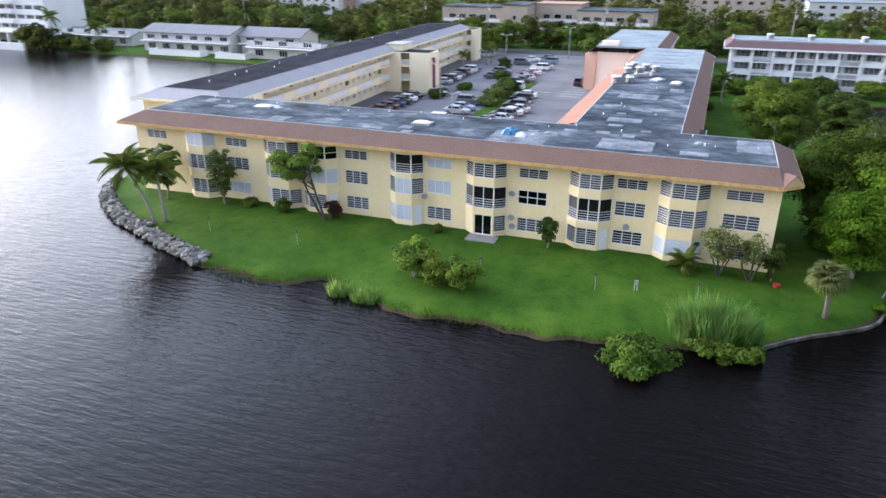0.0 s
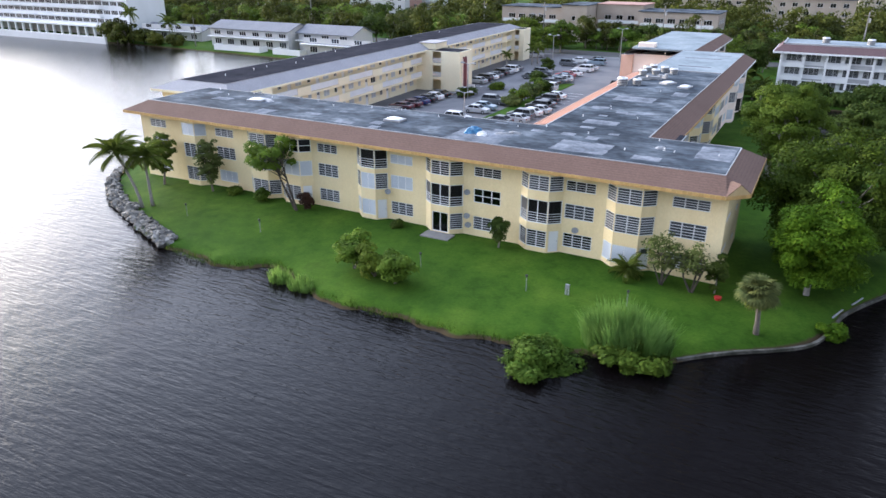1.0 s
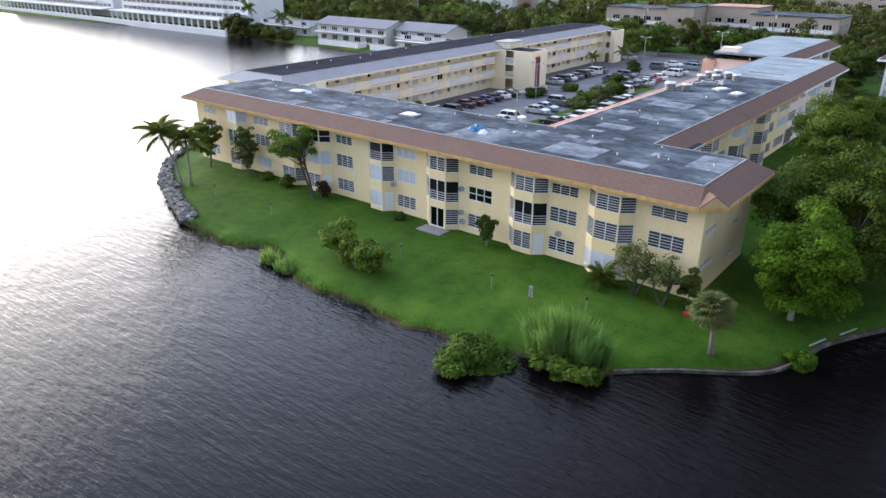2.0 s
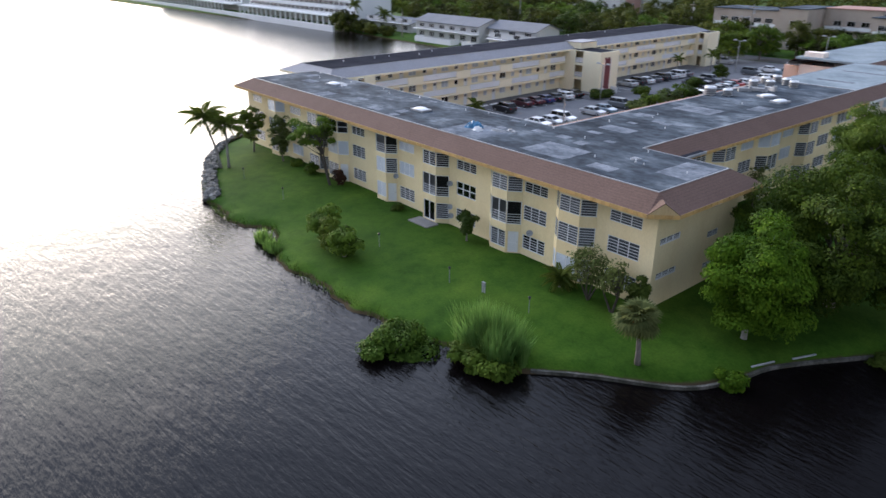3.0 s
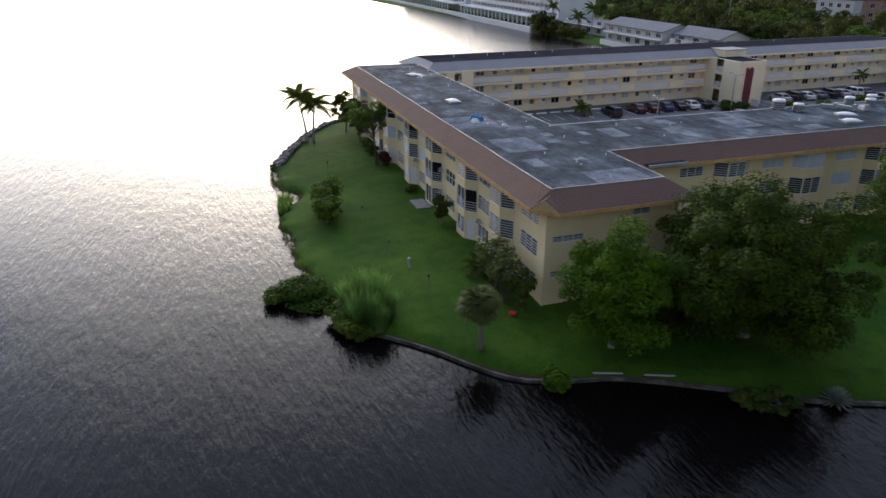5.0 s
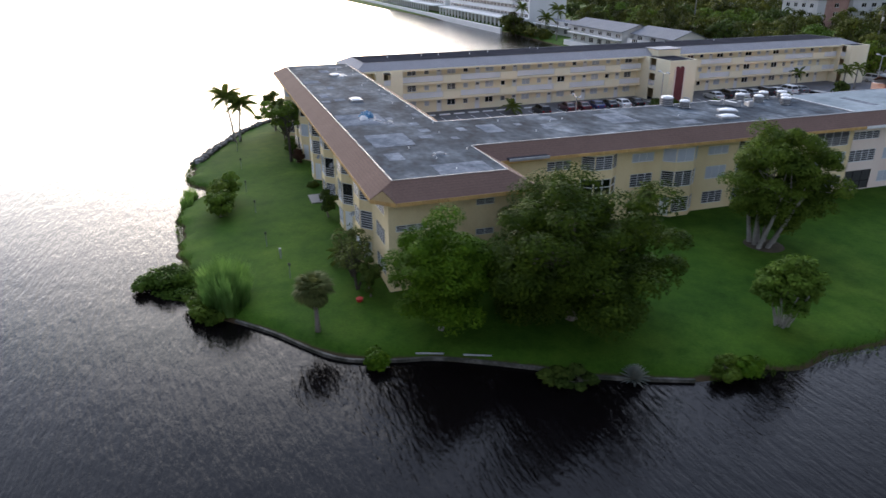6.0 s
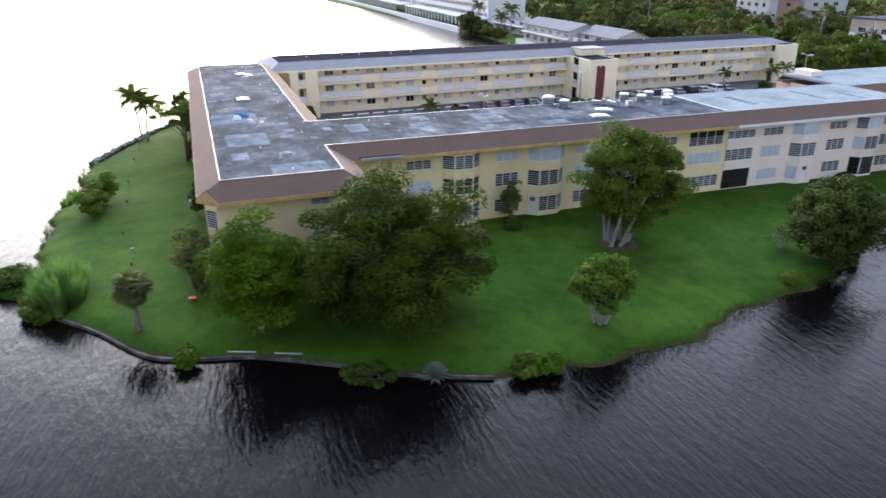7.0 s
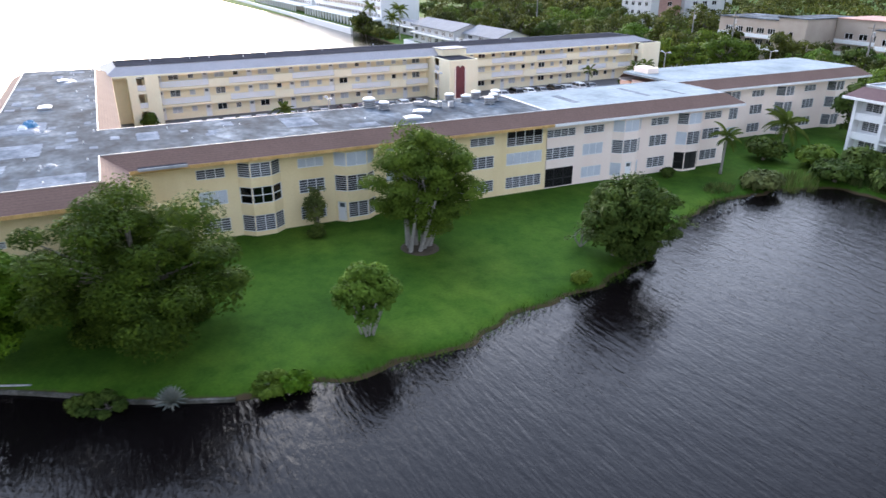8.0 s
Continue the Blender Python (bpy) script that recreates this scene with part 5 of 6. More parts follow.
for k, (x, y, hgt, w, m) in enumerate(((17.5, 56.6, 1.6, 2.2, LEAF_LIME), (24.0, 68.9, 2.0, 3.6, LEAF_DARK), (22.8, 67.6, 1.5, 2.4, LEAF_DARK), (26.6, 78.6, 1.8, 2.6, LEAF_OLIVE), (26.8, 80.4, 1.7, 2.4, LEAF_LIME), (-39.5, 58.3, 1.4, 1.6, LEAF_OLIVE),
                                       (-33.4, 58.5, 1.9, 1.3, LEAF_MAROON), (3.4, 88.0, 1.0, 1.4, LEAF_DARK), (-22.0, 58.6, 0.7, 0.9, LEAF_DARK),
                                       (-44, 58.6, 0.9, 1.3, LEAF_OLIVE), (3.0, 76.4, 3.2, 2.2, LEAF_DARK), (4.6, 78.4, 2.0, 2.0, LEAF_DARK), (21.8, 106.2, 0.9, 1.6, LEAF_OLIVE), (20.2, 113.0, 2.0, 3.4, LEAF_DARK), (19.4, 115.2, 1.8, 3.0, LEAF_DARK), (14.6, 126.0, 1.2, 2.2, LEAF_GREY), (1.9, 133.5, 1.2, 2.0, LEAF_DARK))):
    tree("shrub", x, y, hgt, w, 0.05, 16, 110, 0.15, m, BARK, 40 + k, "low leafy shrub growing on the lawn", "shrub", stems=3, trunk=0.04, clump=0.45, spreadout=0.2, group="low shrubs")


def frond(length, arch, pairs, leaf, width):
    """A feather palm leaf along +x: rib and drooping leaflets."""
    s = Shape()
    pts = []
    for i in range(8):
        u = i / 7
        pts.append(Vector((length * (u - 0.12 * u * u), 0, arch * (1.3 * u - 2.3 * u * u) * length)))
    s.tube(pts, [0.035 - 0.004 * i for i in range(8)], 4)
    for i in range(pairs):
        u = 0.12 + 0.88 * i / pairs
        k = min(6, int(u * 7))
        p = pts[k].lerp(pts[k + 1], u * 7 - k)
        ln = leaf * (0.45 + 1.1 * math.sin(math.pi * min(1, u * 0.9 + 0.08)) * 0.6)
        for sd in (-1, 1):
            tip = p + Vector((ln * 0.5, sd * ln * 0.6, -ln * 0.72))
            mid = p + Vector((ln * 0.3, sd * ln * 0.42, -ln * 0.16))
            w = Vector((width, 0, 0))
            s.put([p - w * 0.4, p + w * 0.6, mid + w, tip, mid - w * 0.6], ((0, 1, 2, 4), (4, 2, 3)))
    return s


FRONDS = [frond(2.9, 0.36, 30, 0.8, 0.058).mesh("frond"), frond(2.7, 0.5, 28, 0.75, 0.058).mesh("frond"), frond(2.5, 0.24, 28, 0.7, 0.058).mesh("frond")]
for me in FRONDS:
    me.materials.append(LEAF_PALM)


def palm(x, y, high, bend, n, size, seed, label):
    rr = random.Random(seed)
    z0 = land(x, y)
    t = thing("palm_tree", (x, y, z0), label, "palm tree", "palm trees")
    pts = [Vector((x + bend[0] * (u ** 1.6), y + bend[1] * (u ** 1.6), z0 - 0.15 + (high + 0.15) * u)) for u in (0, 0.2, 0.4, 0.6, 0.8, 1.0)]
    part("trunk", Shape().tube(pts, [0.24, 0.17, 0.15, 0.14, 0.13, 0.12], 9), BARK_PALE, t, smooth=True)
    top = pts[-1]
    part("crownshaft", Shape().tube([top - Vector((0, 0, 0.2)), top + Vector((0, 0, 0.35))], [0.17, 0.1], 8), LEAF_PALM, t)
    for i in range(n):
        az, el = 360 * i * 0.382 + rr.uniform(-12, 12), -18 + 88 * (i / n) + rr.uniform(-14, 14)
        part("frond", FRONDS[i % 3], LEAF_PALM, t, m=Matrix.Translation(top + Vector((0, 0, 0.15))) @ pose(0, 0, 0, rr.uniform(-15, 15), -el, az) @ Matrix.Scale(size * rr.uniform(0.85, 1.1), 4))
    return t


palm(-50.6, 51.1, 5.9, (-2.1, -0.6), 22, 1.12, 1, "coconut palm leaning over the rocky shore")
palm(-49.9, 51.9, 5.2, (-0.8, 0.5), 22, 1.05, 2, "smaller coconut palm beside the leaning palm")
palm(1.5, 57.8, 0.5, (0, 0), 26, 0.62, 12, "low spiky palm shrub beside the ground-floor window")
palm(3.6, 140.6, 4.6, (0.2, 0), 14, 0.8, 3, "palm tree before the pink wing")
palm(-2.4, 158.5, 3.0, (0.2, 0), 16, 1.3, 4, "wide-spreading palm before the rear wing")
palm(-53.4, 98.4, 0.9, (0, 0), 14, 0.8, 5, "low palm in the kerbed bed of the parking lot")
palm(-53.4, 173.5, 3.5, (0, 0), 12, 0.8, 6, "palm tree in front of the gallery block")
palm(-56.3, 164, 3.2, (0, 0), 12, 0.7, 7, "palm tree in front of the gallery block")
palm(-52.8, 176, 4.2, (0, 0), 12, 0.8, 16, "palm tree at the end of the parking lot")


def fan_leaf(r, n=15):
    s = Shape()
    s.tube([(0, 0, 0), (r * 0.45, 0, 0.05)], [0.02, 0.012], 4)
    for i in range(n):
        a = radians(-105 + 210 * i / (n - 1))
        o = Vector((r * 0.45, 0, 0.05))
        d = Vector((math.cos(a), math.sin(a), -0.12))
        w = Vector((-math.sin(a), math.cos(a), 0)) * r * 0.06
        tip = o + d * r * 0.62 + Vector((0, 0, -0.22 * r))
        mid = o + d * r * 0.38
        s.put([o, mid - w, tip, mid + w], ((0, 1, 2, 3),))
    return s


FAN = fan_leaf(1.55).mesh("fan_leaf")
FAN.materials.append(LEAF_GREY)
FAN_DRY = fan_leaf(1.3).mesh("fan_leaf")
FAN_DRY.materials.append(LEAF_PALM)


def cabbage_palm(x, y, high, label, bend=(-0.25, 0.0)):
    rr = random.Random(5)
    z0 = land(x, y)
    t = thing("palm_tree", (x, y, z0), label, "palm tree")
    top = Vector((x + bend[0], y + bend[1], z0 + high))
    part("trunk", Shape().tube([(x + 0.1, y, z0 - 0.2), (x + 0.05, y, z0 + high * 0.3), (x - 0.05, y, z0 + high * 0.65), top], [0.24, 0.18, 0.16, 0.18], 9), BARK, t, smooth=True)
    for i in range(58):
        az, el = 360 * i * 0.382 + rr.uniform(-10, 10), -50 + 125 * (i / 58) + rr.uniform(-9, 9)
        part("fan_leaf", FAN if i > 12 else FAN_DRY, LEAF_GREY, t, m=Matrix.Translation(top) @ pose(0, 0, 0, rr.uniform(-20, 20), -el, az) @ Matrix.Scale(rr.uniform(0.85, 1.1), 4))


cabbage_palm(12.2, 53.5, 3.2, "cabbage palm with a grey-green globe of fan leaves")


def blades(name, cx, cy, rx, ry, n, high, seed, material, label, category, width=0.05, lean=0.5):
    """A stand of reeds or long grass."""
    rs = np.random.RandomState(seed)
    s = Shape()
    for _ in range(n):
        a, q = rs.uniform(0, 2 * math.pi), math.sqrt(rs.rand())
        x, y = cx + rx * q * math.cos(a), cy + ry * q * math.sin(a)
        h = high * (0.5 + 0.6 * rs.rand()) * (1.1 - 0.45 * q)
        d = Vector((math.cos(a), math.sin(a), 0)) * lean * q + Vector((rs.uniform(-0.3, 0.3), rs.uniform(-0.3, 0.3), 0))
        z = max(WATER_Z - 0.1, land(x, y) - 0.1) if n < 400 else WATER_Z + 0.3
        p = Vector((x, y, z))
        e = p + Vector((0, 0, h)) + d * h * 0.5
        m = p + Vector((0, 0, h * 0.6)) + d * h * 0.12
        w = Vector((math.sin(a * 3), math.cos(a * 3), 0)) * width
        s.put([p - w, p + w, m + w * 0.8, e, m - w * 0.8], ((0, 1, 2, 4), (4, 2, 3)))
    me = part(name, s, material)
    return tagged(me, label, category, kind="stuff")


blades("reeds", 4.3, 47.3, 3.2, 1.9, 2000, 3.7, 1, LEAF_REED, "tall pale green reeds on the lake shore", "reeds", 0.045, 0.5)
for k, (x, y, rx, ry, n, h) in enumerate(((-25.4, 44.6, 1.0, 0.8, 220, 1.7), (-22.8, 44.2, 1.3, 0.7, 240, 1.4), (9.6, 146.5, 2.6, 3.4, 390, 1.7), (8.0, 136, 1.2, 2.4, 240, 1.2), (14, 153.5, 4.0, 1.6, 390, 1.7))):
    blades("reeds", x, y, rx, ry, n, h, 5 + k, LEAF_REED if k < 2 else LEAF_WISPY, "clump of grey-green reeds at the water's edge", "reeds", 0.045, 0.6)


def fringe(seed):
    """Rough uncut grass along the water's edge."""
    rs = np.random.RandomState(seed)
    line = smooth_line([(-46, 47), (-38.4, 44.7), (-33, 44.2), (-30.4, 45), (-28.2, 46.5), (-25.8, 46.4), (-24.6, 44.9), (-18, 43.4), (-10.9, 43.6), (-4.2, 44.3), (2.5, 45.6), (7.8, 48.3)], 10)
    line2 = smooth_line([(26.2, 77), (26.9, 82.9), (26.4, 92.6), (25, 95.4), (22.7, 103.8), (21.4, 111), (12.8, 126), (10, 134), (9.6, 142), (12.3, 151.2), (22, 153)], 10)
    s = Shape()
    for ln in (line, line2):
        for (ax, ay), (bx, by) in zip(ln, ln[1:]):
            run = math.hypot(bx - ax, by - ay)
            for _ in range(int(run * 34)):
                u = rs.rand()
                x, y = ax + (bx - ax) * u + rs.normal() * 0.45, ay + (by - ay) * u + abs(rs.normal()) * 0.5 - 0.25
                h = 0.2 + 0.5 * rs.rand() ** 2
                a = rs.uniform(0, 6.28)
                w = Vector((math.cos(a), math.sin(a), 0)) * 0.035
                p = Vector((x, y, WATER_Z + 0.05 + 0.2 * rs.rand()))
                e = p + Vector((rs.uniform(-0.3, 0.3), rs.uniform(-0.3, 0.3), h))
                s.put([p - w, p + w, e], ((0, 1, 2),))
    return s


tagged(part("long_grass", fringe(3), LEAF_SEDGE), "rough uncut grass along the shore line", "grass", kind="stuff")

bed = Shape().drum(10.2, 96.0, -0.06, 0.05, 2.0, 1.5, 18)
setting("ground_root_bed", bed, SOIL, "bare trodden soil round the ficus roots", "soil")

# agave by the seawall
ag = thing("agave", (24.8, 72.6, land(24.8, 72.6)), "grey spiky agave plant beside the seawall", "agave")
leafm = Shape().put([(0, -0.09, 0), (0, 0.09, 0), (0.5, 0.1, 0.25), (0.5, -0.1, 0.25), (1.15, 0, 0.35), (0.5, 0, 0.18), (0, 0, -0.05)], ((0, 6, 5, 3), (6, 1, 2, 5), (3, 5, 4), (5, 2, 4))).mesh("leaf")
leafm.materials.append(LEAF_AGAVE)
for i in range(110):
    part("leaf", leafm, LEAF_GREY, ag, m=Matrix.Translation((24.8, 72.6, land(24.8, 72.6) + 0.1)) @ pose(0, 0, 0, 0, 15 - 95 * i / 110, 137.5 * i) @ Matrix.Scale(0.95, 4))


# ---- shore rocks ----
def rock_mesh(seed):
    bm = bmesh.new()
    bmesh.ops.create_icosphere(bm, subdivisions=1, radius=0.5)
    rr = random.Random(seed)
    for v in bm.verts:
        v.co *= rr.uniform(0.72, 1.18)
        v.co.z *= 0.75
    me = bpy.data.meshes.new("rock")
    bm.to_mesh(me)
    bm.free()
    me.materials.append(STONE)
    return me


ROCKS = [rock_mesh(i) for i in range(6)]
bank = thing("rock_revetment", (-55, 50, WATER_Z), "bank of grey boulders along the lake point", "boulders")
rr = random.Random(12)
line = smooth_line([(-67, 62.5), (-63.4, 57.2), (-57, 52.5), (-52.1, 50.3), (-45, 47.2), (-40.2, 45.5)], 12)
for (ax, ay), (bx, by) in zip(line, line[1:]):
    for k in range(11):
        u = rr.random()
        w = rr.uniform(-0.6, 0.9)
        x, y = ax + (bx - ax) * u + w * 0.4, ay + (by - ay) * u + w * 0.9
        sc = rr.uniform(0.4, 1.0) * (1.1 if w < 0.4 else 0.8)
        part("rock", ROCKS[rr.randrange(6)], STONE, bank, m=pose(x, y, WATER_Z + 0.15 + 0.38 * (w + 0.9), rr.uniform(0, 40), rr.uniform(0, 40), rr.uniform(0, 360)) @ Matrix.Diagonal((sc * rr.uniform(0.8, 1.4), sc, sc * rr.uniform(0.7, 1), 1)))
few = thing("rock_revetment", (9.5, 138, WATER_Z), "scattered small stones along the far shore", "boulders")
for i in range(26):
    u = i / 25
    x, y = 14.5 - 5.0 * min(1, u * 1.4) + rr.uniform(-0.4, 0.4), 127 + 20 * u
    part("rock", ROCKS[i % 6], STONE, few, m=pose(x, y, WATER_Z + 0.1, 20, 10, 70 * i) @ Matrix.Scale(rr.uniform(0.25, 0.55), 4))
for x, y, a in ((17.6, 60.5, 70), (19.0, 63.6, 67)):
    drift = thing("plank", (x, y, land(x, y)), "pale timber plank lying along the lawn edge", "plank", "planks by the seawall")
    part("board", Shape(pose(x, y, land(x, y), 0, 0, a)).box(-1.0, 1.0, -0.05, 0.05, 0.0, 0.09), TRIM, drift)


# ---- lawn fixtures ----
def garden_light(x, y):
    z = land(x, y)
    t = thing("garden_lamp", (x, y, z), "slim dark garden lamp post on the lawn", "garden lamp", "garden lamps")
    part("post", Shape().drum(x, y, z - 0.1, z + 1.2, 0.03, 0.026, 8), BOX_GREY, t)
    part("lantern", Shape().drum(x, y, z + 1.2, z + 1.4, 0.06, 0.12, 8), LANTERN, t)
    part("cap", Shape().drum(x, y, z + 1.4, z + 1.48, 0.12, 0.03, 8), BLACK, t)


for x, y in ((-43.6, 51.1), (-33.3, 51.0), (-23.2, 50.9), (-15.0, 51.3), (-5.1, 51.5), (2.9, 52.7)):
    garden_light(x, y)
st = thing("standpipe", (-1.9, 52.4, land(-1.9, 52.4)), "grey electrical box on two white posts", "utility box")
zb = land(-1.9, 52.4)
part("box", Shape().box(-2.06, -1.74, 52.35, 52.51, zb + 0.5, zb + 0.9), BOX_GREY, st)
for dx in (-0.11, 0.11):
    part("post", Shape().box(-1.9 + dx - 0.05, -1.9 + dx + 0.05, 52.38, 52.48, zb - 0.05, zb + 0.52), TRIM, st)
tub = thing("bucket", (9.0, 57.4, land(9, 57.4)), "small red plastic tub on the grass", "tub")
zt = land(9, 57.4)
part("body", Shape().drum(9.0, 57.4, zt - 0.02, zt + 0.24, 0.22, 0.28, 14), RED, tub)
part("rim", Shape().drum(9.0, 57.4, zt + 0.22, zt + 0.26, 0.3, 0.3, 14), RED, tub)


def dish(x, y, z):
    t = thing("satellite_dish", (x, y, z), "grey satellite dish fixed to the yellow wall", "satellite dish", "satellite dishes")
    s = Shape(pose(x, y - 0.35, z, 62, 0, 25))
    v, f = [(0, 0, 0.0)], []
    for i, (r, h) in enumerate(((0.16, 0.02), (0.32, 0.08))):
        v += [(r * math.cos(2 * math.pi * j / 14), r * 0.9 * math.sin(2 * math.pi * j / 14), h) for j in range(14)]
    f = [(0, 1 + j, 1 + (j + 1) % 14) for j in range(14)] + [(1 + j, 15 + j, 15 + (j + 1) % 14, 1 + (j + 1) % 14) for j in range(14)]
    s.put(v, f)
    part("reflector", s, BOX_GREY, t)
    part("arm", Shape().tube([(x, y + 0.0, z - 0.2), (x, y - 0.33, z - 0.05)], [0.03, 0.03], 6), BLACK, t)
    part("feed", Shape().tube([(x, y - 0.35, z), (x + 0.15, y - 0.75, z + 0.1)], [0.02, 0.03], 6), BLACK, t)


for x, z in ((-14.75, 4.4), (-14.75, 2.0), (-14.6, 1.1), (-23.75, 3.05), (-3.9, 2.5)):
    dish(x, 60.1, z)
mat_ = thing("doormat_slab", (-17.4, 58.2, 0), "grey concrete patio slab before the glass door", "patio slab")
part("slab", Shape().frustum((-18.7, -15.6, 57.4, 59.0), (-18.65, -15.65, 57.45, 59.0), -0.3, 0.1), CONCRETE, mat_)


# ---- cars ----
def car(kind, paint, label):
    """A parked car along +x, with its wheels on z = 0."""
    t = thing("car", (0, 0, 0), label, "car", "parked cars")
    L, W = (4.6, 1.8)
    hood, roof = (0.95, 1.45) if kind == "sedan" else (1.08, 1.75)
    a = {"sedan": (-1.75, -1.05, 0.35, 1.05), "suv": (-2.2, -1.85, 0.45, 1.15)}[kind]
    body = Shape()
    prof = [(-2.3, 0.35), (-2.3, hood - 0.12), (-2.18, hood), (a[0] - 0.02, hood + 0.03), (a[3] + 0.05, hood + 0.02), (2.1, hood - 0.14), (2.28, hood - 0.32), (2.3, 0.35), (1.9, 0.25), (-1.9, 0.25)]
    n = len(prof)
    rows = [(-W / 2, 0.94), (-W / 2 + 0.08, 1.0), (W / 2 - 0.08, 1.0), (W / 2, 0.94)]
    v = [(x * k, y, 0.3 + (z - 0.3) * (k if abs(y) == W / 2 else 1)) for y, k in rows for x, z in prof]
    f = [tuple(reversed(range(n))), tuple(range(3 * n, 4 * n))]
    for r in range(3):
        f += [(r * n + i, r * n + (i + 1) % n, (r + 1) * n + (i + 1) % n, (r + 1) * n + i) for i in range(n)]
    body.put(v, [tuple(reversed(q)) for q in f])
    part("body", body, paint, t)
    w = W / 2 - 0.1
    gl = Shape().put([(a[0], -w, hood), (a[3], -w, hood), (a[2], -w + 0.17, roof - 0.05), (a[1], -w + 0.17, roof - 0.05), (a[0], w, hood), (a[3], w, hood), (a[2], w - 0.17, roof - 0.05), (a[1], w - 0.17, roof - 0.05)],
                     ((0, 1, 2, 3), (7, 6, 5, 4), (1, 5, 6, 2), (4, 0, 3, 7), (3, 2, 6, 7)))
    part("glazing", gl, CAR_GLASS, t, "dark tinted glass")
    part("roof", Shape().frustum((a[1] - 0.1, a[2] + 0.12, -w + 0.14, w - 0.14), (a[1] + 0.05, a[2] - 0.08, -w + 0.24, w - 0.24), roof - 0.07, roof), paint, t)
    for s in (-1, 1):
        for x0, x1, r in ((a[0], a[1], 0.06), (a[3], a[2], 0.06), (0.5 * (a[1] + a[2]), 0.5 * (a[1] + a[2]), 0.05)):
            part("pillar", Shape().tube([(x0, s * (w + 0.005), hood), (x1, s * (w - 0.165), roof - 0.04)], [r, 0.05], 4), paint, t)
    for x in (-1.42, 1.42):
        for s in (-1, 1):
            y = s * (W / 2 - 0.1)
            wh = part("wheel", Shape().tube([(x, y - 0.11, 0.32), (x, y + 0.11, 0.32)], [0.32, 0.32], 14), TYRE, t, "black tyre")
            part("rim", Shape().tube([(x, y + s * 0.09, 0.32), (x, y + s * 0.13, 0.32)], [0.2, 0.18], 10), RIM, wh, "alloy rim")
    for s in (-1, 1):
        part("headlight", Shape().box(2.12, 2.29, s * 0.62 - 0.17, s * 0.62 + 0.17, hood - 0.34, hood - 0.2), GLASS, t)
        part("tail_light", Shape().box(-2.32, -2.2, s * 0.66 - 0.14, s * 0.66 + 0.14, hood - 0.3, hood - 0.12), LAMP_RED, t)
    return t


def paint(name, c):
    return surf(name, [tuple(k * 0.92 for k in c), c], 0.5, 0.3, 40, 0.05, 0.0, spec=0.5, coat=0.6)


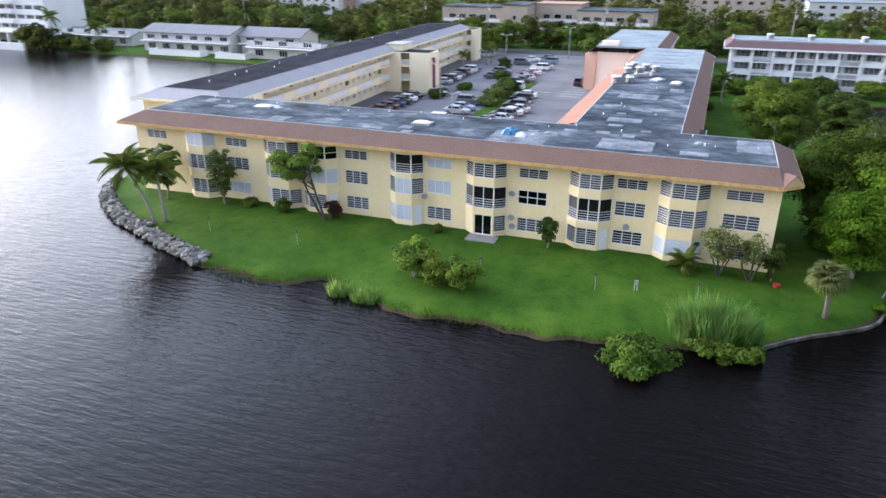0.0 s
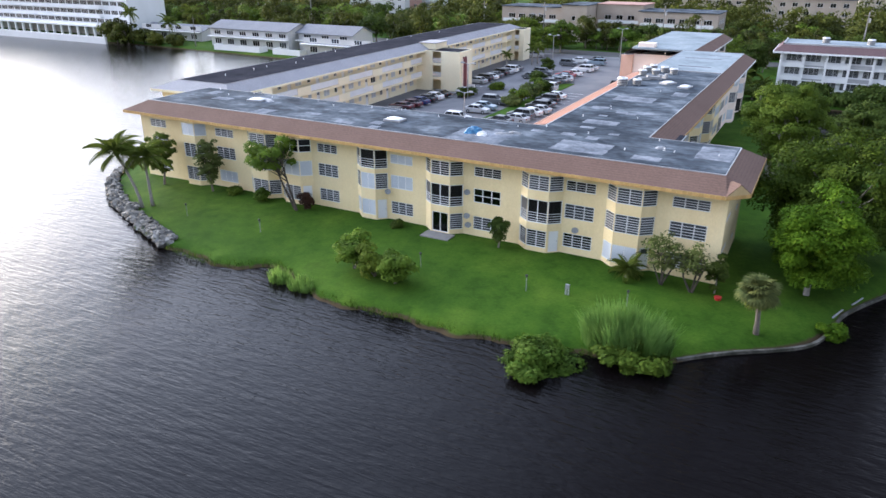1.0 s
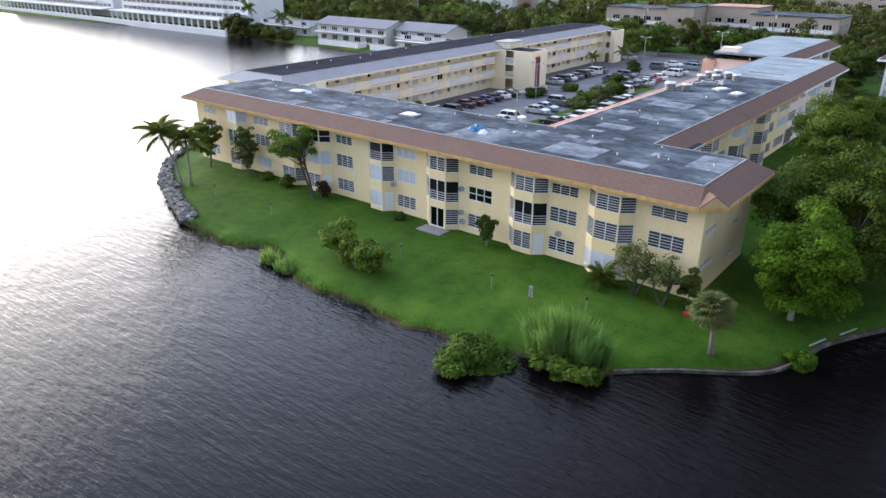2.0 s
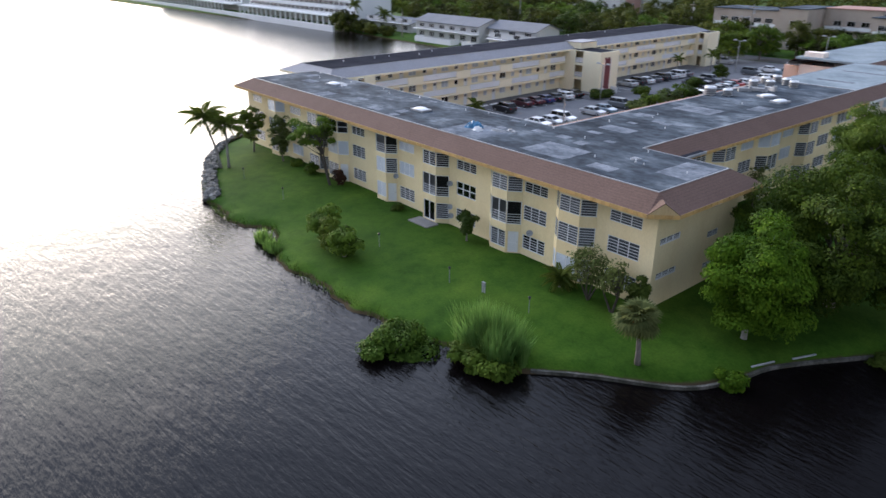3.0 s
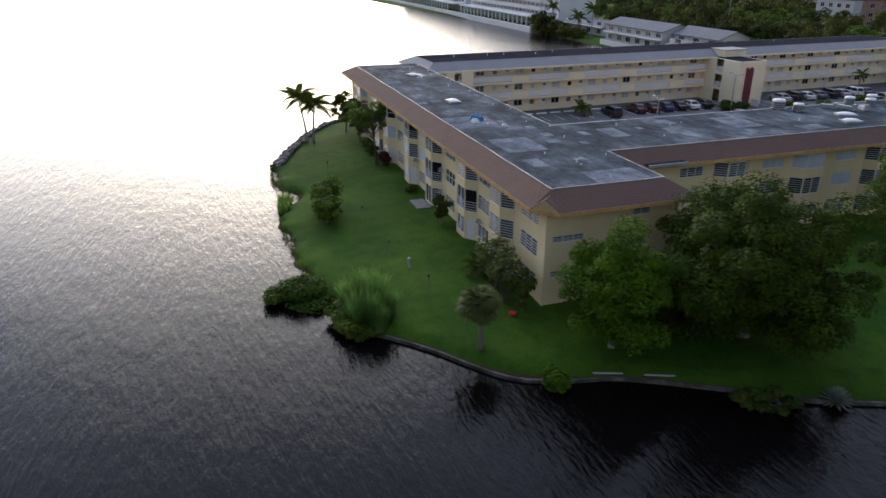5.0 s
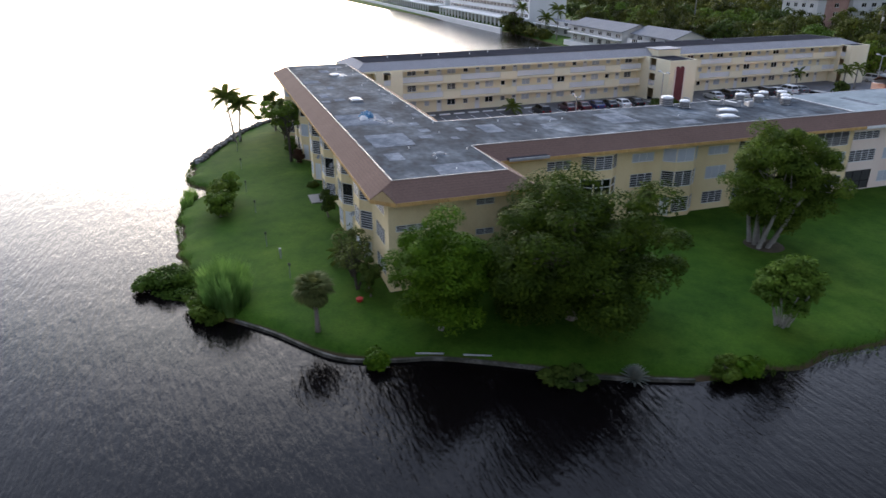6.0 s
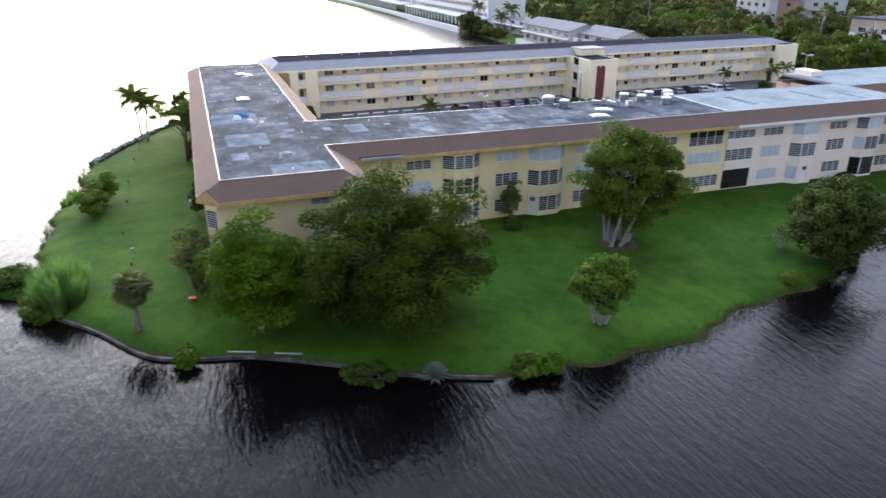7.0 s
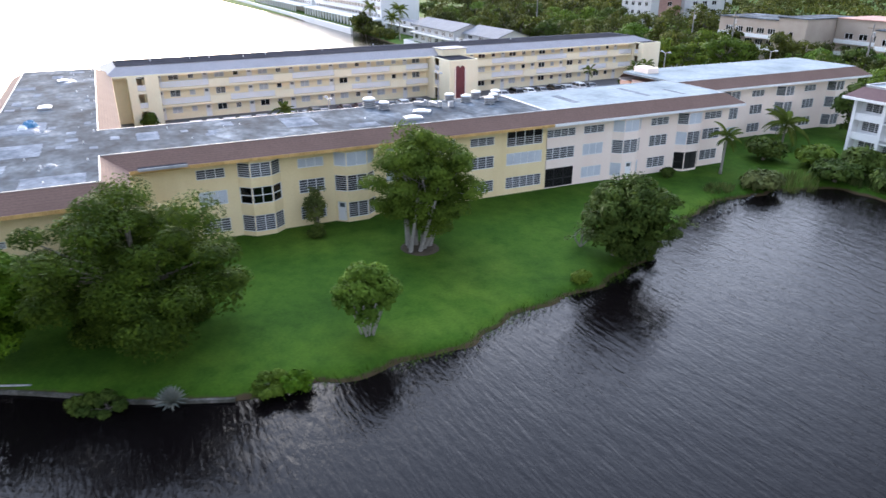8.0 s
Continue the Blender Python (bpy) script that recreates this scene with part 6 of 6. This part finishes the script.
PAINTS = {"silver": paint("silver_paint", (0.42, 0.43, 0.44)), "white": paint("white_car_paint", (0.75, 0.75, 0.74)), "black": paint("black_paint", (0.012, 0.012, 0.014)), "blue": paint("navy_paint", (0.02, 0.03, 0.12)),
          "maroon": paint("maroon_paint", (0.07, 0.012, 0.018)), "red": paint("red_paint", (0.32, 0.015, 0.015)), "grey": paint("grey_paint", (0.11, 0.12, 0.13)), "teal": paint("pale_blue_paint", (0.2, 0.27, 0.32))}
protos = {}
A_, M_, N_ = 178, 2, 176
for kind, colour, x, y, ang in (("sedan", "maroon", -52.6, 109.0, A_), ("sedan", "maroon", -52.5, 111.8, A_), ("sedan", "blue", -52.5, 114.6, A_), ("sedan", "black", -52.5, 117.4, A_), ("sedan", "white", -52.5, 120.0, A_), ("sedan", "black", -52.6, 122.9, A_),
                                ("sedan", "silver", -53.1, 141, A_), ("suv", "black", -53.2, 144, A_), ("sedan", "white", -53.2, 147, A_), ("sedan", "grey", -53.3, 150, A_), ("suv", "black", -53.3, 153, A_), ("sedan", "silver", -53.4, 156, A_),
                                ("suv", "white", -53.4, 159, A_), ("sedan", "grey", -53.5, 162, A_), ("sedan", "silver", -39.4, 112.8, M_), ("sedan", "teal", -39.5, 116, M_), ("suv", "grey", -40.2, 121.6, M_),
                                ("sedan", "black", -32.4, 106.6, N_), ("sedan", "silver", -30.6, 109.3, N_), ("suv", "grey", -30.9, 112.2, N_), ("sedan", "white", -30.5, 115, N_), ("sedan", "silver", -29.9, 117.8, N_),
                                ("suv", "black", -31, 120.7, N_), ("sedan", "grey", -31.2, 123.6, N_), ("suv", "black", -31.8, 127.5, N_), ("sedan", "white", -32.2, 132.0, N_), ("suv", "white", -36.8, 140.2, N_),
                                ("sedan", "black", -38.6, 146.6, N_), ("sedan", "grey", -37.8, 149.4, N_), ("sedan", "silver", -37.6, 152.2, N_), ("sedan", "teal", -38.6, 155, N_), ("sedan", "red", -39.0, 158, N_), ("sedan", "white", -38.4, 161, N_),
                                ("sedan", "grey", -44.9, 152.5, M_), ("sedan", "black", -44.9, 155.5, M_), ("suv", "grey", -44.7, 158.8, M_), ("suv", "white", -38.1, 168.4, N_), ("sedan", "silver", -37.8, 171.4, N_), ("suv", "teal", -38.6, 180.8, N_),
                                ("suv", "grey", -44.4, 176, M_), ("sedan", "white", -43.6, 183, M_), ("sedan", "grey", -40.5, 187, N_), ("suv", "black", -25.0, 150.2, 90), ("suv", "white", -24.2, 156.2, 90), ("suv", "silver", -57.8, 187.5, 20),
                                ("sedan", "white", -39.3, 99.1, M_), ("sedan", "silver", -39.0, 101.8, M_), ("suv", "white", -39.0, 104.7, M_), ("suv", "black", -51.0, 103.0, A_)):
    if (kind, colour) in protos:
        copy_thing(protos[kind, colour], pose(x, y, 0.045, 0, 0, ang))
    else:
        nice = {"suv": "sport utility car", "sedan": "saloon car"}[kind]
        c = protos[kind, colour] = car(kind, PAINTS[colour], f"{colour if colour != 'teal' else 'pale blue'} {nice} parked in the lot")
        c.matrix_basis = pose(x, y, 0.045, 0, 0, ang)
for i in range(9):
    y = 84 + i * 2.75
    tagged(part("wheel_stop", Shape(AT).frustum((-54.6, -54.2, y - 1.0, y + 1.0), (-54.52, -54.28, y - 0.95, y + 0.95), 0.03, 0.2), WHITE), "pale concrete wheel stop on the asphalt", "wheel stop", "wheel stops")
for k, (x, y, hgt, w, m) in enumerate(((-36.6, 121.5, 1.9, 3.8, LEAF_WISPY), (-36.5, 125.5, 2.7, 4.6, LEAF_OLIVE), (-36.2, 130, 3.1, 5.0, LEAF_WISPY), (-36.6, 134.5, 3.0, 4.4, LEAF_OLIVE), (-37.0, 139, 2.4, 3.8, LEAF_DARK), (-41.8, 148, 2.6, 3.4, LEAF_DARK),
                                       (-48.3, 125.2, 1.6, 2.4, LEAF_DARK), (-48.0, 128, 1.2, 2.2, LEAF_DARK), (-54.6, 77, 2.2, 2.2, LEAF_DARK), (-46.2, 165, 3.4, 3.2, LEAF_DARK), (-46, 136, 1.2, 3, LEAF_OLIVE))):
    tree("shrub", x, y, hgt, w, 0.1, 24, 90, 0.22, m, BARK, 70 + k, "loose leafy shrub in a parking lot bed", "shrub", stems=3, trunk=0.07, clump=0.8, spreadout=0.4, group="shrubs in the parking lot")


# ---- street lamps and poles ----
def lamp_post(x, y, high, label):
    t = thing("street_lamp", (x, y, 0), label, "street lamp", "street lamps")
    part("pole", Shape().drum(x, y, -0.2, high, 0.13, 0.08, 8), METAL, t)
    for s in (-1, 1):
        part("arm", Shape().tube([(x, y, high - 0.1), (x + s * 0.9, y, high + 0.2)], [0.05, 0.04], 6), METAL, t)
        part("lamp_head", Shape().frustum((x + s * 1.15 - 0.4, x + s * 1.15 + 0.4, y - 0.2, y + 0.2), (x + s * 1.15 - 0.25, x + s * 1.15 + 0.25, y - 0.12, y + 0.12), high + 0.1, high + 0.34), TRIM, t)


for x, y, hh in ((-36.2, 101.4, 5.6), (-47.2, 124.6, 6.5), (-49.5, 178, 7.0), (-36, 193, 8.0), (-70.6, 219, 9.0), (-20, 216, 9.0)):
    lamp_post(x, y, hh, "double-headed metal lamp post by the parking lot")
for k, (x, y, hh) in enumerate(((-156, 214, 17), (-66, 214, 13), (-92, 226, 12), (-30, 214, 13), (20, 214, 13), (64, 214, 13))):
    t = thing("utility_pole", (x, y, 0), "tall grey utility pole with a crossarm", "utility pole", "utility poles")
    part("pole", Shape().drum(x, y, -0.3, hh, 0.22, 0.15, 8), CONCRETE, t)
    part("crossarm", Shape().box(x - 1.2, x + 1.2, y - 0.07, y + 0.07, hh - 1.0, hh - 0.85), WOOD, t)
    part("transformer", Shape().drum(x + 0.4, y, hh - 2.6, hh - 1.6, 0.25, 0.25, 10), METAL, t)


# ---- far buildings ----
def plain_block(x0, x1, y0, y1, floors, wall_m, roof_m, label, faces="f", storey=2.9, step=4.2, ww=2.2, style="plain", parapet=0.5, turn=0, balcony=False, base=0.0):
    h = floors * storey + parapet
    b = thing("apartment_building", ((x0 + x1) / 2, (y0 + y1) / 2, base), label, "apartment building")
    for code, p, q in (("f", (x0, y0), (x1, y0)), ("r", (x1, y0), (x1, y1)), ("b", (x1, y1), (x0, y1)), ("l", (x0, y1), (x0, y0))):
        run = math.hypot(q[0] - p[0], q[1] - p[1])
        ops, n = [], int((run - 1.5) / step)
        if code in faces:
            for f in range(floors):
                for i in range(n):
                    u = (run - n * step) / 2 + i * step + (step - ww) / 2
                    ops.append((u, u + ww, f * storey + 0.9, f * storey + 2.3, style))
        facade(b, p, q, -0.5, h, ops, wall_m)
        if balcony and code == "f":
            for f in range(1, floors):
                part("balcony", Shape().box(x0 + 1, x1 - 1, y0 - 1.3, y0, f * storey - 0.28, f * storey - 0.1), wall_m, b)
                part("railing", Shape().box(x0 + 1, x1 - 1, y0 - 1.3, y0 - 1.22, f * storey - 0.1, f * storey + 0.85), WHITE_WALL, b, "white balcony front")
    s = Shape()
    for f in range(floors):
        s.box(x0 + 0.3, x1 - 0.3, y0 + 0.3, y1 - 0.3, f * storey - 0.1, f * storey + 0.1)
    s.box((x0 + 0.4), x1 - 0.4, (y0 + y1) / 2 - 0.1, (y0 + y1) / 2 + 0.1, 0, h - 0.4)
    part("floor_slab", s, ROOM, b)
    part("flat_roof", Shape().box(x0 - 0.3, x1 + 0.3, y0 - 0.3, y1 + 0.3, h, h + 0.25), roof_m, b)
    return b


# white block on the right with plum shingle skirt
cb = plain_block(4.4, 62, 163.4, 175, 3, WHITE_WALL, MEMBRANE, "three-storey white apartment block with a plum shingle roof edge", "fl", 2.6, 3.5, 2.8, "jal", 0.3)
sk = Shape()
for (ax, ay), (bx, by), (cx, cy), (dx, dy) in (((3, 161.8), (63.5, 161.8), (62, 163.6), (4.6, 163.6)), ((3, 176.5), (3, 161.8), (4.6, 163.6), (4.6, 175))):
    sk.quad((ax, ay, 7.9), (bx, by, 7.9), (cx, cy, 9.3), (dx, dy, 9.3))
part("roof_skirt", sk, SHINGLE_DARK, cb, "plum shingle skirt")
part("fascia", Shape().box(3, 63.5, 161.75, 161.9, 7.6, 7.95).box(2.95, 3.1, 161.8, 176.5, 7.6, 7.95), WHITE, cb)
part("soffit", Shape().box(3, 63.5, 161.9, 163.4, 7.86, 7.9).box(3.1, 4.4, 163.4, 176, 7.86, 7.9), WHITE, cb)
part("roof_edge", Shape().box(4.5, 62, 163.5, 163.8, 9.2, 9.5).box(4.5, 4.8, 163.5, 175, 9.2, 9.5), TRIM, cb)
part("flat_roof", Shape().box(4.6, 62, 163.6, 175, 9.1, 9.3), MEMBRANE, cb)
for x in (12, 20, 30, 41, 52):
    copy_thing(ac, pose(x, 169, 9.3, 0, 0, x))
for i in range(15):
    part("pilaster", Shape().box(4.5 + i * 4.08, 4.95 + i * 4.08, 162.3, 163.38, -0.3, 7.85), WHITE, cb)
    if i < 14:
        for z in (2.6, 5.2):
            part("balcony", Shape().box(4.95 + i * 4.08, 8.58 + i * 4.08, 162.45, 163.38, z - 0.22, z), WHITE, cb)
            part("railing", Shape().box(4.95 + i * 4.08, 8.58 + i * 4.08, 162.45, 162.53, z, z + (0.75 if (i + int(z)) % 3 else 0.3)), TRIM if i % 2 else WHITE, cb)

# beige and white blocks beyond the road
plain_block(-88, -66.2, 232, 246, 3, BEIGE, TAR, "three-storey beige apartment block with white balconies", "frl", 2.9, 3.6, 2.4, "plain", 1.6, balcony=True)
plain_block(-66, -57.6, 229.5, 247, 3, BEIGE, TAR, "blank beige stair end of an apartment block", "f", 2.9, 6.0, 1.2, "plain", 2.6)
plain_block(-57.4, -42, 240, 254, 3, BEIGE, SALMON, "beige apartment wing under a salmon-pink roof", "frl", 2.9, 3.8, 2.2, "plain", 2.6, balcony=True)
plain_block(-41.8, -18, 233, 248, 3, BEIGE, TAR, "three-storey beige apartment block with white balconies", "frl", 2.9, 3.6, 2.4, "plain", 1.2, balcony=True)
plain_block(-8, 18, 290, 312, 4, BEIGE, TAR, "beige apartment block beyond the trees", "frl", 2.9, 4.0, 1.8, "plain", 0.5)
plain_block(34, 110, 330, 346, 3, HOUSE_WALL, MEMBRANE, "white apartment block beyond the trees", "fl", 2.9, 4.4, 2.2, "plain", 0.5)
plain_block(-154, -138, 250, 253.6, 4, HOUSE_WALL, TAR, "white stair end of an apartment block beyond the trees", "fr", 2.9, 3.6, 1.6, "plain", 0.6)
pk = plain_block(-154, -138.6, 253.8, 264.4, 4, SALMON, TAR, "salmon-pink middle part of an apartment block beyond the trees", "r", 2.9, 5.0, 2.0, "plain", 0.6)
wb = plain_block(-154, -137, 264.6, 284, 4, HOUSE_WALL, TAR, "white apartment block with balconies beyond the trees", "fr", 2.9, 4.6, 2.2, "plain", 0.6)
for f in range(1, 4):
    for y0, y1 in ((265.5, 270.5), (272.5, 277.5)):
        part("balcony", Shape().box(-137, -135.7, y0, y1, f * 2.9 - 0.25, f * 2.9).box(-135.8, -135.7, y0, y1, f * 2.9, f * 2.9 + 0.9), HOUSE_WALL, wb)
plain_block(-240, -190, 330, 344, 4, HOUSE_WALL, TRIM, "white apartment block beyond the trees", "fr", 2.9, 4.2, 2.0, "plain", 0.6)
plain_block(-60, -10, 350, 364, 4, BEIGE, TRIM, "beige apartment block beyond the trees", "fr", 2.9, 4.2, 2.0, "plain", 0.6)
plain_block(20, 90, 380, 394, 4, BEIGE, TRIM, "beige apartment block beyond the trees", "fr", 2.9, 4.2, 2.0, "plain", 0.6)
plain_block(-330, -270, 360, 374, 4, HOUSE_WALL, TRIM, "white apartment block beyond the trees", "fr", 2.9, 4.2, 2.0, "plain", 0.6)

# tall white blocks across the lake
TEAL = surf("teal_roof_tile", [(0.12, 0.32, 0.3), (0.18, 0.4, 0.37)], 0.4, 0.7, 6, 0.3, 0.1)
for x0, x1 in ((-296, -202), (-420, -304)):
    tb = plain_block(x0, x1, 172, 188, 6, WHITE_WALL, TEAL, "white six-storey waterside apartment block with a teal roof edge", "f", 2.95, 4.0, 3.4, "plain", 0.4)
    for f in range(1, 6):
        part("balcony", Shape().box(x0 + 4, x1 - 13, 170.4, 172, f * 2.95 - 0.3, f * 2.95).box(x0 + 4, x1 - 13, 170.4, 170.5, f * 2.95, f * 2.95 + 0.9), WHITE_WALL, tb)
    col = Shape()
    for i in range(int((x1 - x0 - 4) / 4.5)):
        x = x0 + 2 + i * 4.5
        col.box(x - 0.35, x + 0.35, 165.6, 166.2, 0, 3.0)
    col.box(x0, x1, 165.4, 171.9, 3.0, 3.5)
    part("arcade", col, WHITE_WALL, tb, "white ground-floor arcade")
    part("arcade_back", Shape().box(x0, x1, 170, 170.3, 0, 3.0), ROOM, tb)
setting("wall_promenade", Shape().box(-460, -197, 157.6, 158.3, -1.6, 1.1), WHITE_WALL, "low white waterfront wall", "wall")


def house(x0, x1, y0, y1, eave, ridge, label, cols):
    """A white two-storey house with a gabled roof along x."""
    b = thing("house", ((x0 + x1) / 2, (y0 + y1) / 2, 0), label, "house", "houses across the lake")
    ops = []
    for k in range(cols):
        u = (x1 - x0) * (k + 0.3) / cols
        ops.append((u, u + 2.6, 3.3, 4.5, "plain"))
        ops.append((u, u + 2.6, 0.5, 2.1, "plain"))
    facade(b, (x0, y0), (x1, y0), -0.4, eave, ops, HOUSE_WALL)
    facade(b, (x1, y0), (x1, y1), -0.4, eave, [], HOUSE_WALL)
    facade(b, (x1, y1), (x0, y1), -0.4, eave, [], HOUSE_WALL)
    facade(b, (x0, y1), (x0, y0), -0.4, eave, [], HOUSE_WALL)
    ym = (y0 + y1) / 2
    for x, k in ((x0, 0.15), (x1 - 0.15, 0.15)):
        part("gable", Shape().put([(x, y0, eave), (x, y1, eave), (x, ym, ridge - 0.1), (x + k, y0, eave), (x + k, y1, eave), (x + k, ym, ridge - 0.1)], ((0, 2, 1), (3, 4, 5), (0, 1, 4, 3), (1, 2, 5, 4), (2, 0, 3, 5))), HOUSE_WALL, b)
    r = Shape()
    for ya, k in ((y0 - 0.8, -1), (y1 + 0.8, 1)):
        r.put([(x0 - 0.6, ya, eave - 0.1), (x1 + 0.6, ya, eave - 0.1), (x1 + 0.6, ym, ridge), (x0 - 0.6, ym, ridge), (x0 - 0.6, ya, eave - 0.28), (x1 + 0.6, ya, eave - 0.28), (x1 + 0.6, ym, ridge - 0.18), (x0 - 0.6, ym, ridge - 0.18)],
              ((0, 1, 2, 3), (7, 6, 5, 4), (0, 4, 5, 1), (1, 5, 6, 2), (3, 7, 4, 0)))
    part("roof", r, SHINGLE_SLATE, b, "slate grey gabled roof")
    part("floor_slab", Shape().box(x0 + 0.3, x1 - 0.3, y0 + 0.3, y1 - 0.3, 2.55, 2.75), ROOM, b)
    part("terrace_roof", Shape().box(x0, x1, y0 - 1.6, y0, 2.7, 2.9), WHITE, b)
    return b


house(-158.5, -127.4, 167, 178, 5.3, 7.2, "white two-storey waterside house with a grey gabled roof", 6)
house(-126, -106.5, 170, 180, 5.0, 7.0, "white two-storey house with a grey gabled roof", 3)
house(-196, -168, 172, 182, 2.9, 4.6, "low white waterside house with a grey roof", 4)
hx = house(-119, -96, 163.4, 169.5, 2.9, 4.0, "low white waterside annex with a teal-grey roof", 3)
for x0, x1 in ((-151, -133), (-128, -118)):
    t = thing("terrace_wall", ((x0 + x1) / 2, 161, 0), "low curved white terrace wall by the water", "wall", "terrace walls")
    part("front", Shape().box(x0, x1, 160.4, 160.6, -0.4, 1.2), WHITE_WALL, t)
    part("side", Shape().box(x0, x0 + 0.2, 160.6, 164, -0.4, 1.2).box(x1 - 0.2, x1, 160.6, 164, -0.4, 1.2), WHITE_WALL, t)
for k, (x, y, hh) in enumerate(((-162, 163.5, 9.5), (-176, 166, 6.0), (-190, 163, 9))):
    palm(x, y, hh, (0.3, 0), 16, 1.3, 30 + k, "tall palm on the far lake shore")
for k, (x, y, hgt, w) in enumerate(((-196, 161.5, 9, 9), (-190, 161, 8, 8), (-184, 162.5, 5, 7), (-178, 162, 3, 6), (-170, 163, 3, 5), (-201, 163, 7, 8))):
    tree("tree", x, y, hgt, w, 0.2, 26, 60, 0.5, LEAF_FAR, BARK, 90 + k, "dark leafy tree on the far lake shore", clump=1.6, group="trees on the far shore")


# ---- woods ----
BLOCKS = [(-90, -40, 225, 254), (-42, -16, 228, 250), (-10, 20, 287, 314), (32, 112, 327, 348), (-156, -132, 247, 287), (-242, -188, 327, 346), (-62, -8, 347, 366), (18, 92, 377, 396),
          (-332, -268, 357, 376), (2, 64, 160, 178), (-24, 4, 140, 186), (-170, -92, 158, 183), (-410, -200, 160, 192), (-78, -50, 150, 188)]


def free(x, y, room):
    """Whether a crown of that half width fits between the buildings and clear of the road and the parking lot."""
    return not (any(a - room < x < b + room and c - room < y < d + room for a, b, c, d in BLOCKS) or (198 < y < 210 and x > -330) or (-58 < x < -22 and y < 212))


rs = np.random.RandomState(77)
near = []
for _ in range(9000):
    y = 187 + 62 * rs.rand()
    x = rs.uniform(-230, 66)
    w = rs.uniform(6.5, 13) * (0.75 if x > -64 else 1.0)
    if len(near) < 190 and free(x, y, w * 0.36) and all((x - a) ** 2 + (y - b) ** 2 > (0.36 * (w + c)) ** 2 for a, b, c in near):
        near.append((x, y, w))
kinds = [(LEAF_FAR, 9.5, 10, 0.6), (LEAF_OLIVE, 8.5, 10, 0.9), (LEAF_DARK, 10.5, 10, 1.3), (LEAF_FAR, 7.5, 10, 0.4), (LEAF_LIMB, 8.0, 10, 1.0), (LEAF_OLIVE, 8.5, 10, 0.6), (LEAF_FAR, 11.5, 10, 1.6)]
models = []
near += [(x, 216.5 + 3.5 * math.sin(1.7 * x), 7.5 + 1.5 * math.sin(x)) for x in range(-96, 4, 6)] + [(x, 213.5 + 1.5 * math.sin(2.3 * x), 5.0) for x in range(-93, 0, 11)]
for k, (x, y, w) in enumerate(near):
    if k < len(kinds):
        leafage, hgt, wide, low = kinds[k]
        models.append(tree("tree", x, y, hgt, wide, low, 26, 80, 0.36, leafage, BARK, 200 + k, "leafy green tree of the wood beyond the buildings", clump=1.75, flat=0.6, group="trees beyond the buildings"))
    else:
        src = models[(0, 2, 1, 3, 5, 6, 0, 4, 2, 3, 6, 5)[k % 12]]
        copy_thing(src, pose(x, y, -0.08, 0, 0, rs.uniform(0, 360)) @ Matrix.Diagonal((w / 10, w / 10, 0.35 + 0.06 * w + rs.uniform(-0.1, 0.1), 1)))


def woods(seed, spots):
    rs = np.random.RandomState(seed)
    P, A, B = [], [], []
    for x, y, hgt, w in spots:
        n = 10
        d = rs.normal(size=(n, 3))
        d /= np.linalg.norm(d, axis=1)[:, None]
        c = np.array((x, y, hgt * 0.5)) + d * np.array((w * 0.38, w * 0.38, hgt * 0.38)) * rs.uniform(0.5, 1, (n, 1))
        p, a, b = leaf_cloud(rs, c, rs.uniform(0.17, 0.3, n) * w, 40, 0.55)
        P.append(p)
        A.append(a)
        B.append(b)
    return leaves_mesh("woods", np.concatenate(P), np.concatenate(A), np.concatenate(B), LEAF_FAR)


spots = []
while len(spots) < 820:
    y = 246 + 300 * rs.rand() ** 1.5
    x = rs.uniform(-150 - y * 0.75, 60 + y * 0.42)
    if free(x, y, 4.5):
        spots.append((x, y, rs.uniform(6, 13), rs.uniform(7, 15)))
tagged(part("woods", woods(5, spots), LEAF_FAR), "dense green woodland far beyond the buildings", "woodland", kind="stuff")
for k, (x, y, hgt, w, m) in enumerate(((-56, 202, 10, 12, LEAF_OLIVE), (-62, 190, 8, 9, LEAF_OLIVE), (-29, 189, 7, 7, LEAF_OLIVE), (-24, 195, 9, 9, LEAF_DARK), (1.5, 150.5, 2.4, 4.5, LEAF_DARK), (-1.5, 172, 9, 8, LEAF_DARK), (12, 156.5, 3.0, 6, LEAF_DARK),
                                       (22, 157, 3.2, 7, LEAF_DARK), (11.5, 151.6, 1.8, 4.5, LEAF_DARK), (17.5, 154.2, 2.0, 5.0, LEAF_DARK), (9.4, 141.5, 1.5, 3.2, LEAF_GREY), (31, 157, 3.0, 6, LEAF_OLIVE), (6.5, 154, 2.2, 4, LEAF_OLIVE))):
    tree("tree", x, y, hgt, w, 0.8, 40, 90, 0.36, m, BARK, 120 + k, "leafy green tree between the buildings", clump=1.3, group="trees between the buildings")
